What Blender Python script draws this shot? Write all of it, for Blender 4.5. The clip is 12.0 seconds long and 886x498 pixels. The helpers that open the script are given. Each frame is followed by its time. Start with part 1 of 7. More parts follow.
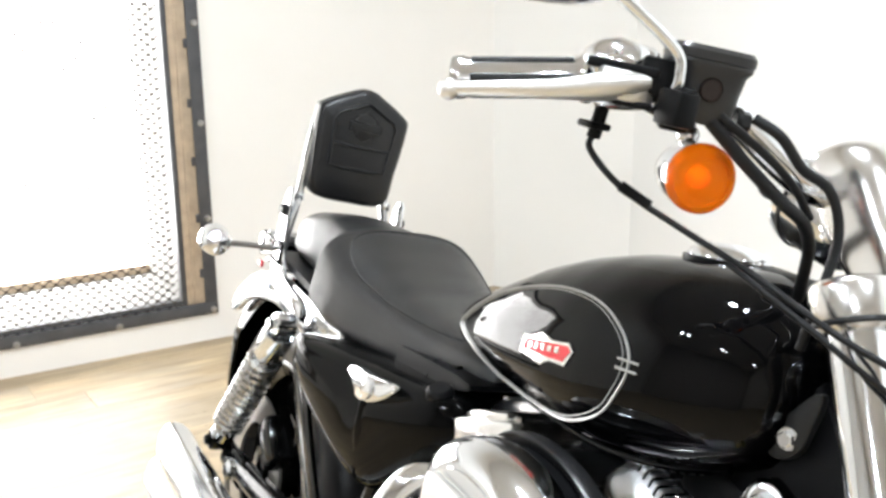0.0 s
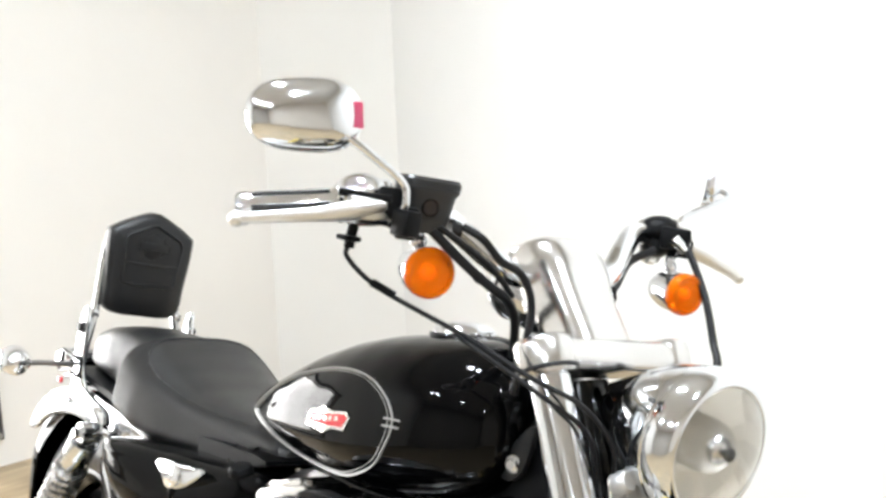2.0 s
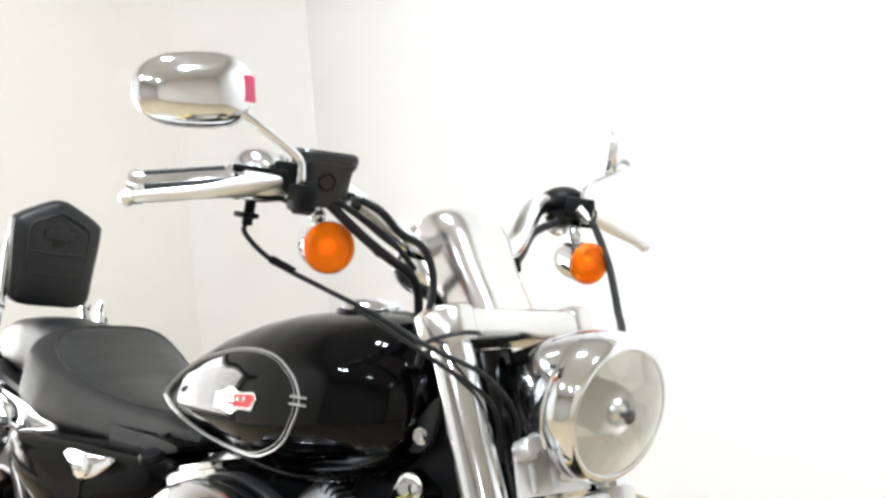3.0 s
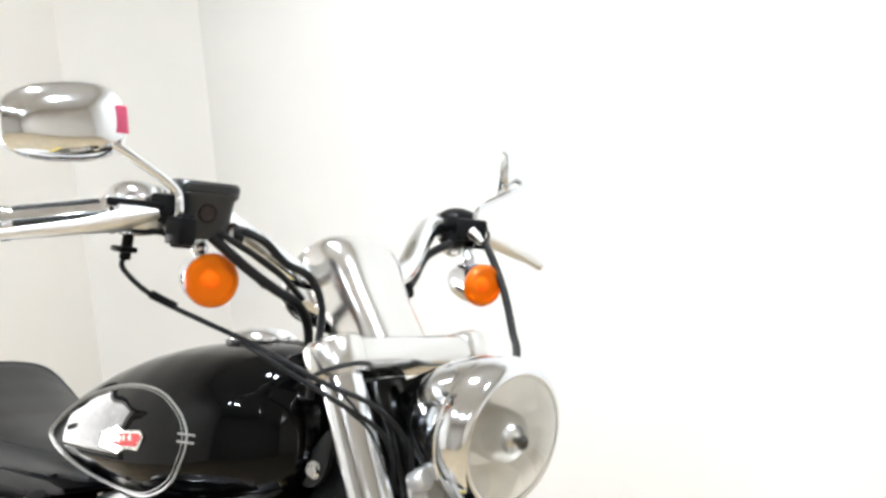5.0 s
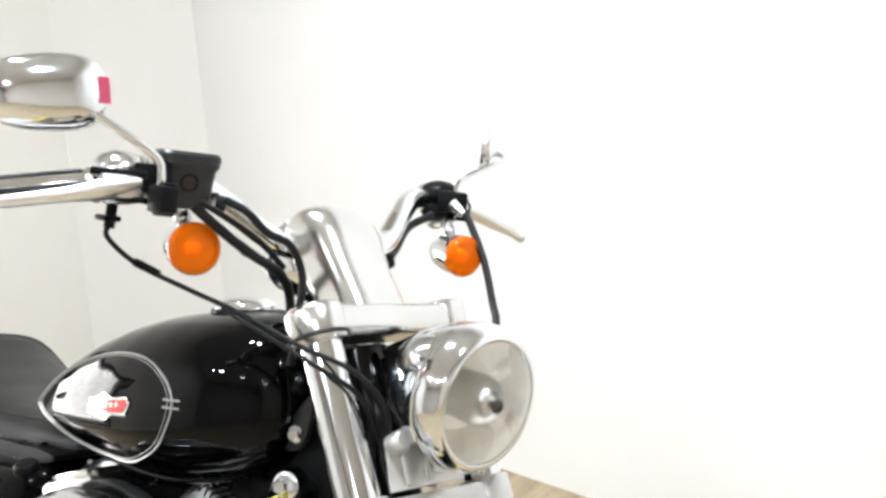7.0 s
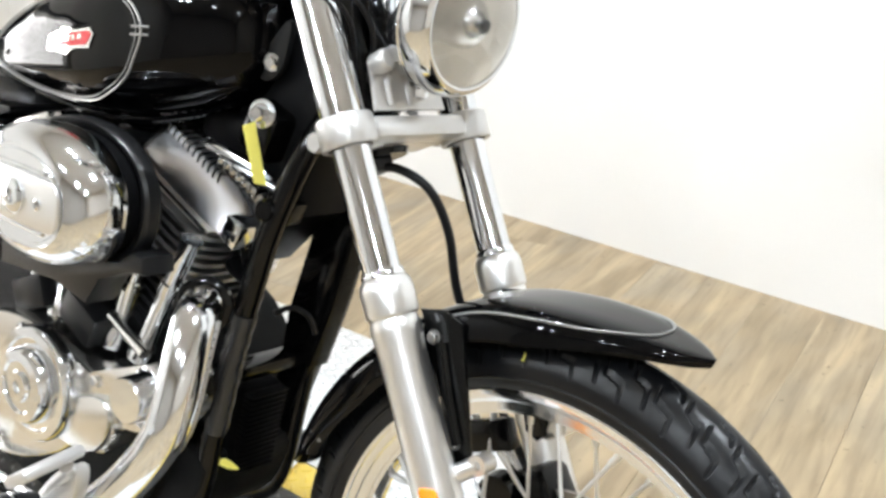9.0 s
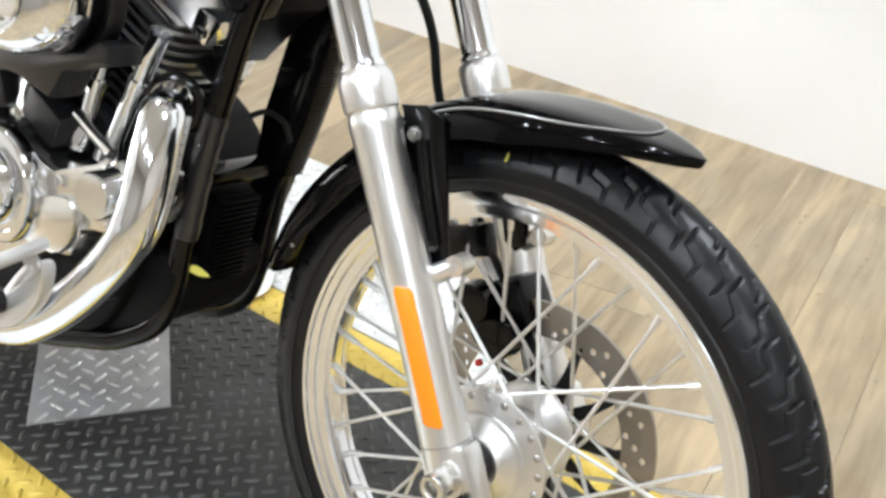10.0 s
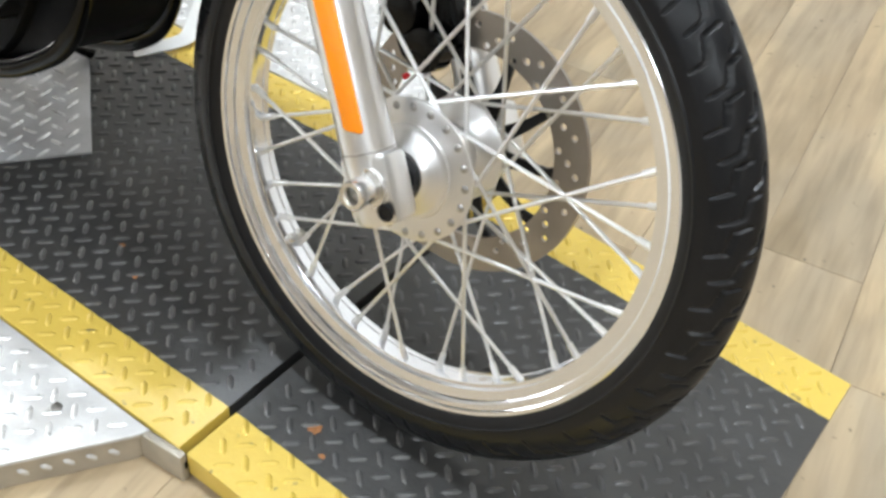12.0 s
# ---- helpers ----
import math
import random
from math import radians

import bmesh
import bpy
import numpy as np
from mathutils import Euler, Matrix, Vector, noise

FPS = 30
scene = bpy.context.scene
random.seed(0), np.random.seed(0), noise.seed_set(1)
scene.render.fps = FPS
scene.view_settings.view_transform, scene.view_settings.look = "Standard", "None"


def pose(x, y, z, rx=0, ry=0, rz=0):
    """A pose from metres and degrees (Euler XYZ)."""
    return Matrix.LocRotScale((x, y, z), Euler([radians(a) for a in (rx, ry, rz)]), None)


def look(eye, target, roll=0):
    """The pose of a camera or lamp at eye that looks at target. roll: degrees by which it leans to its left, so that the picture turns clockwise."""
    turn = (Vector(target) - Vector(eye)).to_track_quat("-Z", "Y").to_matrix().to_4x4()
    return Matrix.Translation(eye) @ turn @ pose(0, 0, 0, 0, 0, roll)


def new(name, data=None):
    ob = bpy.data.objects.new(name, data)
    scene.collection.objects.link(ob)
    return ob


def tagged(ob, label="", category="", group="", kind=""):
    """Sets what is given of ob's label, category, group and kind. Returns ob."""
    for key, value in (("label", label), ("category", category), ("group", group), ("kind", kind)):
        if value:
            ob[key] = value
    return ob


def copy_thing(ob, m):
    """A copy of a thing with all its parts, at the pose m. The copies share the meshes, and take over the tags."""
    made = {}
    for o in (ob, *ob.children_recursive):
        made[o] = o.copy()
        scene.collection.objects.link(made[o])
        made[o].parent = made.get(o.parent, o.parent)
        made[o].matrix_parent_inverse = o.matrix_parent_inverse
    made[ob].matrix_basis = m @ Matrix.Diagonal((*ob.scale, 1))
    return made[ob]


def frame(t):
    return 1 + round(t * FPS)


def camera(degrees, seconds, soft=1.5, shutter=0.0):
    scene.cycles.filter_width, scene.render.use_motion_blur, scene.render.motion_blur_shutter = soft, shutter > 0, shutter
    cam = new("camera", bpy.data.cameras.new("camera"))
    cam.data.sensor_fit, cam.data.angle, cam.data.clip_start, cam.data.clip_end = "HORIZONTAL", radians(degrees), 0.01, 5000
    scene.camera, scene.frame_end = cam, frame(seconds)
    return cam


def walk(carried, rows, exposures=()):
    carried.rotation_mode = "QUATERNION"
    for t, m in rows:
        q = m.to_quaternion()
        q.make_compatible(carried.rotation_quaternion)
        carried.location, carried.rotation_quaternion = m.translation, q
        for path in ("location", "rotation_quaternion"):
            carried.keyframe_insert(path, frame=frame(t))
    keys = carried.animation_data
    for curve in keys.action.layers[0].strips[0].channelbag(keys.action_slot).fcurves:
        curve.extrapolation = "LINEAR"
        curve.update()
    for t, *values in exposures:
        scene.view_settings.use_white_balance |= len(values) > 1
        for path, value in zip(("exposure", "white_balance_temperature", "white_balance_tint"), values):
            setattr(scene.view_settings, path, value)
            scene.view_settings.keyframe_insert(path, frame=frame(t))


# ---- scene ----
cam = camera(46.1, 12.0, soft=3.0)
PATH = [
    (0, (0.229, -0.503, 1.246), (-1.512, 0.329, 0.720), -0.61),
    (0.5, (0.374, -0.527, 1.255), (-1.333, 0.393, 0.764), -1.83),
    (1, (0.412, -0.641, 1.297), (-1.254, 0.388, 0.891), -2.92),
    (1.5, (0.439, -0.652, 1.307), (-1.173, 0.483, 0.969), -1.73),
    (2, (0.457, -0.627, 1.296), (-1.098, 0.582, 0.953), -2.24),
    (2.5, (0.467, -0.613, 1.286), (-1.036, 0.650, 0.904), -2.64),
    (3, (0.477, -0.603, 1.282), (-0.989, 0.705, 0.903), -3.24),
    (4.8, (0.477, -0.575, 1.289), (-0.877, 0.850, 0.921), -3.82),
    (5, (0.479, -0.571, 1.293), (-0.867, 0.862, 0.926), -3.93),
    (5.5, (0.480, -0.568, 1.295), (-0.855, 0.878, 0.939), -3.62),
    (6, (0.488, -0.566, 1.296), (-0.848, 0.878, 0.933), -3.72),
    (6.5, (0.506, -0.572, 1.292), (-0.842, 0.863, 0.939), -3.62),
    (6.7, (0.512, -0.574, 1.290), (-0.833, 0.859, 0.920), -3.73),
    (8.3, (0.504, -0.624, 1.200), (-0.761, 0.804, 0.600), -2.98),
    (8.5, (0.494, -0.636, 1.179), (-0.746, 0.789, 0.520), -2.51),
    (9, (0.482, -0.649, 1.127), (-0.677, 0.765, 0.317), -1.18),
    (9.5, (0.472, -0.648, 1.091), (-0.637, 0.745, 0.179), 0.96),
    (10, (0.475, -0.650, 1.050), (-0.572, 0.703, 0.014), 1.47),
    (10.5, (0.482, -0.650, 1.011), (-0.486, 0.675, -0.132), 2.67),
    (11, (0.493, -0.643, 0.975), (-0.413, 0.650, -0.253), 3.28),
    (11.5, (0.502, -0.638, 0.944), (-0.348, 0.628, -0.350), 3.69),
    (12, (0.507, -0.636, 0.932), (-0.337, 0.607, -0.388), 3.85),
]
walk(cam, [(t, look(eye, target, roll)) for t, eye, target, roll in PATH],
     exposures=[(0, 0.80), (3.0, 0.73), (6.7, 0.69), (8.5, 0.67), (9.5, 0.62), (12, 0.39)])

# ------------------------------------------------------------------ world
world = bpy.data.worlds.new("world")
world.use_nodes = True
world.node_tree.nodes["Background"].inputs[0].default_value = (0.9, 0.95, 1.0, 1)
world.node_tree.nodes["Background"].inputs[1].default_value = 0.3
scene.world = world

# ------------------------------------------------------------------ materials
def mat(name, color, rough=0.5, metal=0.0, coat=0.0, bump=0.0, bscale=60.0, vary=0.0, vscale=8.0,
        rvary=0.0, spec=0.5, emit=0.0, trans=0.0, ior=1.45, detail=6.0):
    """Principled material with noise in colour, roughness and relief (scales per metre)."""
    m = bpy.data.materials.new(name)
    m.use_nodes = True
    nt = m.node_tree
    b = nt.nodes["Principled BSDF"]
    b.inputs["Base Color"].default_value = (*color, 1)
    b.inputs["Roughness"].default_value = rough
    b.inputs["Metallic"].default_value = metal
    b.inputs["Specular IOR Level"].default_value = spec
    b.inputs["Coat Weight"].default_value = coat
    b.inputs["Coat Roughness"].default_value = 0.03
    b.inputs["Transmission Weight"].default_value = trans
    b.inputs["IOR"].default_value = ior
    if emit:
        b.inputs["Emission Color"].default_value = (*color, 1)
        b.inputs["Emission Strength"].default_value = emit
    co = nt.nodes.new("ShaderNodeTexCoord")
    def noise_node(scale):
        n = nt.nodes.new("ShaderNodeTexNoise")
        n.inputs["Scale"].default_value = scale
        n.inputs["Detail"].default_value = detail
        nt.links.new(co.outputs["Object"], n.inputs["Vector"])
        return n
    if vary:
        n = noise_node(vscale)
        mix = nt.nodes.new("ShaderNodeMix")
        mix.data_type = "RGBA"
        mix.inputs["A"].default_value = (*[c * (1 - vary) for c in color], 1)
        mix.inputs["B"].default_value = (*[min(1, c * (1 + vary)) for c in color], 1)
        nt.links.new(n.outputs["Fac"], mix.inputs["Factor"])
        nt.links.new(mix.outputs["Result"], b.inputs["Base Color"])
    if rvary:
        n = noise_node(vscale * 2.3)
        r = nt.nodes.new("ShaderNodeMapRange")
        r.inputs["To Min"].default_value = max(0, rough - rvary)
        r.inputs["To Max"].default_value = rough + rvary
        nt.links.new(n.outputs["Fac"], r.inputs["Value"])
        nt.links.new(r.outputs["Result"], b.inputs["Roughness"])
    if bump:
        n = noise_node(bscale)
        bp = nt.nodes.new("ShaderNodeBump")
        bp.inputs["Strength"].default_value = bump
        bp.inputs["Distance"].default_value = 0.002
        nt.links.new(n.outputs["Fac"], bp.inputs["Height"])
        nt.links.new(bp.outputs["Normal"], b.inputs["Normal"])
    return m


CHROME = mat("chrome", (0.81, 0.83, 0.86), 0.09, 1.0, rvary=0.03, vscale=14)
RIMCHROME = mat("rim_chrome", (0.86, 0.88, 0.92), 0.12, 1.0, rvary=0.05, vscale=40, bump=0.04, bscale=60)
HUBALU = mat("turned_hub_aluminium", (0.74, 0.735, 0.73), 0.36, 1.0, rvary=0.07, vscale=40, vary=0.08)
ALU = mat("polished_aluminium", (0.78, 0.77, 0.75), 0.2, 1.0, rvary=0.06, vscale=12, vary=0.05)
SPOKE = mat("stainless_spoke", (0.82, 0.82, 0.82), 0.36, 1.0, rvary=0.06, vscale=20)
SATIN = mat("satin_aluminium", (0.82, 0.815, 0.81), 0.33, 1.0, rvary=0.07, vscale=10, bump=0.05, bscale=400)
SILVER = mat("silver_paint", (0.62, 0.61, 0.6), 0.32, 0.6, coat=0.3, vary=0.05)
STEEL = mat("dull_steel", (0.42, 0.41, 0.4), 0.38, 1.0, rvary=0.1, vary=0.15, vscale=30)
PAINT = mat("black_gloss_paint", (0.0012, 0.0012, 0.0014), 0.03, 0.0, spec=0.18, rvary=0.012, vscale=6)
FRAME = mat("black_frame_enamel", (0.002, 0.002, 0.002), 0.13, 0.0, spec=0.30, rvary=0.1, vscale=20, bump=0.05, bscale=150)
WRINKLE = mat("black_wrinkle_enamel", (0.003, 0.003, 0.0032), 0.5, spec=0.1, bump=0.5, bscale=500, rvary=0.1)
PLASTIC = mat("black_plastic", (0.004, 0.004, 0.0045), 0.4, spec=0.13, bump=0.15, bscale=300, vary=0.2, vscale=20)
SIDEPAINT = mat("black_side_enamel", (0.0012, 0.0012, 0.0013), 0.05, spec=0.08, rvary=0.02, vscale=6)
RUBBER = mat("tyre_rubber", (0.0065, 0.0068, 0.0080), 0.32, spec=0.36, bump=0.2, bscale=180, vary=0.25, vscale=15, rvary=0.1)
HOSE = mat("hose_rubber", (0.006, 0.006, 0.007), 0.42, spec=0.3, bump=0.1, bscale=200)
VINYL = mat("seat_vinyl", (0.006, 0.006, 0.0068), 0.34, spec=0.45, bump=0.35, bscale=420, rvary=0.06, vscale=10)
SEATVINYL = mat("rider_seat_vinyl", (0.015, 0.0148, 0.0152), 0.33, spec=0.5, bump=0.35, bscale=420, rvary=0.06, vscale=10)
AMBER = mat("amber_lens", (1.0, 0.29, 0.007), 0.08, trans=0.76, ior=1.3, spec=0.35, bump=0.25, bscale=260)
REFLECTOR = mat("orange_reflector", (1.0, 0.29, 0.008), 0.2, coat=0.5, bump=0.3, bscale=900)
RED = mat("red_enamel", (0.6, 0.02, 0.03), 0.25, coat=0.4)
PINK = mat("pink_sticker", (0.85, 0.16, 0.3), 0.5, bump=0.05)
YELLOW = mat("yellow_tag", (0.88, 0.82, 0.18), 0.55, bump=0.1, vary=0.08, vscale=40)
GLASS = mat("headlamp_glass", (1, 1, 1), 0.0, trans=1.0, ior=1.45)
MIRROR = mat("mirror_glass", (0.9, 0.9, 0.9), 0.01, 1.0)
PINSTRIPE = mat("silver_pinstripe", (0.38, 0.38, 0.37), 0.3, 0.5)
BACKPLATE = mat("black_backplate_enamel", (0.008, 0.008, 0.0085), 0.3, spec=0.4, bump=0.1, bscale=200, vary=0.2)
TAPE = mat("shiny_black_tape", (0.02, 0.02, 0.021), 0.24, spec=0.6, bump=0.4, bscale=90, vary=0.4, vscale=30)
DARKGREY = mat("dark_grey_metal", (0.010, 0.010, 0.0105), 0.38, 0.0, spec=0.35, rvary=0.1, vscale=25, vary=0.2)
SHELL = mat("satin_black_moulding", (0.02, 0.02, 0.021), 0.3, spec=0.45, bump=0.1, bscale=200, vary=0.2)
ROCKER = mat("soft_chrome", (0.80, 0.80, 0.83), 0.30, 1.0, rvary=0.05, vscale=20)
SPRING = mat("bright_spring_steel", (0.55, 0.54, 0.53), 0.26, 1.0, rvary=0.1, vscale=30)
POLISH = mat("soft_polished_metal", (0.71, 0.70, 0.685), 0.22, 1.0, rvary=0.04, vscale=18)
WALLPAINT = mat("white_wall_paint", (0.85, 0.84, 0.825), 0.55, bump=0.25, bscale=35, vary=0.07, vscale=1.6, rvary=0.05)
# cream in two levels: the corner face's extra light is put into the colour
WALLWARM = mat("cream_wall_lit", (0.85, 0.83, 0.80), 0.55, bump=0.25, bscale=35, vary=0.05, vscale=1.5, rvary=0.05)
WALLDIM = mat("cream_wall_dim", (0.83, 0.80, 0.76), 0.55, bump=0.25, bscale=35, vary=0.05, vscale=1.5, rvary=0.05)
# unseen walls: colours darkened so paint and chrome reflect less brightness
WALLEAST = mat("unseen_beige_wall", (0.60, 0.555, 0.50), 0.6, bump=0.25, bscale=35, vary=0.1, vscale=1.5)
WALLDARK = mat("unseen_dark_wall", (0.36, 0.33, 0.30), 0.6, bump=0.25, bscale=35, vary=0.1, vscale=1.5)
CEIL = mat("ceiling_paint", (0.60, 0.59, 0.575), 0.7, bump=0.3, bscale=20, vary=0.06, vscale=1.0)
ANGLE = mat("painted_angle_iron", (0.085, 0.085, 0.09), 0.5, 0.3, bump=0.25, bscale=80, vary=0.35, vscale=18, rvary=0.1)
MESHSTEEL = mat("weathered_mesh_steel", (0.055, 0.046, 0.038), 0.8, 0.0, spec=0.1, vary=0.4, vscale=40)
TIMBER = mat("old_timber", (0.46, 0.36, 0.26), 0.65, bump=0.4, bscale=60, vary=0.35, vscale=25)
# white reveal coloured grey: dims the daylight on it behind the mesh
REVEAL = mat("dimmed_reveal_paint", (0.30, 0.295, 0.285), 0.7, bump=0.3, bscale=60, vary=0.15, vscale=6)
DAY = mat("window_daylight", (1.0, 0.99, 0.98), 0.5, emit=8.0)
LAMP = mat("lamp_diffuser", (0.845, 0.93, 1.0), 0.5, emit=480.0)
PAPER = mat("white_strap", (0.75, 0.75, 0.73), 0.6, bump=0.2, bscale=120)


def chequer(name, base, rough, metal, stripes=False):
    """Tread plate; stripes: worn yellow safety stripes along both edges."""
    m = mat(name, base, rough, metal, bump=0.25, bscale=120, vary=0.3, vscale=22, rvary=0.1, spec=0.8 if stripes else 0.5)
    if not stripes:
        return m
    nt = m.node_tree
    b = nt.nodes["Principled BSDF"]
    old = b.inputs["Base Color"].links[0].from_socket
    co = nt.nodes.new("ShaderNodeTexCoord")
    sep = nt.nodes.new("ShaderNodeSeparateXYZ")
    nt.links.new(co.outputs["Object"], sep.inputs[0])
    wob = nt.nodes.new("ShaderNodeTexNoise")
    wob.inputs["Scale"].default_value = 45
    nt.links.new(co.outputs["Object"], wob.inputs["Vector"])
    def math_node(op, a, c=None):
        n = nt.nodes.new("ShaderNodeMath")
        n.operation = op
        for i, v in enumerate((a, c)):
            if v is None:
                continue
            if isinstance(v, (int, float)):
                n.inputs[i].default_value = v
            else:
                nt.links.new(v, n.inputs[i])
        return n.outputs[0]
    y = math_node("ADD", sep.outputs["Y"], math_node("MULTIPLY", math_node("SUBTRACT", wob.outputs["Fac"], 0.5), 0.003))
    far = math_node("ABSOLUTE", math_node("SUBTRACT", y, 0.0))
    mask = math_node("GREATER_THAN", far, STRIPE_IN)
    worn = nt.nodes.new("ShaderNodeTexNoise")
    worn.inputs["Scale"].default_value = 60
    worn.inputs["Detail"].default_value = 8
    nt.links.new(co.outputs["Object"], worn.inputs["Vector"])
    keep = nt.nodes.new("ShaderNodeMapRange")
    keep.inputs["From Min"].default_value = 0.22
    keep.inputs["From Max"].default_value = 0.33
    nt.links.new(worn.outputs["Fac"], keep.inputs["Value"])
    fac = math_node("MULTIPLY", mask, keep.outputs[0])
    mix = nt.nodes.new("ShaderNodeMix")
    mix.data_type = "RGBA"
    nt.links.new(fac, mix.inputs["Factor"])
    nt.links.new(old, mix.inputs["A"])
    mix.inputs["B"].default_value = (0.66, 0.47, 0.08, 1)
    nt.links.new(mix.outputs["Result"], b.inputs["Base Color"])
    return m


STRIPE_IN = 0.235
DECKMAT = chequer("black_tread_plate", (0.032, 0.031, 0.030), 0.42, 0.0, True)
# bars paler than the plate: worn tops, plus glints put into the colour
DECKBARS = chequer("worn_glinting_tread_bars", (0.075, 0.0745, 0.074), 0.33, 0.2, True)
TREADMAT = chequer("bright_tread_bars", (0.82, 0.815, 0.80), 0.28, 0.45)
PLATEMAT = chequer("bright_tread_plate", (0.66, 0.655, 0.645), 0.42, 0.2)
LOOSEMAT = chequer("grey_tread_panel", (0.46, 0.46, 0.465), 0.40, 0.4)
SKIRTMAT = chequer("dirty_aluminium", (0.46, 0.42, 0.35), 0.45, 0.4)
RUST = mat("orange_rust", (0.30, 0.13, 0.05), 0.8, bump=0.4, bscale=200, vary=0.5, vscale=60)
DISC = mat("brake_disc_steel", (0.34, 0.31, 0.28), 0.34, 1.0, rvary=0.08, vscale=30, vary=0.15)


def plank_material():
    m = bpy.data.materials.new("oak_vinyl_plank")
    m.use_nodes = True
    nt = m.node_tree
    b = nt.nodes["Principled BSDF"]
    co = nt.nodes.new("ShaderNodeTexCoord")
    info = nt.nodes.new("ShaderNodeObjectInfo")
    geo = nt.nodes.new("ShaderNodeNewGeometry")
    add = nt.nodes.new("ShaderNodeMath")
    nt.links.new(info.outputs["Random"], add.inputs[0])
    nt.links.new(geo.outputs["Random Per Island"], add.inputs[1])
    shift = nt.nodes.new("ShaderNodeCombineXYZ")
    mul = nt.nodes.new("ShaderNodeMath")
    mul.operation = "MULTIPLY"
    mul.inputs[1].default_value = 37.0
    nt.links.new(add.outputs[0], mul.inputs[0])
    for i in range(3):
        nt.links.new(mul.outputs[0], shift.inputs[i])
    scl = nt.nodes.new("ShaderNodeVectorMath")
    scl.operation = "MULTIPLY"
    scl.inputs[1].default_value = (15, 2.1, 1)
    nt.links.new(co.outputs["Object"], scl.inputs[0])
    vec = nt.nodes.new("ShaderNodeVectorMath")
    nt.links.new(scl.outputs[0], vec.inputs[0])
    nt.links.new(shift.outputs[0], vec.inputs[1])
    grain = nt.nodes.new("ShaderNodeTexNoise")
    grain.inputs["Scale"].default_value = 1.0
    grain.inputs["Detail"].default_value = 8
    grain.inputs["Distortion"].default_value = 0.8
    nt.links.new(vec.outputs[0], grain.inputs["Vector"])
    ramp = nt.nodes.new("ShaderNodeValToRGB")
    e = ramp.color_ramp.elements
    e[0].position, e[0].color = 0.30, (0.275, 0.205, 0.122, 1)
    e[1].position, e[1].color = 0.70, (0.50, 0.385, 0.235, 1)
    mid = ramp.color_ramp.elements.new(0.5)
    mid.color = (0.395, 0.300, 0.188, 1)
    nt.links.new(grain.outputs["Fac"], ramp.inputs[0])
    tone = nt.nodes.new("ShaderNodeHueSaturation")
    val = nt.nodes.new("ShaderNodeMapRange")
    val.inputs["To Min"].default_value = 0.93
    val.inputs["To Max"].default_value = 1.07
    nt.links.new(add.outputs[0], val.inputs["Value"])
    # broad cloudy wear and small dark scuffs
    broad = nt.nodes.new("ShaderNodeVectorMath")
    broad.operation = "MULTIPLY"
    broad.inputs[1].default_value = (0.32, 1.5, 1)
    nt.links.new(vec.outputs[0], broad.inputs[0])
    cloud = nt.nodes.new("ShaderNodeTexNoise")
    cloud.inputs["Scale"].default_value = 0.9
    cloud.inputs["Detail"].default_value = 3
    nt.links.new(broad.outputs[0], cloud.inputs["Vector"])
    wear = nt.nodes.new("ShaderNodeMapRange")
    wear.inputs["From Min"].default_value = 0.3
    wear.inputs["From Max"].default_value = 0.7
    wear.inputs["To Min"].default_value = 0.80
    wear.inputs["To Max"].default_value = 1.12
    nt.links.new(cloud.outputs["Fac"], wear.inputs["Value"])
    speck = nt.nodes.new("ShaderNodeTexNoise")
    speck.inputs["Scale"].default_value = 55
    speck.inputs["Detail"].default_value = 2
    nt.links.new(co.outputs["Object"], speck.inputs["Vector"])
    scuff = nt.nodes.new("ShaderNodeMapRange")
    scuff.inputs["From Min"].default_value = 0.24
    scuff.inputs["From Max"].default_value = 0.30
    scuff.inputs["To Min"].default_value = 0.45
    scuff.inputs["To Max"].default_value = 1.0
    nt.links.new(speck.outputs["Fac"], scuff.inputs["Value"])
    both = nt.nodes.new("ShaderNodeMath")
    both.operation = "MULTIPLY"
    nt.links.new(wear.outputs[0], both.inputs[0])
    nt.links.new(scuff.outputs[0], both.inputs[1])
    level = nt.nodes.new("ShaderNodeMath")
    level.operation = "MULTIPLY"
    nt.links.new(val.outputs[0], level.inputs[0])
    nt.links.new(both.outputs[0], level.inputs[1])
    nt.links.new(level.outputs[0], tone.inputs["Value"])
    # greyer weathered patches, and fine dark pores along the grain
    patch = nt.nodes.new("ShaderNodeTexNoise")
    patch.inputs["Scale"].default_value = 0.55
    patch.inputs["Detail"].default_value = 5
    patch.inputs["Distortion"].default_value = 1.2
    nt.links.new(broad.outputs[0], patch.inputs["Vector"])
    amount = nt.nodes.new("ShaderNodeMapRange")
    amount.inputs["From Min"].default_value = 0.44
    amount.inputs["From Max"].default_value = 0.62
    amount.inputs["To Max"].default_value = 0.5
    nt.links.new(patch.outputs["Fac"], amount.inputs["Value"])
    grey = nt.nodes.new("ShaderNodeMix")
    grey.data_type = "RGBA"
    grey.inputs["B"].default_value = (0.30, 0.262, 0.205, 1)
    nt.links.new(amount.outputs[0], grey.inputs["Factor"])
    nt.links.new(ramp.outputs[0], grey.inputs["A"])
    fine = nt.nodes.new("ShaderNodeVectorMath")
    fine.operation = "MULTIPLY"
    fine.inputs[1].default_value = (4.2, 2.6, 1)
    nt.links.new(vec.outputs[0], fine.inputs[0])
    pores = nt.nodes.new("ShaderNodeTexNoise")
    pores.inputs["Scale"].default_value = 1.0
    pores.inputs["Detail"].default_value = 4
    nt.links.new(fine.outputs[0], pores.inputs["Vector"])
    streak = nt.nodes.new("ShaderNodeMapRange")
    streak.inputs["From Min"].default_value = 0.34
    streak.inputs["From Max"].default_value = 0.52
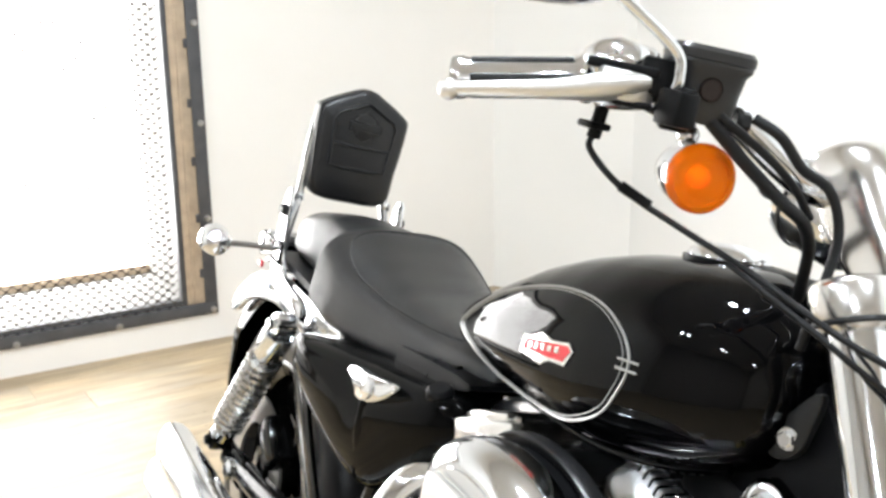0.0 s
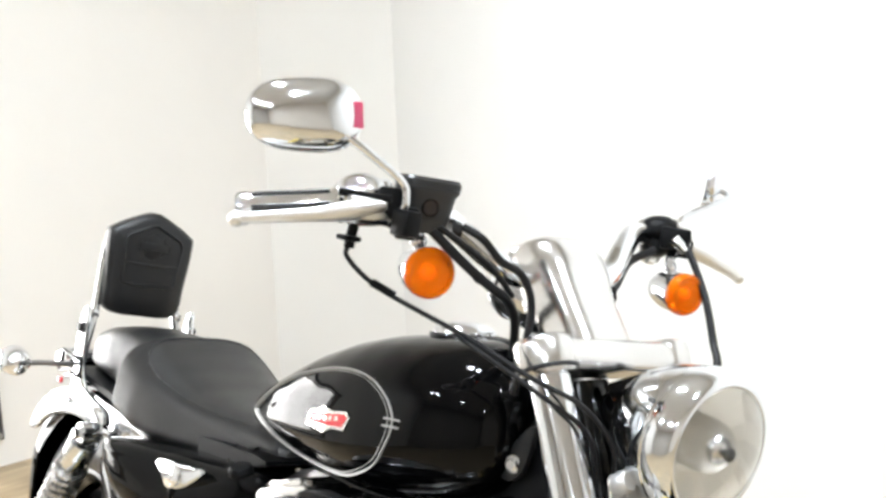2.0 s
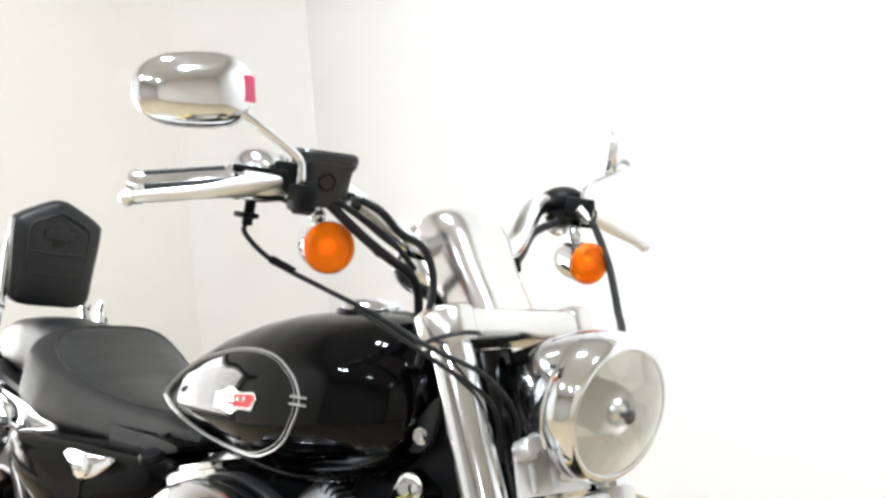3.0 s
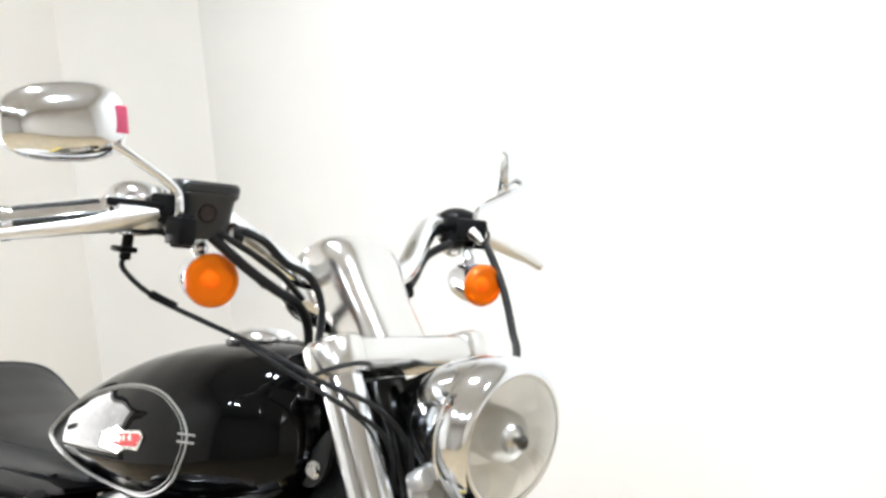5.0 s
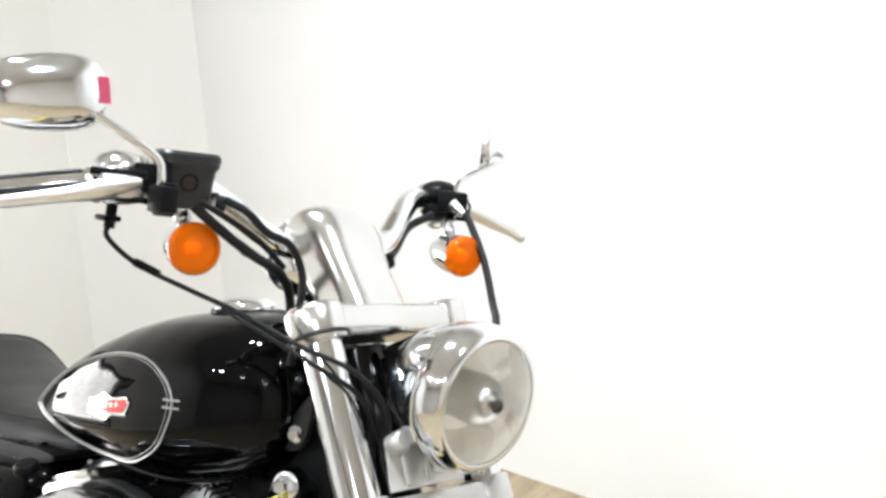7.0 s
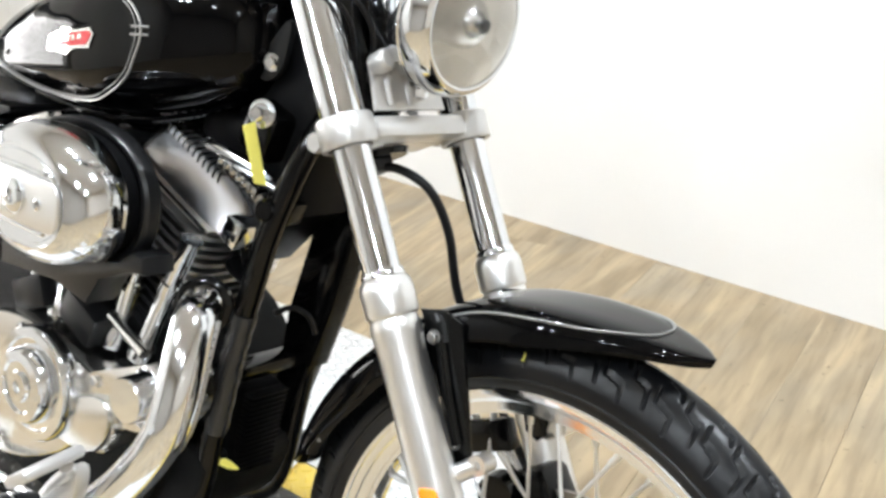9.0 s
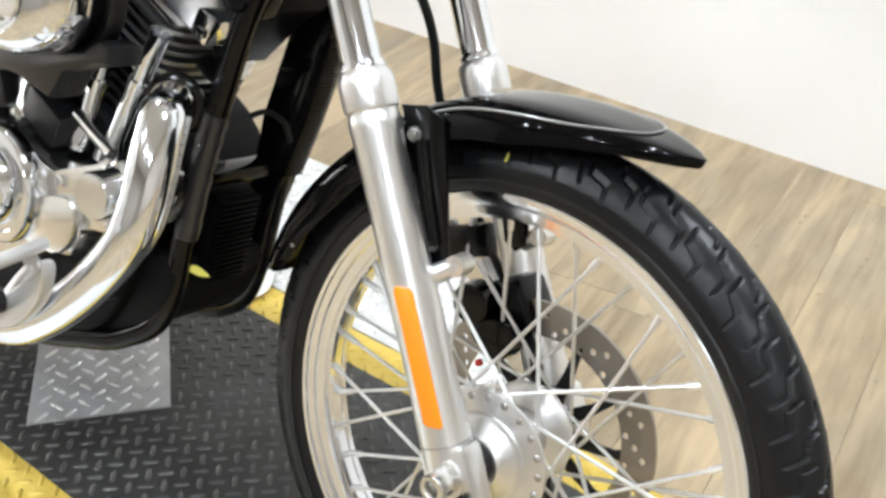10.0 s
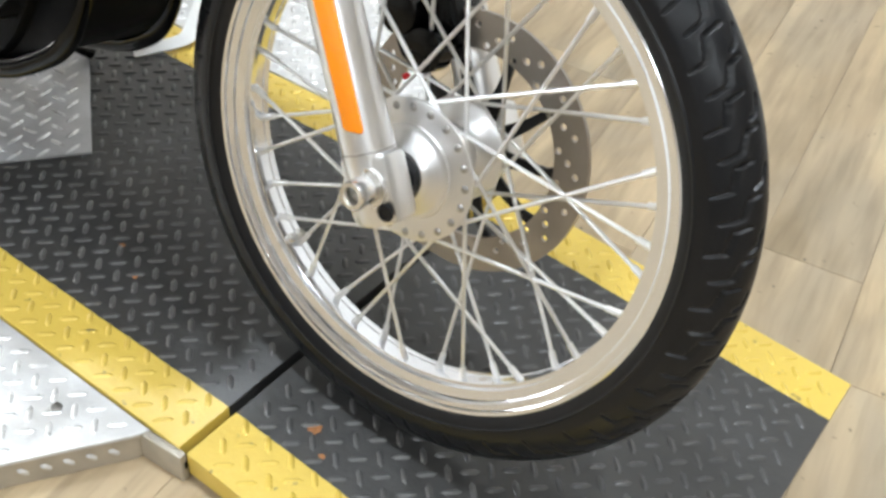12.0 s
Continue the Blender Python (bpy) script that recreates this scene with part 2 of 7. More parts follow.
    streak.inputs["To Min"].default_value = 0.86
    streak.inputs["To Max"].default_value = 1.03
    nt.links.new(pores.outputs["Fac"], streak.inputs["Value"])
    dark = nt.nodes.new("ShaderNodeMix")
    dark.data_type = "RGBA"
    dark.blend_type = "MULTIPLY"
    dark.inputs["Factor"].default_value = 1.0
    nt.links.new(grey.outputs["Result"], dark.inputs["A"])
    nt.links.new(streak.outputs[0], dark.inputs["B"])
    nt.links.new(dark.outputs["Result"], tone.inputs["Color"])
    nt.links.new(tone.outputs[0], b.inputs["Base Color"])
    rr = nt.nodes.new("ShaderNodeMapRange")
    rr.inputs["To Min"].default_value = 0.38
    rr.inputs["To Max"].default_value = 0.55
    nt.links.new(grain.outputs["Fac"], rr.inputs["Value"])
    nt.links.new(rr.outputs[0], b.inputs["Roughness"])
    bp = nt.nodes.new("ShaderNodeBump")
    bp.inputs["Strength"].default_value = 0.15
    bp.inputs["Distance"].default_value = 0.001
    nt.links.new(grain.outputs["Fac"], bp.inputs["Height"])
    nt.links.new(bp.outputs["Normal"], b.inputs["Normal"])
    return m


PLANK = plank_material()
SUBFLOOR = mat("dark_subfloor", (0.12, 0.09, 0.06), 0.7, bump=0.2)

# ------------------------------------------------------------------ mesh helpers
XF = [Matrix.Identity(4)]


def part(name, bm, material, parent=None, label="", smooth=40):
    """Links a bmesh as one mesh object under a thing or a part."""
    bm.transform(XF[0])
    bmesh.ops.recalc_face_normals(bm, faces=bm.faces)
    me = bpy.data.meshes.new(name)
    for f in bm.faces:
        f.smooth = smooth > 0
    if 0 < smooth < 180:
        lim = radians(smooth)
        for e in bm.edges:
            if len(e.link_faces) == 2 and e.calc_face_angle(0) > lim:
                e.smooth = False
    bm.to_mesh(me)
    bm.free()
    me.materials.append(material)
    ob = new(name, me)
    if parent is not None:
        ob.parent = parent
    if label:
        ob["label"] = label
    return ob


def share(name, ob, m, parent):
    """A further piece on the mesh of ob, at the pose m."""
    o = new(name, ob.data)
    o.parent = parent
    o.matrix_basis = XF[0] @ m @ XF[0].inverted()
    return o


def join(*bms):
    out = bmesh.new()
    for b in bms:
        me = bpy.data.meshes.new("tmp")
        b.to_mesh(me)
        b.free()
        out.from_mesh(me)
        bpy.data.meshes.remove(me)
    return out


def spline(pts, n=8, closed=False):
    """Points on a smooth curve through pts."""
    p = [Vector(q) for q in pts]
    out = []
    k = len(p)
    segs = k if closed else k - 1
    for i in range(segs):
        if closed:
            a, b, c, d = p[i - 1], p[i], p[(i + 1) % k], p[(i + 2) % k]
        else:
            b, c = p[i], p[i + 1]
            a = p[i - 1] if i else b - (c - b)
            d = p[i + 2] if i + 2 < k else c + (c - b)
        for j in range(n):
            t = j / n
            out.append(0.5 * ((2 * b) + (c - a) * t + (2 * a - 5 * b + 4 * c - d) * t * t + (3 * b - a - 3 * c + d) * t ** 3))
    if not closed:
        out.append(p[-1])
    return out


def tube(pts, r, seg=12, closed=False, n=8, smooth=True, caps=True, flat=1.0):
    """A round bar along a curve; r is a radius or a list over the points."""
    path = spline(pts, n, closed) if smooth else [Vector(q) for q in pts]
    k = len(path)
    if isinstance(r, (int, float)):
        rad = [r] * k
    else:
        rad = [float(np.interp(i / max(1, k - 1), np.linspace(0, 1, len(r)), r)) for i in range(k)]
    bm = bmesh.new()
    rings = []
    nrm = None
    for i, p in enumerate(path):
        if closed:
            tan = (path[(i + 1) % k] - path[i - 1]).normalized()
        else:
            tan = (path[min(i + 1, k - 1)] - path[max(i - 1, 0)]).normalized()
        if nrm is None:
            nrm = tan.orthogonal().normalized()
        nrm = (nrm - tan * nrm.dot(tan)).normalized()
        bi = tan.cross(nrm)
        rings.append([bm.verts.new(p + rad[i] * (math.cos(a) * nrm + flat * math.sin(a) * bi))
                      for a in (2 * math.pi * j / seg for j in range(seg))])
    for i in range(k if closed else k - 1):
        a, b = rings[i], rings[(i + 1) % k]
        for j in range(seg):
            bm.faces.new((a[j], a[(j + 1) % seg], b[(j + 1) % seg], b[j]))
    if caps and not closed:
        bm.faces.new(rings[0])
        bm.faces.new(rings[-1])
    return bm


def lathe(profile, origin=(0, 0, 0), axis=(0, 0, 1), seg=32, closed=False):
    """A turned solid: profile of (radius, height along the axis)."""
    ax = Vector(axis).normalized()
    u = ax.orthogonal().normalized()
    v = ax.cross(u)
    o = Vector(origin)
    bm = bmesh.new()
    rings = []
    for r, h in profile:
        if r < 1e-6:
            rings.append([bm.verts.new(o + ax * h)])
        else:
            rings.append([bm.verts.new(o + ax * h + r * (math.cos(a) * u + math.sin(a) * v))
                          for a in (2 * math.pi * j / seg for j in range(seg))])
    pairs = list(zip(rings, rings[1:]))
    if closed:
        pairs.append((rings[-1], rings[0]))
    for a, b in pairs:
        for j in range(seg):
            j2 = (j + 1) % seg
            if len(a) == 1 and len(b) == 1:
                continue
            if len(a) == 1:
                bm.faces.new((a[0], b[j], b[j2]))
            elif len(b) == 1:
                bm.faces.new((a[j], b[0], a[j2]))
            else:
                bm.faces.new((a[j], a[j2], b[j2], b[j]))
    return bm


def box(center, size, bevel=0.0, rot=(0, 0, 0), seg=2):
    bm = bmesh.new()
    bmesh.ops.create_cube(bm, size=1.0, matrix=Matrix.Diagonal((*size, 1)))
    if bevel:
        bmesh.ops.bevel(bm, geom=bm.edges[:], offset=bevel, segments=seg, profile=0.5, affect="EDGES")
    bm.transform(pose(*center, *rot))
    return bm


def slab(outline, a, b, axis="y", bevel=0.0, seg=2):
    """A flat outline given thickness from a to b along an axis; outline in the two other axes."""
    def put(p, h):
        if axis == "y":
            return (p[0], h, p[1])
        if axis == "x":
            return (h, p[0], p[1])
        return (p[0], p[1], h)
    bm = bmesh.new()
    lo = [bm.verts.new(put(p, a)) for p in outline]
    hi = [bm.verts.new(put(p, b)) for p in outline]
    bm.faces.new(lo)
    bm.faces.new(hi)
    k = len(outline)
    for i in range(k):
        bm.faces.new((lo[i], lo[(i + 1) % k], hi[(i + 1) % k], hi[i]))
    bmesh.ops.recalc_face_normals(bm, faces=bm.faces)
    if bevel:
        edges = [e for e in bm.edges if any(len(f.verts) > 4 or f.normal.dot(Vector({"x": (1, 0, 0), "y": (0, 1, 0), "z": (0, 0, 1)}[axis])) ** 2 > 0.9 for f in e.link_faces)]
        bmesh.ops.bevel(bm, geom=edges, offset=bevel, segments=seg, profile=0.5, affect="EDGES")
    return bm


def rounded(outline, n=5):
    """A closed outline made smooth."""
    return [(p.x, p.y) for p in spline([(a, b, 0) for a, b in outline], n, True)]


def loft(sections, caps=True):
    """Skin over rings of equal length."""
    bm = bmesh.new()
    rings = [[bm.verts.new(p) for p in s] for s in sections]
    k = len(rings[0])
    for a, b in zip(rings, rings[1:]):
        for j in range(k):
            bm.faces.new((a[j], a[(j + 1) % k], b[(j + 1) % k], b[j]))
    if caps:
        bm.faces.new(rings[0])
        bm.faces.new(rings[-1])
    return bm


def ball(center, r, seg=16, scale=(1, 1, 1), rot=(0, 0, 0)):
    bm = bmesh.new()
    bmesh.ops.create_uvsphere(bm, u_segments=seg, v_segments=seg // 2 + 2, radius=r)
    bm.transform(pose(*center, *rot) @ Matrix.Diagonal((*scale, 1)))
    return bm


def bolt(at, axis, r=0.007, h=0.006):
    """A hexagon bolt head on a washer."""
    return join(lathe([(0, 0), (r * 1.35, 0), (r * 1.35, h * 0.25), (0, h * 0.25)], at, axis, 14),
                lathe([(r, h * 0.25), (r, h), (r * 0.8, h * 1.15), (0, h * 1.15)], at, axis, 6))


def thing(name, m, label, category, group="", kind=""):
    ob = new(name)
    ob.matrix_basis = m
    return tagged(ob, label, category, group, kind)

# ------------------------------------------------------------------ the room
FLOOR = -0.045
TOP = 3.3
XE, YS = 4.2, -5.2        # far ends of the room, behind the camera
WA = (-3.298, 0.0)        # a point of the wall with the barred window
WA_DIR = Vector((-0.084, 1.0, 0)).normalized()
WA_ROT = math.degrees(math.atan2(-WA_DIR.x, WA_DIR.y))
EDGE = (-3.422, 1.473)    # where the window wall ends at the slanting corner face
CORNER = (-2.945, 1.807)   # where the slanting face meets the long wall
FAR = (XE, 1.405)          # other end of the long wall


def wall_piece(name, a, b, z0, z1, thick, material, label):
    """A straight wall from a to b, its room face on that line, its body to the left of it."""
    a, b = Vector((*a, 0)), Vector((*b, 0))
    d = (b - a).normalized()
    n = Vector((-d.y, d.x, 0)) * thick
    ol = [(a.x, a.y), (b.x, b.y), (b.x + n.x, b.y + n.y), (a.x + n.x, a.y + n.y)]
    ob = part(name, slab(ol, z0, z1, "z"), material, None, "", 0)
    return tagged(ob, label, "wall", "", "structure")


wall_piece("wall_north", FAR, CORNER, FLOOR - 0.02, TOP, -0.15, WALLPAINT, "smooth white painted long wall, plain and lightly scuffed")
wall_piece("wall_corner", CORNER, EDGE, FLOOR - 0.02, TOP, -0.15, WALLWARM, "narrow slanting cream painted wall face in the corner")
# east and south walls are added out of view to shape the reflections
wall_piece("wall_east", (XE, YS), (XE, FAR[1] + 0.15), FLOOR - 0.02, TOP, -0.15, WALLEAST, "unseen end wall added behind the camera, beige to temper reflections")
wall_piece("wall_south", (-4.0, YS), (XE, YS), FLOOR - 0.02, TOP, -0.15, WALLDARK, "unseen wall added opposite the lift, darkened to keep reflections dark")


def along(u, z, out=0.0):
    """A point of the window wall: u metres along it, z up, out metres into the room."""
    n = Vector((WA_DIR.y, -WA_DIR.x, 0))
    return Vector((WA[0], WA[1], 0)) + WA_DIR * u + n * out + Vector((0, 0, z))


WIN_R, WIN_L, WIN_B, WIN_T = 0.297, -1.400, 0.055, 1.422
U_END = (Vector((*EDGE, 0)) - Vector((*WA, 0))).dot(WA_DIR)


def window_wall():
    """The wall round the barred window, with the opening through it."""
    def block(u0, u1, z0, z1):
        ol = [along(u0, 0), along(u1, 0), along(u1, 0, -0.18), along(u0, 0, -0.18)]
        return slab([(p.x, p.y) for p in ol], z0, z1, "z")
    m = 0.03
    bm = join(block(WIN_R - m, U_END, FLOOR - 0.02, TOP), block(-5.4, WIN_L + m, FLOOR - 0.02, TOP),
              block(WIN_L + m, WIN_R - m, FLOOR - 0.02, WIN_B + m), block(WIN_L + m, WIN_R - m, WIN_T - m, TOP))
    ob = part("wall_west", bm, WALLDIM, None, "", 0)
    tagged(ob, "cream painted wall round a low barred window", "wall", "", "structure")


window_wall()


def window():
    base = along((WIN_L + WIN_R) / 2, WIN_B)
    win = thing("window_1", Matrix.Translation(base) @ pose(0, 0, 0, 0, 0, WA_ROT + 90), "low window behind expanded steel mesh in a bolted dark angle-iron frame", "window", "", "structure")
    hw, h = (WIN_R - WIN_L) / 2, WIN_T - WIN_B
    # local: x along the wall, y into the room is minus y, z up
    W = 0.043
    fr = win
    for nm, c, s in (("frame_bar", (0, -0.006, W / 2), (2 * hw, 0.012, W)), ("frame_bar", (0, -0.006, h - W / 2), (2 * hw, 0.012, W)),
                     ("frame_bar", (-hw + W / 2, -0.006, h / 2), (W, 0.012, h - 2 * W)), ("frame_bar", (hw - W / 2, -0.006, h / 2), (W, 0.012, h - 2 * W))):
        part(nm, box(c, s, 0.002), ANGLE, fr, "dark painted angle iron with worn edges", 30)
    i0 = hw - W
    # bare timber strips let in behind the flange, and the dark inner leg that clamps the mesh
    T, D = 0.062, 0.019
    for sx in (-1, 1):
        part("timber_lining", box((sx * (i0 - T / 2 + 0.004), 0.016, h / 2), (T + 0.008, 0.030, h - 2 * W + 0.02), 0.003), TIMBER, fr, "stained bare timber lining", 30)
        part("timber_batten", box((sx * (i0 - T * 0.55), -0.002, h / 2), (0.010, 0.012, h - 2 * W - 0.02), 0.002), TIMBER, fr, "thin stained timber batten", 30)
        part("inner_leg", box((sx * (i0 - T - D / 2), 0.020, h / 2), (D, 0.040, h - 2 * W), 0.002), ANGLE, fr, "dark inner leg of the frame", 30)
        for k in range(6):
            part("weld_tab", box((sx * (i0 - 0.004), -0.001, 0.15 + 0.20 * k), (0.016, 0.010, 0.030), 0.003), ANGLE, fr, "small dark welded tab", 30)
    for z in (W + D / 2, h - W - D / 2):
        part("inner_leg", box((0, 0.020, z), (2 * (i0 - T - D), 0.040, D), 0.002), ANGLE, fr, "dark inner leg of the frame", 30)
    pts = [(sx * (hw - 0.018), 0.0, 0.016 + 0.333 * k) for sx in (-1, 1) for k in range(5)]
    pts += [(hw - 0.018 - 0.332 * k, 0.0, z) for z in (0.012, h - 0.020) for k in (1, 2, 3, 4)]
    first = None
    for p in pts:
        if first is None:
            o0 = Vector(p)
            first = part("bolt", lathe([(0, 0.012), (0.011, 0.012), (0.012, 0.016), (0.008, 0.021), (0, 0.022)], p, (0, -1, 0), 12), STEEL, fr, "round galvanised bolt head")
        else:
            share("bolt", first, Matrix.Translation(Vector(p) - o0), fr)
    # expanded metal: thin strands in a diamond net with thick knuckles where they meet
    verts, faces = [], []
    px, pz = 0.0385, 0.0162
    i1 = i0 - T + 0.004
    x0, x1, z0, z1 = -i1, i1, W, h - W
    nz = int((z1 - z0) / pz)
    nx = int((x1 - x0) / px)
    def strand(a, b, r, v):
        d = (b - a).normalized()
        u = Vector((0, 1, 0)) * r
        w = d.cross(Vector((0, 1, 0))) * r * v
        k = len(verts)
        for e in (a, b):
            verts.extend((e + u, e + w, e - u, e - w))
        for j in range(4):
            faces.append((k + j, k + (j + 1) % 4, k + 4 + (j + 1) % 4, k + 4 + j))
    for j in range(nz):
        for i in range(nx):
            xa, za = x0 + (i + 0.5 * (j % 2)) * px, z0 + j * pz
            p = Vector((xa, 0.002, za))
            strand(p, p + Vector((px / 2, 0, pz)), 0.0016, 1.0)
            strand(p, p + Vector((-px / 2, 0, pz)), 0.0016, 1.0)
            strand(p - Vector((0.0058, 0, 0)), p + Vector((0.0058, 0, 0)), 0.0042, 1.0)
    data = bpy.data.meshes.new("steel_mesh")
    data.from_pydata(verts, [], faces)
    data.materials.append(MESHSTEEL)
    net = new("steel_mesh", data)
    net.parent = fr
    net["label"] = "weathered expanded steel mesh"
    net["kind"] = "stuff"
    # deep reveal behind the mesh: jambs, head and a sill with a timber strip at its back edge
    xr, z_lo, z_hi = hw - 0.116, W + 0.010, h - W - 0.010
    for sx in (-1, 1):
        part("reveal_jamb", box((sx * (xr + 0.010), 0.255, h / 2), (0.020, 0.430, z_hi - z_lo + 0.04), 0.001), REVEAL, fr, "white window jamb, coloured grey to dim it", 30)
    part("reveal_head", box((0, 0.255, z_hi + 0.010), (2 * xr, 0.430, 0.020), 0.001), REVEAL, fr, "white reveal head, coloured grey to dim it", 30)
    part("window_sill", box((0, 0.255, z_lo - 0.010), (2 * xr, 0.430, 0.020), 0.001), REVEAL, fr, "white window sill, coloured grey to dim it", 30)
    part("sill_strip", box((0, 0.455, z_lo + 0.016), (2 * xr, 0.020, 0.032), 0.002), TIMBER, fr, "bare timber strip along the sill", 30)
    # the bright outside
    ob = part("backdrop", slab([(-hw - 0.6, -0.6), (hw + 0.6, -0.6), (hw + 0.6, h + 0.8), (-hw - 0.6, h + 0.8)], 0.5, 0.52, "y"), DAY, None, "", 0)
    ob.matrix_basis = win.matrix_basis.copy()
    tagged(ob, "overexposed daylight outside the barred window", "backdrop", "", "structure")


window()

ceil = part("ceiling", slab([(-4.2, YS - 0.2), (XE + 0.2, YS - 0.2), (XE + 0.2, 2.0), (-4.2, 2.0)], TOP, TOP + 0.1, "z"), CEIL, None, "", 0)
tagged(ceil, "white painted workshop ceiling with round lamps", "ceiling", "", "structure")


def ceiling_lamps():
    lamp = thing("ceiling_lamp", pose(0, 0, TOP), "round white high-bay lamp hanging under the ceiling", "lamp", "ceiling lamps")
    part("housing", lathe([(0, 0), (0.03, 0), (0.035, -0.05), (0.08, -0.12), (0.083, -0.14), (0.078, -0.14), (0.074, -0.125), (0, -0.125)], seg=24), SILVER, lamp)
    part("diffuser", lathe([(0, -0.131), (0.066, -0.131), (0.071, -0.128)], seg=24), LAMP, lamp, "glowing round diffuser")
    spots = [(x + k, y) for x, y in ((-1.9, -2.9), (0.2, -3.2), (2.4, -2.9), (-1.2, 0.1), (1.0, 0.1)) for k in (0.0, 0.42)]
    lamp.matrix_basis = pose(*spots[0], TOP)
    for p in spots[1:]:
        copy_thing(lamp, pose(*p, TOP))


ceiling_lamps()


# ------------------------------------------------------------------ the lift deck
DECK = pose(0, 0.0995, 0, 0, 0, -0.4)      # its centre line, a little askew to the motorcycle
HALF = 0.310
HINGE, END = -0.105, 0.435               # across the deck: hinge of the ramp, its free end


def lozenges(inside, x0, x1, y0, y1, z_of, pitch=0.0245, length=0.0128, wide=0.0036, high=0.0024, turn=45):
    """Raised tread bars on a lattice along the bars' own axes, every other one crosswise."""
    verts, faces = [], []
    c, s = math.cos(radians(turn)), math.sin(radians(turn))
    n = int(max(x1 - x0, y1 - y0) / pitch) + 2
    for i in range(-n, n + 1):
        for j in range(-n, n + 1):
            x = (x0 + x1) / 2 + (i * c - j * s) * pitch
            y = (y0 + y1) / 2 + (i * s + j * c) * pitch
            if not (x0 + 0.006 < x < x1 - 0.006 and y0 + 0.006 < y < y1 - 0.006 and inside(x, y)):
                continue
            ca, sa = (c, s) if (i + j) % 2 else (-s, c)
            k = len(verts)
            for u, v, w in ((-length, 0, 0), (-length * 0.55, -wide, 0), (length * 0.55, -wide, 0), (length, 0, 0), (length * 0.55, wide, 0), (-length * 0.55, wide, 0),
                            (-length * 0.75, 0, high), (-length * 0.45, -wide * 0.45, high), (length * 0.45, -wide * 0.45, high), (length * 0.75, 0, high), (length * 0.45, wide * 0.45, high), (-length * 0.45, wide * 0.45, high)):
                qx, qy = x + u * ca - v * sa, y + u * sa + v * ca
                verts.append((qx, qy, z_of(qx) + w))
            for q in range(6):
                faces.append((k + q, k + (q + 1) % 6, k + 6 + (q + 1) % 6, k + 6 + q))
            faces.append(tuple(k + 6 + q for q in range(6)))
    me = bpy.data.meshes.new("tread")
    me.from_pydata(verts, [], faces)
    for p in me.polygons:
        p.use_smooth = True
    return me


def tread(name, me, material, parent):
    me.materials.append(material)
    ob = new(name, me)
    ob.parent = parent
    ob["kind"] = "stuff"
    return ob


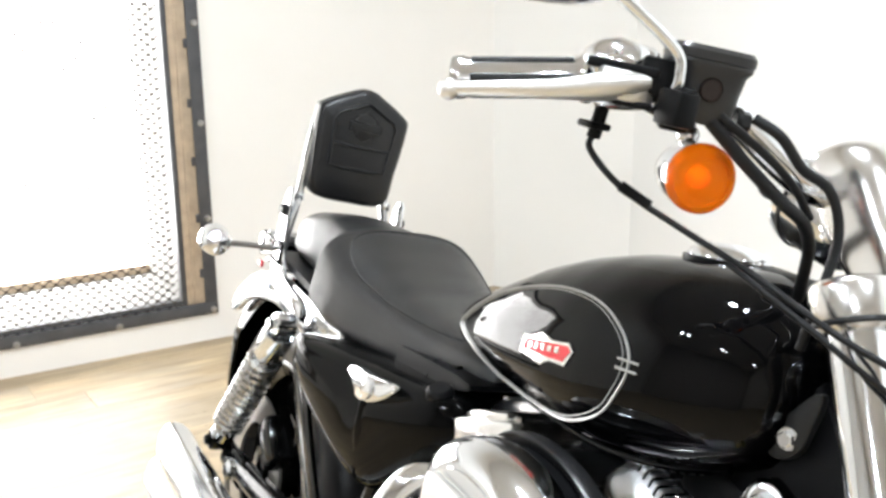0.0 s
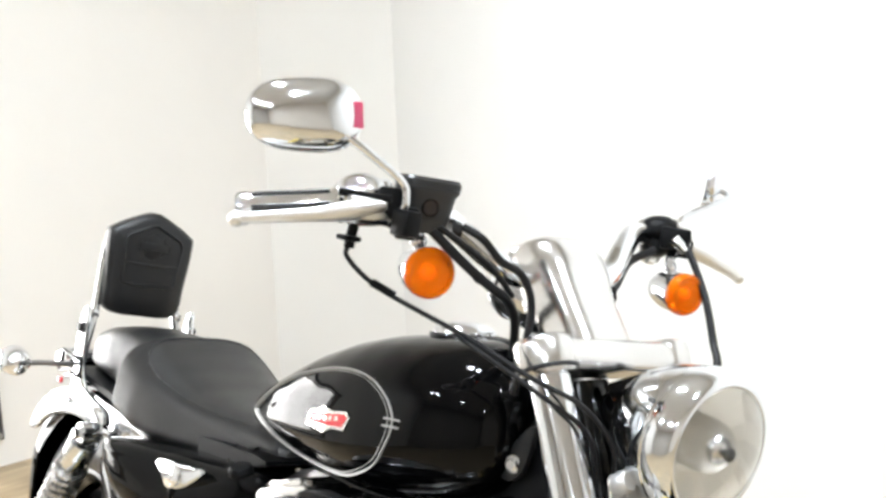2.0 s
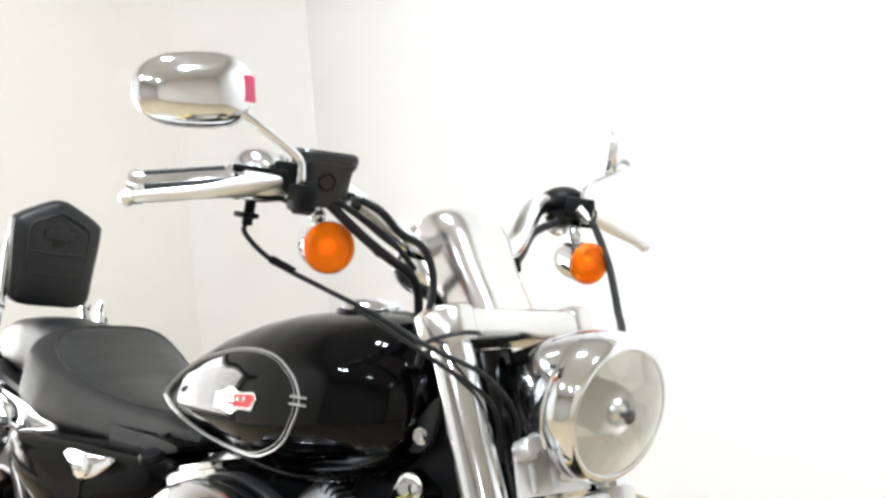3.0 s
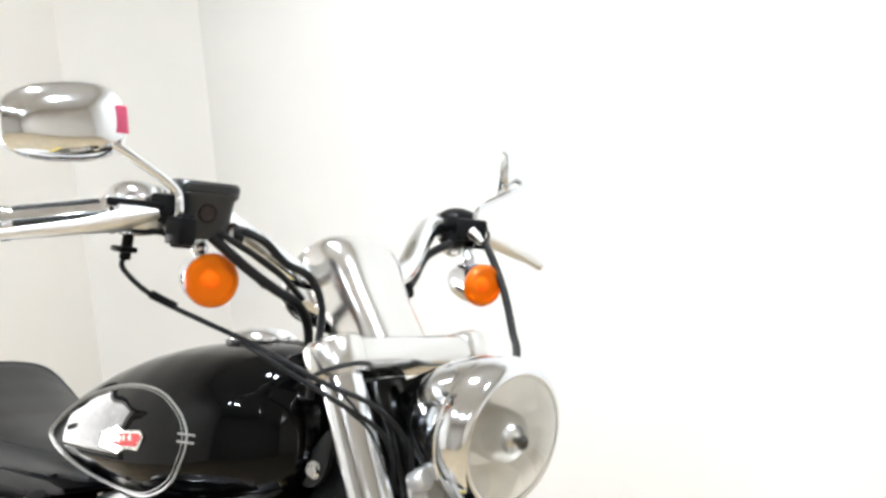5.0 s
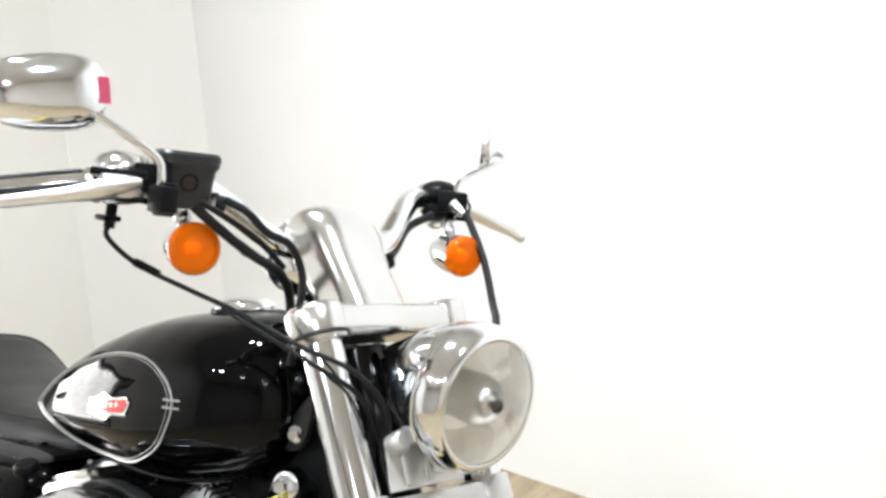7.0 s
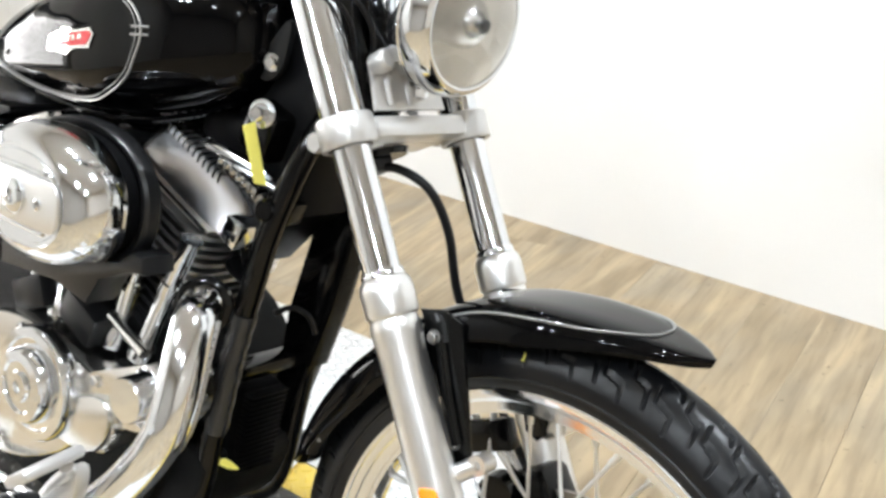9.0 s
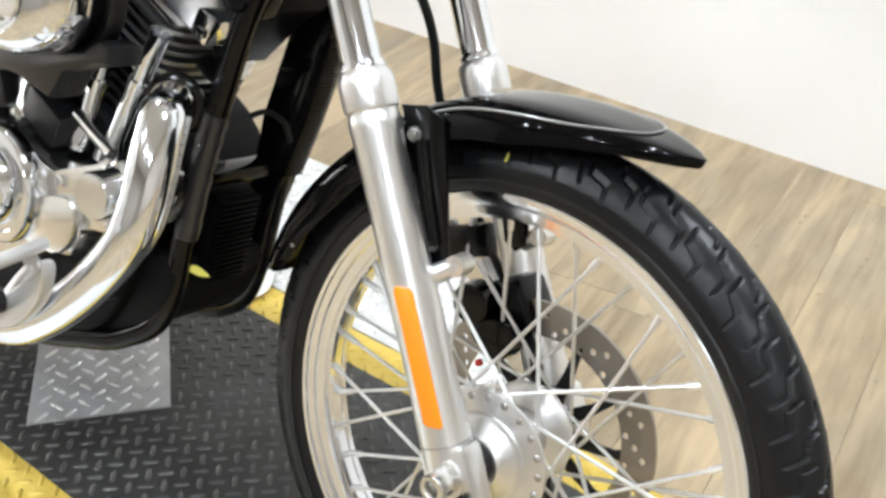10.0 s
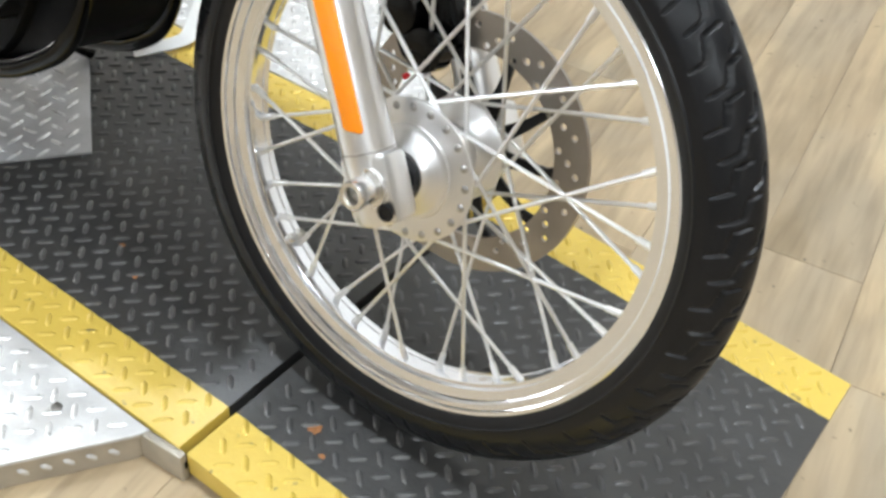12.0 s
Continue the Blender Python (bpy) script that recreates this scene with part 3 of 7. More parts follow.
def lift():
    deck = thing("lift_deck", DECK, "low black tread-plate motorcycle lift deck with yellow edge stripes, ramp lowered", "lift")
    part("main_plate", box(((HINGE - 0.007 - 1.9) / 2, 0, -0.02), (1.9 + HINGE - 0.007, 2 * HALF, 0.04), 0.002), DECKMAT, deck, "black tread plate with worn yellow stripes", 30)
    tread("tread_pattern", lozenges(lambda x, y: abs(y) < HALF - 0.012, -1.89, HINGE - 0.012, -HALF, HALF, lambda x: 0.0), DECKBARS, deck)
    dz = -0.042
    slope = dz / (END - HINGE)
    z_of = lambda x: slope * (x - HINGE)
    bm = slab([(HINGE + 0.005, -0.0004), (END, dz), (END, dz - 0.003), (END - 0.05, dz - 0.004), (HINGE + 0.005, -0.035)], -HALF, HALF, "y")
    part("ramp_plate", bm, DECKMAT, deck, "sloping black ramp plate with yellow edges", 30)
    tread("ramp_tread", lozenges(lambda x, y: abs(y) < HALF - 0.012, HINGE + 0.012, END - 0.012, -HALF, HALF, z_of), DECKBARS, deck)
    stain = [(0.012 * math.cos(a) * k, 0.010 * math.sin(a) * k) for a, k in zip(np.linspace(0, 2 * math.pi, 14)[:-1], (1, 0.8, 1.1, 0.9, 1.2, 0.7, 1.0, 1.15, 0.85, 1.05, 0.75, 1.1, 0.9))]
    for x, y, k in ((-0.02, -0.192, 1.0), (0.012, -0.215, 0.45), (-0.42, -0.13, 0.5), (-0.36, -0.16, 0.4)):
        part("rust_stain", slab(rounded([(x + a * k * 0.8, y + b * k * 0.8) for a, b in stain], 3), z_of(max(x, HINGE)) + 0.0002, z_of(max(x, HINGE)) + 0.0005, "z"), RUST, deck, "spot of orange rust", 0)
    for side in (-1, 1):
        part("corner_gusset", box((HINGE - 0.028, side * (HALF + 0.006), -0.023), (0.062, 0.010, 0.042), 0.001, (0, 0, -side * 4)), SKIRTMAT, deck, "dirty aluminium corner piece")
    part("hinge", tube([(HINGE, -HALF - 0.004, -0.020), (HINGE, HALF + 0.004, -0.020)], 0.0062, 10, smooth=False), FRAME, deck, "dark hinge bar in the seam")
    for side, nm in ((-1, "lift_wing"), (1, "lift_wing")):
        wing = thing(nm, DECK, "bright aluminium tread-plate side wing beside the black lift deck", "lift wing", "lift wings")
        y0, y1 = side * (HALF + 0.003), side * (HALF + 0.42)
        ol = [(-1.5, y0), (-0.155, y0), (-0.165, y0 + side * 0.02), (-0.24, y0 + side * 0.13), (-0.42, y1), (-1.5, y1)]
        if side > 0:
            ol = [(-1.5, y0), (-0.2, y0), (-0.23, y0 + 0.03), (-0.36, y0 + 0.16), (-0.72, y1), (-1.5, y1)]
        part("plate", slab(ol, -0.006, 0.0, "z", 0.0015), PLATEMAT, wing, "", 30)
        part("skirt", slab([(x - 0.004, y) for x, y in ol], -0.044, -0.0065, "z"), SKIRTMAT, wing, "", 30)
        lim = lambda x, y, s=side: abs(y) > HALF + 0.014 and x < -0.175 - (abs(y) - HALF) * (0.62 if s < 0 else 1.25)
        tread("tread_pattern", lozenges(lim, -1.49, -0.1, min(y0, y1), max(y0, y1), lambda x: 0.0, turn=45), TREADMAT, wing)
        # raised bars on the skirt's slanted front
        for (ax_, ay_), (bx_, by_) in zip(ol[2:4], ol[3:5]):
            run = Vector((bx_ - ax_, by_ - ay_, 0))
            along = run.normalized()
            outw = Vector((-along.y, along.x, 0))
            if outw.x < 0:
                outw = -outw
            upw = outw.cross(along)
            bars = lozenges(lambda x, y: True, 0.0, run.length - 0.012, -0.018, 0.018, lambda x: 0.0, pitch=0.017, length=0.008, turn=45)
            mm = Matrix.Identity(4)
            for r in range(3):
                mm[r][0], mm[r][1], mm[r][2], mm[r][3] = along[r], upw[r], outw[r], (ax_ - 0.004, ay_, -0.0245)[r] + along[r] * 0.006
            bars.transform(mm)
            tread("skirt_tread", bars, PLATEMAT, wing)
        for x, y in ((-0.26, y0 + side * 0.045), (-0.9, y0 + side * 0.045), (-1.4, y0 + side * 0.045)):
            part("rivet", lathe([(0.007, 0), (0.006, 0.002), (0, 0.003)], (x, y, 0), (0, 0, 1), 12), STEEL, wing)


lift()


def loose_plate():
    m = pose(-0.808, 0.100, 0.002, 0, 0, -38.3)
    p = thing("tread_plate_panel", m, "loose bright aluminium tread-plate panel lying on the lift deck", "plate")
    part("panel", box((0, 0, 0.002), (0.34, 0.21, 0.004), 0.001), LOOSEMAT, p, "", 30)
    tread("tread_pattern", lozenges(lambda x, y: True, -0.17, 0.165, -0.105, 0.1, lambda x: 0.004, 0.0285, 0.0155, 0.0032, 0.0020), TREADMAT, p)


loose_plate()


def strap():
    pts = spline([(-0.780, 0.302, 0.006), (-0.763, 0.329, 0.008), (-0.741, 0.362, 0.012), (-0.738, 0.389, 0.016), (-0.769, 0.434, 0.016), (-0.809, 0.483, 0.010), (-0.879, 0.558, 0.006)], 6)
    bm = bmesh.new()
    rows = []
    for i, p in enumerate(pts):
        t = (pts[min(i + 1, len(pts) - 1)] - pts[max(i - 1, 0)]).normalized()
        s = Vector((-t.y, t.x, 0.25)).normalized() * 0.014
        rows.append([bm.verts.new(p - s), bm.verts.new(p + s), bm.verts.new(p + s + Vector((0, 0, 0.0015))), bm.verts.new(p - s + Vector((0, 0, 0.0015)))])
    for a, b in zip(rows, rows[1:]):
        for j in range(4):
            bm.faces.new((a[j], a[(j + 1) % 4], b[(j + 1) % 4], b[j]))
    bm.faces.new(rows[0])
    bm.faces.new(rows[-1])
    tagged(part("strap", bm, PAPER), "white webbing strap lying loose on the lift deck", "strap")


strap()

# ------------------------------------------------------------------ the motorcycle
# own axes: x forward from the front axle, y to its left, z up from the tyre's contact; leaning on its side stand
BIKE_LEAN, BIKE_NOSE = 13.12, 1.56
bike = thing("motorcycle", pose(0, -0.024, 0.0045, -BIKE_LEAN, BIKE_NOSE), "black chrome-trimmed cruiser motorcycle with laced wheel, on its side stand", "motorcycle")
RAKE = radians(28.7)
AX = Vector((0.0185, 0, 0.321))
UP = Vector((-math.sin(RAKE), 0, math.cos(RAKE)))
FWD = Vector((math.cos(RAKE), 0, math.sin(RAKE)))
LEG = 0.097


def fork(s, y=0.0, f=0.0):
    """A point s along the fork axis from the axle, y to the left, f in front of the axis."""
    return AX + UP * s + FWD * f + Vector((0, y, 0))


STEER = 0.0
head_pt = fork(0.6, 0, -0.05)
XF[0] = Matrix.Translation(head_pt) @ Matrix.Rotation(radians(STEER), 4, UP) @ Matrix.Translation(-head_pt)


def front_wheel():
    rim_prof = [(0.274, -0.030), (0.2765, -0.0285), (0.277, -0.025), (0.272, -0.0235), (0.2655, -0.022), (0.262, -0.018), (0.254, -0.013), (0.2515, -0.008), (0.2515, 0.008),
                (0.254, 0.013), (0.262, 0.018), (0.2655, 0.022), (0.272, 0.0235), (0.277, 0.025), (0.2765, 0.0285), (0.2735, 0.030), (0.2700, 0.0292), (0.2692, 0.0262), (0.2655, 0.0256), (0.2610, 0.0240), (0.2602, 0.0212),
                (0.2545, 0.0200), (0.2500, 0.0192), (0.2502, 0.0140), (0.2455, 0.0132), (0.2450, 0.0070), (0.2462, 0.0062), (0.2462, -0.0062), (0.2450, -0.0070), (0.2455, -0.0132), (0.2502, -0.0140), (0.2500, -0.0192), (0.2545, -0.0200), (0.2602, -0.0212), (0.2610, -0.0240), (0.2655, -0.0256), (0.2692, -0.0262), (0.2700, -0.0292)]
    rim_prof = [(r * 0.9765, h) for r, h in rim_prof]
    wheel = part("front_wheel", lathe(rim_prof, AX, (0, 1, 0), 144, True), RIMCHROME, bike, "chrome laced front wheel rim", 25)
    # tyre: a fine grid with grooves cut in
    NU, NV = 1800, 96
    R0 = 0.331
    verts, faces = [], []
    def section(v):
        # v from -1 (right bead) over the crown to 1
        a = abs(v)
        if a < 0.62:
            ph = a / 0.62 * 1.02
            y = 0.0335 * math.sin(ph) / math.sin(1.02)
            r = R0 - 0.0360 * (1 - math.cos(ph)) / (1 - math.cos(1.02))
        else:
            k = (a - 0.62) / 0.38
            y = 0.0335 + 0.0014 * math.sin(k * math.pi * 0.75) - 0.0065 * k ** 2.2
            r = R0 - 0.0360 - k * 0.0280
        return r, math.copysign(y, v)
    PITCH = 2 * math.pi * R0 / 36
    ZIG = [[(0.002, 0.0415), (0.006, 0.0310), (0.027, 0.0275), (0.031, 0.0170)], [(0.034, 0.0360), (0.039, 0.0235), (0.056, 0.0195), (0.059, 0.0100)], [(0.008, 0.0150), (0.012, 0.0080), (0.026, 0.0050)]]
    SEGS = [(p, q) for z in ZIG for p, q in zip(z, z[1:])]
    def groove(u, v):
        """Depth of the tread groove at the turn u and the place v across."""
        lat = abs(v) / 0.62 * 0.043
        if abs(v) > 0.61:
            return 0.0
        c = (u * 36 + (0.5 if v > 0 else 0)) % 1.0 * PITCH
        best = 1.0
        for (x0, y0), (x1, y1) in SEGS:
            for sh in (0.0, -PITCH):
                dx, dy = x1 - x0, y1 - y0
                t = max(0.0, min(1.0, ((c - x0 - sh) * dx + (lat - y0) * dy) / (dx * dx + dy * dy)))
                best = min(best, math.hypot(c - x0 - sh - t * dx, lat - y0 - t * dy))
        return max(0.0, min(1.0, (0.0019 - best) / 0.0008))
    for i in range(NU):
        u = i / NU
        c, s = math.cos(2 * math.pi * u), math.sin(2 * math.pi * u)
        for j in range(NV + 1):
            v = -1 + 2 * j / NV
            r, y = section(v)
            r -= 0.0055 * groove(u, v)
            verts.append((AX.x + r * c, y, AX.z + r * s))
    for i in range(NU):
        for j in range(NV):
            a, b = i * (NV + 1) + j, ((i + 1) % NU) * (NV + 1) + j
            faces.append((a, a + 1, b + 1, b))
    me = bpy.data.meshes.new("tyre")
    me.from_pydata(verts, [], faces)
    me.transform(XF[0])
    for p in me.polygons:
        p.use_smooth = True
    me.materials.append(RUBBER)
    ty = new("tyre", me)
    ty.parent = wheel
    ty["label"] = "black grooved tyre"
    # rings on the sidewall
    for sgn in (-1, 1):
        part("sidewall_ring", lathe([(0.2795, 0), (0.2815, 0.0012), (0.2835, 0)], AX + Vector((0, sgn * 0.0342, 0)), (0, sgn, 0), 96), RUBBER, wheel)
    # hub
    hub = [(0.012, -0.062), (0.0260, -0.062), (0.0285, -0.0595), (0.0310, -0.0570), (0.0385, -0.0530), (0.0415, -0.0510), (0.0430, -0.0500), (0.0475, -0.0495), (0.0485, -0.0470), (0.0700, -0.0460), (0.0722, -0.0450), (0.0722, -0.0425),
           (0.0700, -0.0415), (0.046, -0.038), (0.031, -0.028), (0.026, -0.012), (0.026, 0.012), (0.031, 0.026), (0.042, 0.033), (0.052, 0.036), (0.054, 0.038), (0.054, 0.041), (0.052, 0.0425), (0.03, 0.046), (0.03, 0.06), (0.012, 0.06)]
    part("hub", lathe(hub, AX, (0, 1, 0), 56), HUBALU, wheel, "turned aluminium hub", 30)
    n = 20
    dots = None
    for k in range(n):
        a = 2 * math.pi * (k + 0.5) / n
        p = AX + Vector((0.0645 * math.cos(a), -0.0463, 0.0645 * math.sin(a)))
        if dots is None:
            d0, dots = p, part("spoke_head", ball(p, 0.0042, 8, (1, 0.55, 1)), STEEL, wheel)
        else:
            share("spoke_head", dots, Matrix.Translation(p - d0), wheel)
    part("dust_seal", lathe([(0.010, -0.060), (0.0225, -0.060), (0.0235, -0.063), (0.0235, -0.072), (0.018, -0.074), (0.018, -0.09), (0.010, -0.09)], AX, (0, 1, 0), 28), RUBBER, wheel)
    # spokes: from flange to rim, crossed; one mesh for each handing
    made = {}
    for k in range(40):
        side = 1 if k % 2 else -1
        hand = 1 if k % 4 in (0, 3) else -1
        a_rim = radians(5.1 + 9 * k)
        key = (side, hand)
        m = Matrix.Translation(AX) @ Matrix.Rotation(-a_rim, 4, "Y") @ Matrix.Translation(-AX)
        if key not in made:
            a_hub = hand * radians(62)
            rh = 0.0645 if side < 0 else 0.050
            h = AX + Vector((rh * math.cos(a_hub), side * (0.0405 if side < 0 else 0.0435), -rh * math.sin(a_hub) * -1))
            t = AX + Vector((0.2425, side * 0.005, 0))
            d = (h - t).normalized()
            ob = part("spoke", join(tube([h, t], 0.0022, 8, smooth=False),
                                    tube([t, t + d * 0.004, t + d * 0.019], [0.0044, 0.0038, 0.0036], 8, smooth=False)), SPOKE, wheel)
            o = ob
            made[key] = ob
            ob.matrix_basis = XF[0] @ m @ XF[0].inverted()
        else:
            share("spoke", made[key], m, wheel)
    # valve and a balance weight
    va = radians(228)
    vp = AX + Vector((0.241 * math.cos(va), -0.004, 0.241 * math.sin(va)))
    vd = (AX - vp).normalized()
    part("valve", lathe([(0.006, 0), (0.006, 0.006), (0.004, 0.008), (0.004, 0.02), (0.0055, 0.021), (0.0055, 0.033), (0, 0.034)], vp, vd + Vector((0, -0.35, 0)), 12), ALU, wheel, "metal tyre valve")
    part("paint_mark", box(AX + Vector((-0.058, -0.0270, 0.3000)), (0.0026, 0.014, 0.0016), 0, (48, -10, 0)), YELLOW, wheel, "small yellow paint mark")
    # brake disc with rows of holes
    bm = bmesh.new()
    rows_r = [0.102, 0.112, 0.121, 0.131, 0.140]
    NC = 60
    yd = 0.0605
    def pt(r, a):
        return bm.verts.new(AX + Vector((r * math.cos(a), yd, r * math.sin(a))))
    for ri in range(4):
        r0, r1 = rows_r[ri], rows_r[ri + 1]
        for c in range(NC):
            a0, a1 = 2 * math.pi * c / NC, 2 * math.pi * (c + 1) / NC
            am, rm = (a0 + a1) / 2, (r0 + r1) / 2
            ring = [pt(r0, a0), pt(r0, am), pt(r0, a1), pt(rm, a1), pt(r1, a1), pt(r1, am), pt(r1, a0), pt(rm, a0)]
            if (c + ri) % 3 == 0 and ri < 3:
                hr = 0.0038
                hole = []
                for p in ring:
                    d = p.co - (AX + Vector((rm * math.cos(am), yd, rm * math.sin(am))))
                    hole.append(bm.verts.new(AX + Vector((rm * math.cos(am), yd, rm * math.sin(am))) + d.normalized() * hr))
                for q in range(8):
                    bm.faces.new((ring[q], ring[(q + 1) % 8], hole[(q + 1) % 8], hole[q]))
            else:
                bm.faces.new(ring)
    bmesh.ops.remove_doubles(bm, verts=bm.verts, dist=1e-5)
    bmesh.ops.solidify(bm, geom=bm.faces[:], thickness=0.005)
    part("brake_disc", bm, DISC, wheel, "drilled steel brake disc", 30)
    for k in range(10):
        a = 2 * math.pi * k / 10
        arm = slab([(0.035, -0.010), (0.070, -0.003), (0.106, 0.006), (0.107, 0.022), (0.090, 0.012), (0.070, 0.009), (0.035, 0.008)], 0.062, 0.067, "y", 0.001)
        arm.transform(Matrix.Translation(AX) @ Matrix.Rotation(a, 4, "Y"))
        part("disc_arm", arm, DARKGREY, wheel)
    return wheel


front_wheel()


def fork_legs():
    for side, nm in ((-1, "fork_leg"), (1, "fork_leg")):
        o = fork(0, side * LEG)
        slider = [(0, -0.034), (0.022, -0.034), (0.0245, -0.030), (0.0255, -0.01), (0.0255, 0.05), (0.0245, 0.09), (0.0240, 0.285), (0.0242, 0.322), (0.0250, 0.334), (0.0256, 0.345),
                  (0.0256, 0.352), (0.0244, 0.355), (0.0244, 0.359), (0.0266, 0.361), (0.0272, 0.366), (0.0272, 0.386), (0.0258, 0.394), (0.0215, 0.400), (0.0, 0.400)]
        leg = part("fork_leg", lathe(slider, o, UP, 36), SATIN, bike, "satin aluminium fork slider")
        part("stanchion", lathe([(0, 0.39), (0.0195, 0.39), (0.0195, 0.762), (0, 0.762)], o, UP, 32), CHROME, leg, "chrome fork tube")
        part("dust_cover", lathe([(0.0202, 0.3995), (0.0222, 0.3995), (0.0218, 0.405), (0.0202, 0.407)], o, UP, 32), CHROME, leg)
        part("tube_cover", lathe([(0.0198, 0.565), (0.0232, 0.565), (0.0232, 0.735), (0.0198, 0.735)], o, UP, 32), CHROME, leg, "chrome upper fork cover")
        # axle boss with pinch slot
        lug = box((0.004, 0, 0), (0.056, 0.034, 0.066), 0.007)
        lug.transform(Matrix.Translation(fork(0.0, side * 0.099)) @ Matrix.Rotation(-RAKE, 4, "Y"))
        part("axle_boss", join(lathe([(0, -0.019), (0.021, -0.019), (0.0225, -0.016), (0.0225, 0.019), (0.02, 0.022), (0, 0.022)], AX + Vector((0.004, side * 0.098, 0.004)), (0, side, 0), 28), lug), SATIN, leg)
        part("lug_seam", lathe([(0.0250, 0.0335), (0.0262, 0.0340), (0.0262, 0.0352), (0.0250, 0.0358)], o, UP, 36), STEEL, leg)
        # fender lug and brake lug
        part("fender_lug", join(tube([fork(0.195, side * 0.083, 0.018), fork(0.2, side * 0.075, 0.042)], [0.010, 0.0095], 14, smooth=False),
                                lathe([(0.0045, 0), (0.0105, 0), (0.0105, 0.02), (0.0045, 0.02)], fork(0.2, side * 0.085, 0.046), (0, -side, 0), 18)), SATIN, leg)
        if side < 0:
            part("axle_nut", join(lathe([(0.0, 0.0), (0.0135, 0.0), (0.0140, 0.002), (0.0140, 0.024), (0.0128, 0.0262), (0.0088, 0.0262), (0.0078, 0.025), (0.0078, 0.010), (0, 0.010)], AX + Vector((0.006, -0.118, 0.007)), (0, -1, 0), 24),
                                  lathe([(0, 0), (0.019, 0), (0.019, 0.003), (0, 0.003)], AX + Vector((0.006, -0.1175, 0.007)), (0, -1, 0), 24)), POLISH, leg, "round hollow axle end")
            part("pinch_bolt", lathe([(0, 0.001), (0.005, 0.001), (0.0065, 0.001), (0.0065, 0.003), (0.009, 0.002)], fork(-0.020, -0.1175, 0.022), (0.1, -1, 0), 14), DARKGREY, leg)
            bm = slab([(-0.009, 0.004), (-0.0065, 0.0), (0.0065, -0.005), (0.009, -0.002), (0.009, 0.128), (0.0065, 0.132), (-0.0065, 0.136), (-0.009, 0.133)], 0.0, 0.005, "y", 0.0012)
            mt = Matrix.Translation(fork(0.058, side * LEG)) @ Matrix(((FWD.x, 0, UP.x), (FWD.y, 1, UP.y), (FWD.z, 0, UP.z))).to_4x4() @ Matrix.Rotation(radians(21), 4, "Z") @ Matrix.Translation((0, -0.0285, 0))
            bm.transform(mt)
            part("reflector", bm, REFLECTOR, leg, "long orange side reflector", 30)


fork_legs()


def clamps():
    # lower triple clamp
    s = 0.548
    bm0 = box((0, 0, 0), (0.034, 0.15, 0.024), 0.006)
    bm0.transform(Matrix.Translation(fork(s, 0, 0.006)) @ Matrix.Rotation(-RAKE, 4, "Y"))
    lower = part("lower_clamp", bm0, SILVER, bike, "silver lower fork clamp")
    for sd in (-1, 1):
        part("clamp_end", lathe([(0.0235, -0.0155), (0.0285, -0.0155), (0.0298, -0.013), (0.0298, 0.013), (0.0285, 0.0155), (0.0235, 0.0155)], fork(s, sd * LEG), UP, 32), SILVER, lower)
        part("clamp_boss", lathe([(0, -0.013), (0.0095, -0.013), (0.011, -0.01), (0.011, 0.010), (0.0095, 0.013), (0, 0.013)], fork(s + 0.001, sd * (LEG + 0.001), -0.035), Vector((0, 1, 0)), 18), SILVER, lower)
    bm = box((0, 0, 0), (0.055, 0.15, 0.022), 0.006)
    bm.transform(Matrix.Translation(fork(s, 0, -0.03)) @ Matrix.Rotation(-RAKE, 4, "Y"))
    part("clamp_web", bm, SATIN, lower)
    # plate that carries the lamp, upright behind it
    bm = slab([(-0.064, 0.018), (0.05, 0.018), (0.05, 0.072), (0.03, 0.080), (-0.044, 0.080), (-0.054, 0.070)], 0.012, 0.017, "x", 0.0015)
    bm.transform(Matrix.Translation(fork(s, 0, 0.0)) @ Matrix.Rotation(-RAKE, 4, "Y"))
    part("lamp_plate", bm, SILVER, lower, "silver stamped plate", 30)
    plate_at = lambda y, h: fork(s + h, y, 0.018)
    part("plate_rib", join(tube([plate_at(-0.040, 0.022), plate_at(-0.034, 0.074)], 0.004, 8, smooth=False), tube([plate_at(-0.008, 0.022), plate_at(-0.004, 0.074)], 0.004, 8, smooth=False)), SILVER, lower)
    part("plate_boss", lathe([(0, 0), (0.011, 0), (0.012, 0.004), (0.012, 0.016), (0.009, 0.020), (0, 0.020)], plate_at(-0.050, 0.066), FWD, 18), SILVER, lower)
    # upper clamp cover: round ends and a bar
    s = 0.758
    bm0 = box((0, 0, 0), (0.050, 0.19, 0.036), 0.011, seg=3)
    bm0.transform(Matrix.Translation(fork(s - 0.006, 0, 0.004)) @ Matrix.Rotation(-RAKE, 4, "Y"))
    upper = part("upper_clamp", bm0, POLISH, bike, "chrome upper fork clamp")
    for sd in (-1, 1):
        part("clamp_end", lathe([(0, -0.026), (0.030, -0.026), (0.0325, -0.021), (0.0330, 0.006), (0.0320, 0.011), (0.028, 0.0145), (0, 0.0155)], fork(s, sd * LEG), UP, 32), POLISH, upper)
    for sd in (-1, 1):
        part("end_band", lathe([(0.0338, -0.0225), (0.0346, -0.0215), (0.0346, -0.0185), (0.0338, -0.0175)], fork(s, sd * LEG), UP, 32), DARKGREY, upper)
    part("stem_nut", lathe([(0, 0), (0.016, 0), (0.016, 0.012), (0.012, 0.016), (0, 0.016)], fork(s + 0.02, 0, -0.045), UP, 6), CHROME, upper)


clamps()


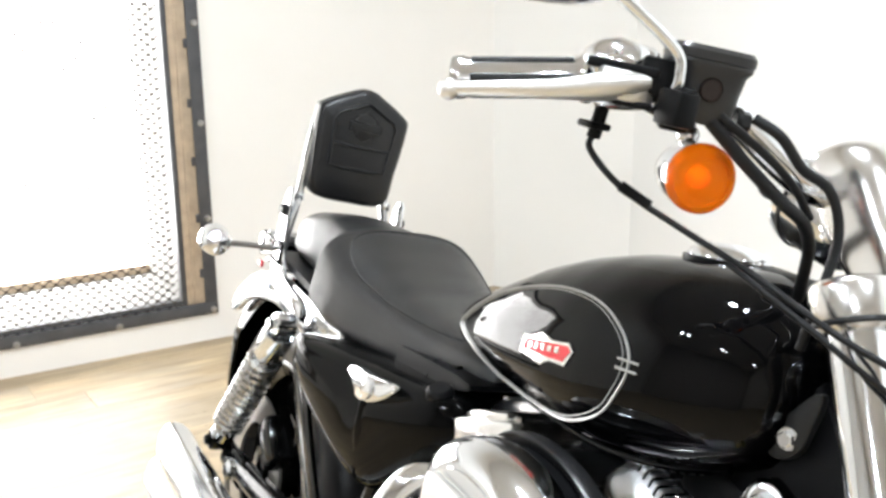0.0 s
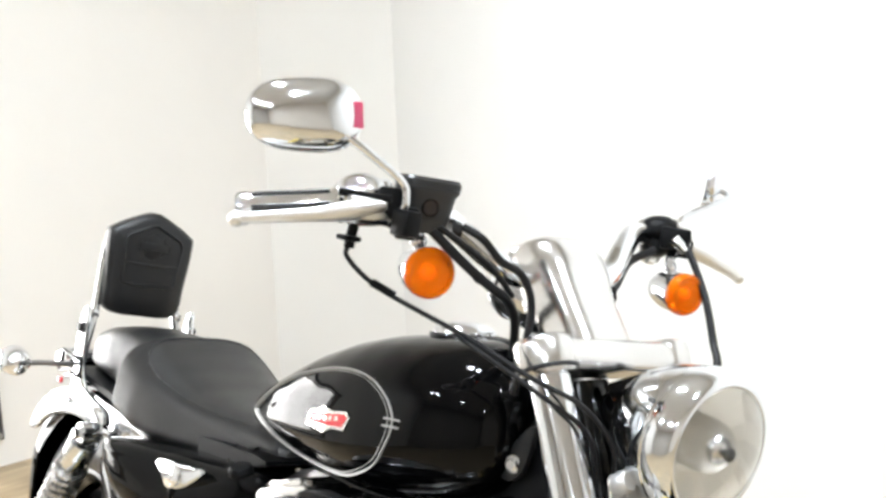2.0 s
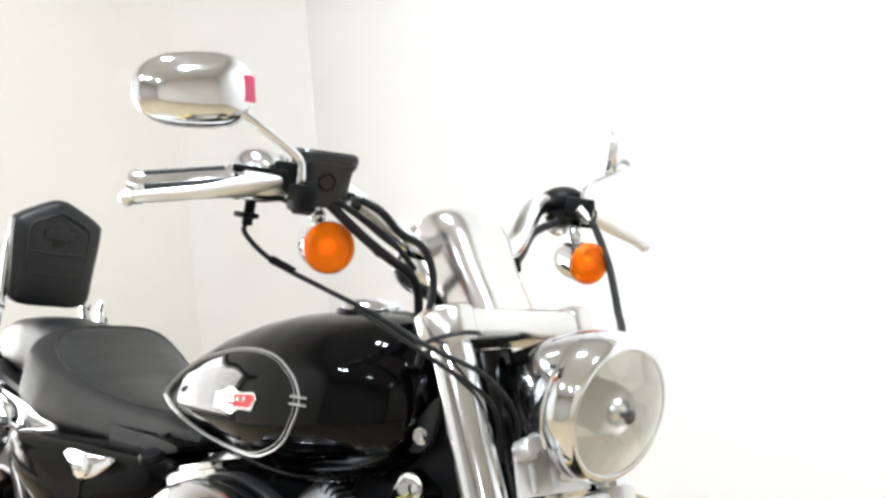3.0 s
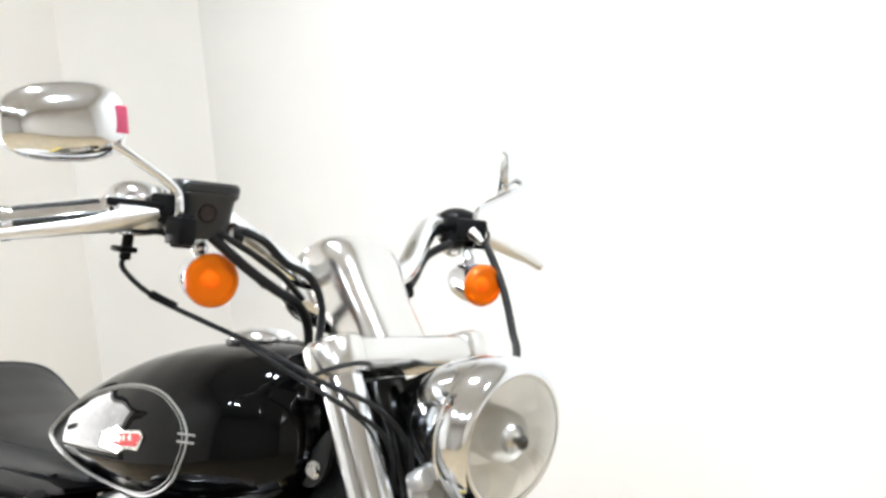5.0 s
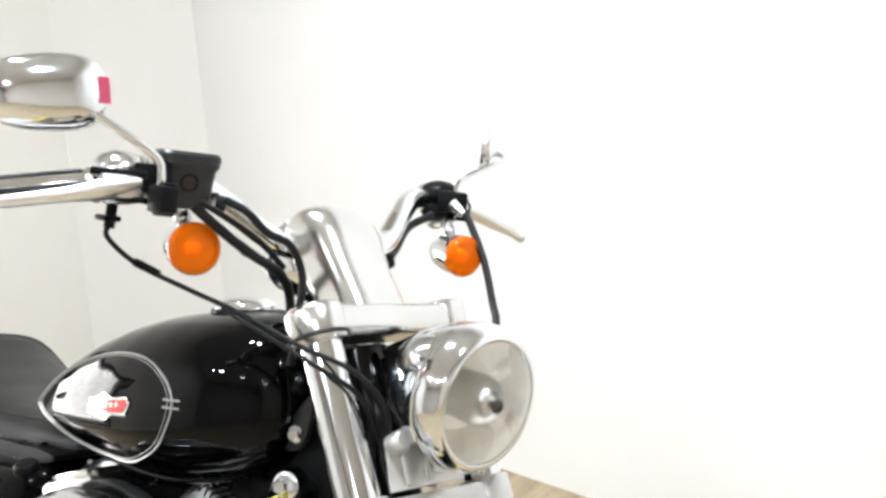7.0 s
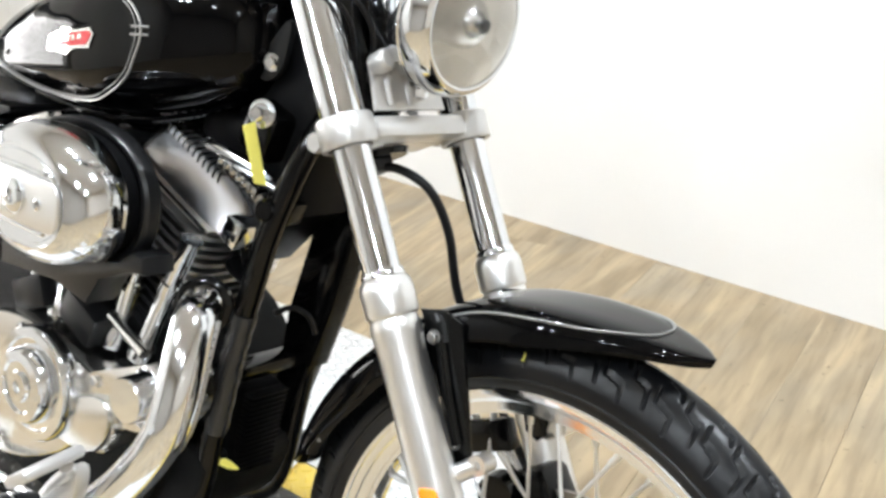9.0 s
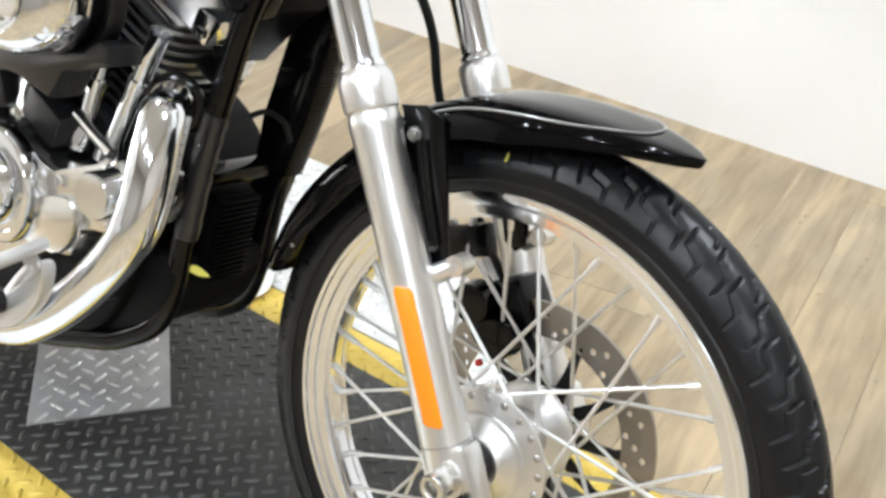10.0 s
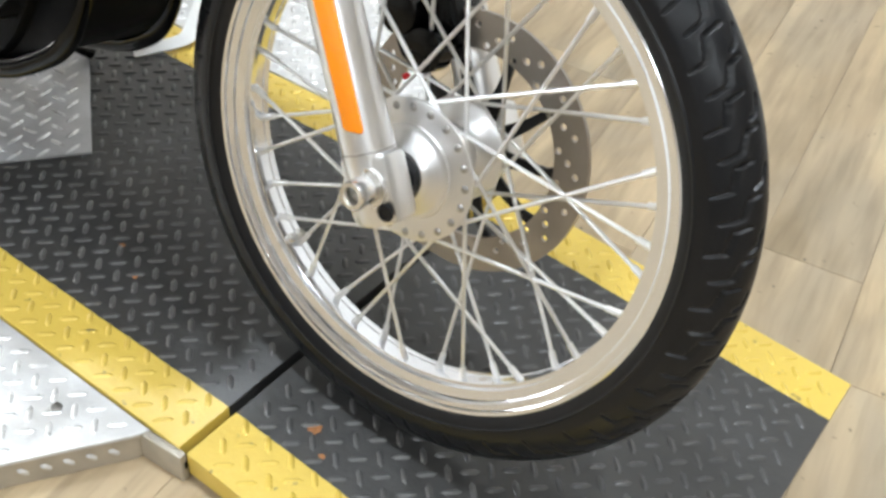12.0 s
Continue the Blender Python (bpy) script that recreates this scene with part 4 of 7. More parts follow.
def riser_and_gauge():
    """The chrome riser cover between the bars and the round gauge behind it."""
    def ring(s, hw, d, f, p=3.2):
        out = []
        for j in range(96):
            a = 2 * math.pi * j / 96
            c, q = math.cos(a), math.sin(a)
            y = hw * math.copysign(abs(c) ** (2 / p), c)
            ff = f + d * math.copysign(abs(q) ** (2 / p), q)
            if q > 0:
                ff -= 0.0009 * math.exp(-((y + 0.016) / 0.007) ** 2)      # the valley between the two lobes
            out.append(fork(s, y - 0.006, ff))
        return out
    secs = [ring(0.765, 0.046, 0.034, -0.012), ring(0.79, 0.046, 0.035, -0.018), ring(0.815, 0.047, 0.038, -0.026), ring(0.84, 0.050, 0.041, -0.032), ring(0.862, 0.052, 0.043, -0.035), ring(0.878, 0.052, 0.043, -0.038, 3),
            ring(0.891, 0.050, 0.040, -0.040, 2.8), ring(0.900, 0.046, 0.035, -0.042, 2.5), ring(0.906, 0.038, 0.026, -0.044, 2.3), ring(0.909, 0.022, 0.014, -0.046, 2)]
    riser = part("riser_cover", loft(secs), POLISH, bike, "tall chrome handlebar riser cover", 60)
    gd = (UP * 0.75 - FWD * 0.66).normalized()
    go = fork(0.862, 0.0, -0.082)
    gauge = part("speedometer", lathe([(0, -0.055), (0.03, -0.05), (0.043, -0.03), (0.048, 0.0), (0.05, 0.018), (0.0515, 0.022), (0.0515, 0.03), (0.048, 0.034), (0.044, 0.030), (0, 0.030)], go, gd, 40), CHROME, bike, "round chrome gauge housing")
    part("gauge_rim", lathe([(0.0505, 0.0175), (0.0522, 0.018), (0.0522, 0.021), (0.0505, 0.0215)], go, gd, 40), DARKGREY, gauge)
    part("gauge_socket", lathe([(0, -0.075), (0.02, -0.075), (0.034, -0.05), (0.036, -0.028), (0, -0.028)], go + Vector((0.0, 0, 0.0)), gd, 28), PLASTIC, gauge, "black gauge boot")
    # clamp block behind the cover
    part("bar_clamp", box(fork(0.845, 0, -0.045), (0.05, 0.095, 0.05), 0.01, (0, -30, 0)), CHROME, riser)


riser_and_gauge()

GI, GO = Vector((-0.500, -0.272, 1.108)), Vector((-0.567, -0.3575, 1.086))     # right grip, inner and outer end
GIL, GOL = Vector((-0.522, 0.268, 1.116)), Vector((-0.602, 0.358, 1.096))     # left grip


def handlebar():
    half = [(-0.445, 0.0, 1.056), (-0.440, -0.06, 1.056), (-0.446, -0.095, 1.068), (-0.462, -0.135, 1.094), (-0.472, -0.185, 1.118), (-0.482, -0.235, 1.120), GI, GO]
    left = [GOL, GIL, Vector((-0.507, 0.232, 1.122)), Vector((-0.498, 0.190, 1.122)), Vector((-0.470, 0.140, 1.096)), Vector((-0.447, 0.098, 1.068)), Vector((-0.440, 0.06, 1.056)), Vector(half[0])]
    bar = part("handlebar", tube(left[:-1] + [Vector(p) for p in half], 0.0142, 16, n=8), CHROME, bike, "chrome pulled-back handlebar")
    gd = (GO - GI).normalized()
    for side in (-1, 1):
        a, b = (GI, GO) if side < 0 else (GIL, GOL)
        d = (b - a).normalized()
        L = (b - a).length
        prof = [(0.0125, 0.0), (0.0195, 0.0), (0.0205, 0.004), (0.0195, 0.008), (0.0165, 0.012), (0.0165, L - 0.012), (0.0176, L - 0.008), (0.0178, L - 0.002), (0.0165, L + 0.001), (0, L + 0.002)]
        grip = part("grip", lathe(prof, a, d, 32), CHROME, bar, "chrome hand grip with black rubber bands")
        u = d.orthogonal().normalized()
        v = d.cross(u)
        for k in range(6):
            an = 2 * math.pi * k / 6 + 0.4
            w = (u * math.cos(an) + v * math.sin(an))
            part("rubber_band", tube([a + d * 0.014 + w * 0.0144, a + d * (L - 0.016) + w * 0.0144], 0.0042, 8, smooth=False), RUBBER, bar)
    return bar


handlebar()


def controls(side):
    """Switch housing, lever with its perch, mirror, turn signal; the right side also has the fluid box."""
    a, b = (GI, GO) if side < 0 else (GIL, GOL)
    d = (b - a).normalized()
    fw = Vector((d.y * (-1 if side < 0 else 1), -d.x * (-1 if side < 0 else 1), 0)).normalized()
    if fw.x < 0:
        fw = -fw
    c = a - d * 0.028
    housing = part("switch_housing", join(lathe([(0, -0.024), (0.020, -0.024), (0.0245, -0.019), (0.0255, 0.0), (0.0245, 0.021), (0.021, 0.026), (0, 0.026)], c, d, 28),
                                          ball(c + Vector((0.004, 0, 0.012)) + (d * 0.012 if side < 0 else Vector()), 0.024, 20, (1.35, 1.15, 0.85))), CHROME if side < 0 else PLASTIC, bike,
                   "chrome switch housing" if side < 0 else "black switch housing")
    if side > 0:
        part("housing_cap", ball(c + Vector((-0.012, 0, 0.012)), 0.022, 16, (1.0, 1.1, 0.8)), CHROME, housing, "chrome housing half")
    # perch block and lever
    pc = a - d * 0.052 + fw * 0.022
    perch = part("lever_perch", join(box(pc, (0.03, 0.04, 0.03), 0.004, (0, 0, math.degrees(math.atan2(d.y, d.x)))),
                                     box(pc + d * 0.028 + fw * 0.012 + Vector((0, 0, 0.008)), (0.055, 0.02, 0.008), 0.002, (0, 0, math.degrees(math.atan2(d.y, d.x)))),
                                     box(pc + d * 0.028 + fw * 0.012 + Vector((0, 0, -0.017)), (0.055, 0.02, 0.006), 0.002, (0, 0, math.degrees(math.atan2(d.y, d.x))))), PLASTIC, bike, "black lever perch")
    if side > 0:
        part("perch_arm", box(pc + d * 0.042 + fw * 0.014 + Vector((0, 0, -0.003)), (0.075, 0.024, 0.024), 0.004, (0, 0, math.degrees(math.atan2(d.y, d.x)))), PLASTIC, perch)
    l0 = pc + d * 0.008 + fw * 0.012 + Vector((0, 0, -0.005))
    tip = Vector((-0.512, -0.388, 1.078)) if side < 0 else Vector((-0.492, 0.43, 1.082))
    mid = l0.lerp(tip, 0.45) + fw * 0.010 + Vector((0, 0, -0.002))
    lever = part("brake_lever" if side < 0 else "clutch_lever", join(tube([l0, l0.lerp(mid, 0.5) + fw * 0.003, mid, mid.lerp(tip, 0.5) + fw * 0.004, tip], [0.011, 0.0125, 0.0088, 0.0072, 0.0062] if side < 0 else [0.0115, 0.0115, 0.0105, 0.0095, 0.0082], 14, flat=0.8),
                                    box(l0.lerp(mid, 0.24), ((mid - l0).length * 0.62, 0.016, 0.023 if side < 0 else 0.016), 0.003, (0, 0, math.degrees(math.atan2((mid - l0).y, (mid - l0).x)))),
                                    ball(tip, 0.0085 if side < 0 else 0.0098, 14)), SATIN, bike, "polished aluminium hand lever")
    # turn signal: bullet shell with an amber lens that looks forward
    sc = Vector((-0.446, -0.191, 1.050)) if side < 0 else Vector((-0.437, 0.228, 1.055))
    ax = Vector((1, -0.33, -0.02) if side < 0 else (1, -0.17, -0.05)).normalized()
    sig = part("turn_signal", lathe([(0, -0.052), (0.008, -0.051), (0.016, -0.045), (0.022, -0.034), (0.0262, -0.016), (0.0272, 0.0), (0.0272, 0.004), (0.0258, 0.004), (0.0250, -0.004), (0.021, -0.016), (0.012, -0.024), (0.0, -0.026)], sc, ax, 36), CHROME, bike, "chrome bullet turn signal")
    lens = part("lens", lathe([(0.0256, 0.003), (0.0276, 0.005), (0.0282, 0.009), (0.0276, 0.015), (0.0250, 0.0195), (0.0205, 0.0205), (0.0195, 0.0185), (0.0150, 0.0180), (0.0140, 0.0195), (0.0, 0.0215),
                               (0.0, 0.0190), (0.0135, 0.0170), (0.0195, 0.0160), (0.0235, 0.0165), (0.0255, 0.0130), (0.0258, 0.007)], sc, ax, 36), AMBER, sig, "round amber lens")
    lens.visible_shadow = False
    part("bulb", ball(sc + ax * 0.004, 0.0085, 12), mat("amber_bulb_glass", (0.9, 0.42, 0.02), 0.1), sig)
    part("lamp_socket", lathe([(0.009, -0.024), (0.009, -0.006), (0.006, -0.004), (0, -0.004)], sc, ax, 18), SATIN, sig)
    part("signal_stem", join(tube([sc + Vector((-0.02, 0, 0.024)), sc + Vector((-0.023, 0, 0.036)), pc + Vector((0, 0, -0.02))], [0.0075, 0.0065, 0.0075], 12), ball(sc + Vector((-0.021, 0, 0.03)), 0.0095, 12)), CHROME, sig)
    # mirror
    if side < 0:
        base = Vector((-0.418, -0.250, 1.108))
        arm = [base + Vector((-0.006, 0, 0.002)), base + Vector((-0.003, -0.001, 0.014)), base + Vector((-0.008, -0.006, 0.032)), Vector((-0.440, -0.298, 1.166)), Vector((-0.455, -0.330, 1.183))]
        mc, fn = Vector((-0.470, -0.352, 1.190)), Vector((0.93, -0.22, 0.1)).normalized()
    else:
        base = Vector((-0.472, 0.250, 1.132))
        arm = [base + Vector((0, 0, -0.02)), base + Vector((0.0, 0.0, 0.012)), base + Vector((-0.004, 0.025, 0.03)), Vector((-0.466, 0.335, 1.190)), Vector((-0.482, 0.358, 1.197)), Vector((-0.500, 0.350, 1.205))]
        mc, fn = Vector((-0.512, 0.348, 1.210)), Vector((0.74, 0.67, 0.0)).normalized()
    stalk = part("mirror_stalk", tube(arm, 0.0044, 12, n=6), CHROME, bike, "chrome mirror stalk")
    # shell: a rounded, slightly tapered bowl
    side_v = Vector((0, 0, 1)).cross(fn).normalized()
    upv = fn.cross(side_v).normalized()
    if side < 0:
        roll = Matrix.Rotation(radians(8), 3, fn)
        side_v, upv = roll @ side_v, roll @ upv
    if side > 0:
        side_v = -side_v
    secs = []
    for k, (sc_, dp) in enumerate(((1.0, -0.012), (1.03, -0.004), (1.0, 0.008), (0.9, 0.020), (0.72, 0.029), (0.45, 0.0345), (0.15, 0.036))):
        ring = []
        for j in range(40):
            t = 2 * math.pi * j / 40
            cx, cz = math.cos(t), math.sin(t)
            x = math.copysign(abs(cx) ** 0.72, cx) * 0.058
            z = math.copysign(abs(cz) ** 0.80, cz) * (0.036 + (0.05 * x if side < 0 else -0.02 * x))
            ring.append(mc + side_v * x * sc_ + upv * z * sc_ + fn * dp * (0.7 if side < 0 else 0.5))
        secs.append(ring)
    shell = part("mirror", loft(secs), CHROME, bike, "chrome teardrop rear-view mirror")
    glass = [p - fn * 0.0008 for p in secs[0]]
    gm = bmesh.new()
    gm.faces.new([gm.verts.new(p) for p in glass])
    part("mirror_glass", gm, MIRROR, shell, "mirror glass")
    part("mirror_boss", ball(arm[-1], 0.010, 14), CHROME, shell)
    if side < 0:
        # pink price sticker on the shell's end
        out = side_v if side_v.y > 0 else -side_v
        pq = [mc + out * 0.0600 + fn * 0.002, mc + out * 0.0550 + fn * 0.0130, mc + out * 0.044 + fn * 0.0195]
        bm = bmesh.new()
        rows = [[bm.verts.new(p + upv * z) for z in (-0.013, 0.0, 0.013)] for p in pq]
        for p, q in zip(rows, rows[1:]):
            for j in range(2):
                bm.faces.new((p[j], p[j + 1], q[j + 1], q[j]))
        bmesh.ops.solidify(bm, geom=bm.faces[:], thickness=0.0006)
        part("price_sticker", bm, PINK, shell, "small pink sticker", 0)
        # fluid box
        m0 = Vector((-0.448, -0.205, 1.117))
        rz = -20
        body = []
        for z, w, dpt in ((-0.026, 0.024, 0.018), (-0.021, 0.028, 0.021), (0.0, 0.030, 0.022), (0.014, 0.032, 0.024), (0.019, 0.0365, 0.0265), (0.022, 0.036, 0.026), (0.0225, 0.037, 0.027), (0.029, 0.037, 0.027), (0.0325, 0.034, 0.024)):
            ring = []
            for j in range(32):
                t = 2 * math.pi * j / 32
                cx, cz = math.cos(t), math.sin(t)
                ring.append(pose(*m0, 0, 0, rz + 90) @ Vector((math.copysign(abs(cx) ** 0.5, cx) * w * 0.9, math.copysign(abs(cz) ** 0.5, cz) * dpt, z)))
            body.append(ring)
        mcyl = part("brake_fluid_box", loft(body), SHELL, bike, "black brake fluid box with sight glass")
        fx = pose(*m0, 0, 0, rz + 90)
        part("sight_glass", lathe([(0.0, 0.0), (0.0075, 0.0), (0.0085, 0.0012), (0.0095, 0.0), (0.0095, -0.004)], fx @ Vector((-0.001, -0.0235, 0.001)), fx.to_3x3() @ Vector((0, -1, 0)), 20), mat("brown_sight_glass", (0.012, 0.007, 0.006), 0.2), mcyl, "brown round sight glass")
        part("banjo_bolt", join(lathe([(0, 0), (0.009, 0), (0.009, 0.012), (0, 0.012)], fx @ Vector((0.033, 0.004, -0.018)), fx.to_3x3() @ Vector((1, 0, 0)), 6), lathe([(0.011, 0.0), (0.011, 0.004), (0, 0.004)], fx @ Vector((0.033, 0.004, -0.018)), fx.to_3x3() @ Vector((1, 0, 0)), 18)), DARKGREY, mcyl)
        part("clamp_block", box((-0.434, -0.236, 1.099), (0.032, 0.022, 0.034), 0.003, (0, 0, -35)), PLASTIC, perch, "square black clamp block")
        part("stalk_block", box((-0.418, -0.249, 1.0990), (0.027, 0.020, 0.027), 0.003), PLASTIC, perch, "black block under the mirror stalk")
        part("cable_guide", join(tube([(-0.505, -0.252, 1.088), (-0.508, -0.252, 1.062)], 0.006, 10, smooth=False), box((-0.508, -0.254, 1.072), (0.022, 0.02, 0.006), 0.002)), PLASTIC, perch)


controls(-1)
controls(1)


def headlight():
    c = Vector((-0.197, 0.012, 0.924))
    ax = Vector((1, -0.05, -0.06))
    shell = part("headlight", lathe([(0.0, -0.112), (0.02, -0.111), (0.040, -0.105), (0.055, -0.091), (0.0665, -0.070), (0.0745, -0.046), (0.0780, -0.030), (0.0785, -0.026), (0.0768, -0.0245), (0.0770, -0.022), (0.0800, -0.0205), (0.0810, -0.016), (0.0805, -0.008), (0.0788, 0.000), (0.0758, 0.0065), (0.0720, 0.0105), (0.0685, 0.0118), (0.0664, 0.0112), (0.0655, 0.0090), (0.0650, -0.008)], c, ax, 64), CHROME, bike, "round chrome headlight")
    # deep reflector of many facets, each turned a little
    bm = bmesh.new()
    axn = ax.normalized()
    uu = axn.orthogonal().normalized()
    vv = axn.cross(uu)
    rng = random.Random(7)
    rings = []
    for k, (r, hh) in enumerate(((0.0648, 0.004), (0.0625, -0.014), (0.0545, -0.036), (0.042, -0.054), (0.026, -0.067), (0.015, -0.071))):
        rings.append([bm.verts.new(c + axn * (hh + (rng.uniform(-0.0018, 0.0018) if 0 < k < 5 else 0)) + r * (math.cos(a) * uu + math.sin(a) * vv)) for a in (2 * math.pi * (j + 0.5 * (k % 2)) / 22 for j in range(22))])
    for p, q in zip(rings, rings[1:]):
        for j in range(22):
            bm.faces.new((p[j], p[(j + 1) % 22], q[(j + 1) % 22], q[j]))
    bm.faces.new(rings[-1])
    part("reflector_bowl", bm, mat("faceted_reflector", (0.97, 0.92, 0.84), 0.24, 0.45, bump=0.5, bscale=40, detail=1.0), shell, "faceted silvery reflector", 0)
    part("bulb_shield", join(lathe([(0, -0.072), (0.013, -0.070), (0.015, -0.058), (0.013, -0.046), (0.0165, -0.046), (0.0205, -0.034), (0.0205, -0.022), (0.0165, -0.012), (0.009, -0.006), (0.0, -0.005)], c, ax, 28)), POLISH, shell, "round bulb shield")
    part("bulb_cap", lathe([(0.0, 0.0215), (0.0050, 0.0210), (0.0070, 0.0185), (0.0070, 0.011), (0.0035, 0.008), (0.0035, -0.01), (0.0, -0.01)], c, ax, 20), DARKGREY, shell, "dark bulb cap")
    lens = lathe([(0.0652, 0.0100), (0.060, 0.0150), (0.046, 0.0215), (0.027, 0.0262), (0.0, 0.0282), (0.0, 0.0255), (0.027, 0.0235), (0.046, 0.0188), (0.060, 0.0123), (0.0652, 0.0072)], c, ax, 64)
    g = part("lens", lens, GLASS, shell, "clear glass lens")
    g.visible_shadow = False
    part("mounting_bolt", join(bolt(c + Vector((-0.05, 0, -0.074)), (0, 0, -1), 0.01, 0.012), tube([c + Vector((-0.05, 0, -0.07)), c + Vector((-0.06, 0, -0.105))], 0.009, 12, smooth=False)), CHROME, shell)
    part("trim_screw", lathe([(0.005, 0), (0.004, 0.002), (0, 0.0025)], c + axn * 0.004 + Vector((0, 0, -0.0785)), (0.2, 0, -1), 10), STEEL, shell)
    # arm up to the clamp
    part("lamp_arm", tube([c + Vector((-0.06, 0, 0.062)), c + Vector((-0.09, 0, 0.048)), fork(0.715, 0, 0.0)], [0.008, 0.010, 0.012], 14), FRAME, shell)
    part("wiring_boot", tube([c + Vector((-0.125, 0.0, 0.01)), c + Vector((-0.150, 0.01, -0.03)), fork(0.60, 0.02, 0.0)], [0.020, 0.026, 0.022], 14), PLASTIC, shell, "black wiring boot behind the lamp")


headlight()


def cables():
    def run(name, pts, r, parent_label="", material=HOSE, n=8):
        return part(name, tube(pts, r, 10, n=n), material, bike, parent_label)
    # throttle pair from the right bar, in front of the fork
    run("throttle_cable", [(-0.508, -0.252, 1.066), (-0.502, -0.256, 1.052), (-0.474, -0.236, 1.028), (-0.434, -0.20, 1.008), (-0.385, -0.168, 0.990), (-0.318, -0.14, 0.966), (-0.275, -0.10, 0.945), (-0.258, -0.065, 0.905), (-0.27, -0.045, 0.85)], 0.0028, "black throttle cable")
    run("throttle_cable", [(-0.400, -0.178, 0.992), (-0.35, -0.160, 0.973), (-0.31, -0.135, 0.952), (-0.275, -0.085, 0.915), (-0.285, -0.05, 0.85)], 0.0026, "black throttle cable")
    part("cable_joint", tube([(-0.476, -0.238, 1.030), (-0.456, -0.220, 1.020)], [0.0046, 0.0042], 10, smooth=False), PLASTIC, bike)
    # hoses from the fluid box and wires along the bar
    run("brake_hose", [(-0.415, -0.176, 1.104), (-0.398, -0.160, 1.094), (-0.393, -0.135, 1.074), (-0.389, -0.104, 1.061), (-0.382, -0.09, 1.030), (-0.382, -0.09, 0.99), (-0.392, -0.085, 0.93)], 0.0044, "thick black brake hose")
    run("wire_sleeve", [(-0.43, -0.205, 1.095), (-0.412, -0.17, 1.066), (-0.405, -0.135, 1.045), (-0.410, -0.10, 1.030), (-0.425, -0.07, 1.005), (-0.45, -0.04, 0.96)], 0.0055, "black wiring sleeve")
    run("wire_sleeve", [(-0.425, -0.200, 1.100), (-0.408, -0.165, 1.080), (-0.404, -0.130, 1.060), (-0.415, -0.09, 1.035)], 0.0036, "black wiring sleeve")
    part("cable_tie", lathe([(0.0055, -0.003), (0.0075, -0.003), (0.0075, 0.003), (0.0055, 0.003)], (-0.409, -0.150, 1.053), (0.05, 0.75, 0.62), 14), PLASTIC, bike)
    # clutch cable on the left
    run("clutch_cable", [(-0.452, 0.236, 1.118), (-0.440, 0.242, 1.106), (-0.407, 0.243, 1.057), (-0.375, 0.233, 1.003), (-0.348, 0.212, 0.969), (-0.34, 0.17, 0.90), (-0.36, 0.13, 0.82), (-0.41, 0.11, 0.7)], 0.0052, "black clutch cable")
    part("cable_ferrule", tube([(-0.462, 0.232, 1.124), (-0.446, 0.240, 1.110)], [0.0085, 0.0065], 12, smooth=False), ALU, bike)
    run("wire_sleeve", [(-0.440, 0.10, 1.048), (-0.455, 0.125, 1.058), (-0.480, 0.17, 1.085), (-0.475, 0.21, 1.105)], 0.0055, "black wiring sleeve")
    part("cable_tie", box((-0.442, 0.098, 1.044), (0.018, 0.014, 0.02), 0.004, (20, 0, 0)), PLASTIC, bike)
    # front brake hose looping down to the caliper
    run("brake_line", [(-0.285, 0.0, 0.752), (-0.256, 0.005, 0.757), (-0.221, 0.02, 0.741), (-0.205, 0.045, 0.694), (-0.195, 0.065, 0.625), (-0.17, 0.085, 0.56), (-0.12, 0.10, 0.48), (-0.06, 0.085, 0.43)], 0.0052, "black front brake line")
    part("hose_clip", box((-0.285, 0.0, 0.755), (0.03, 0.03, 0.02), 0.004, (0, -30, 0)), DARKGREY, bike)


cables()


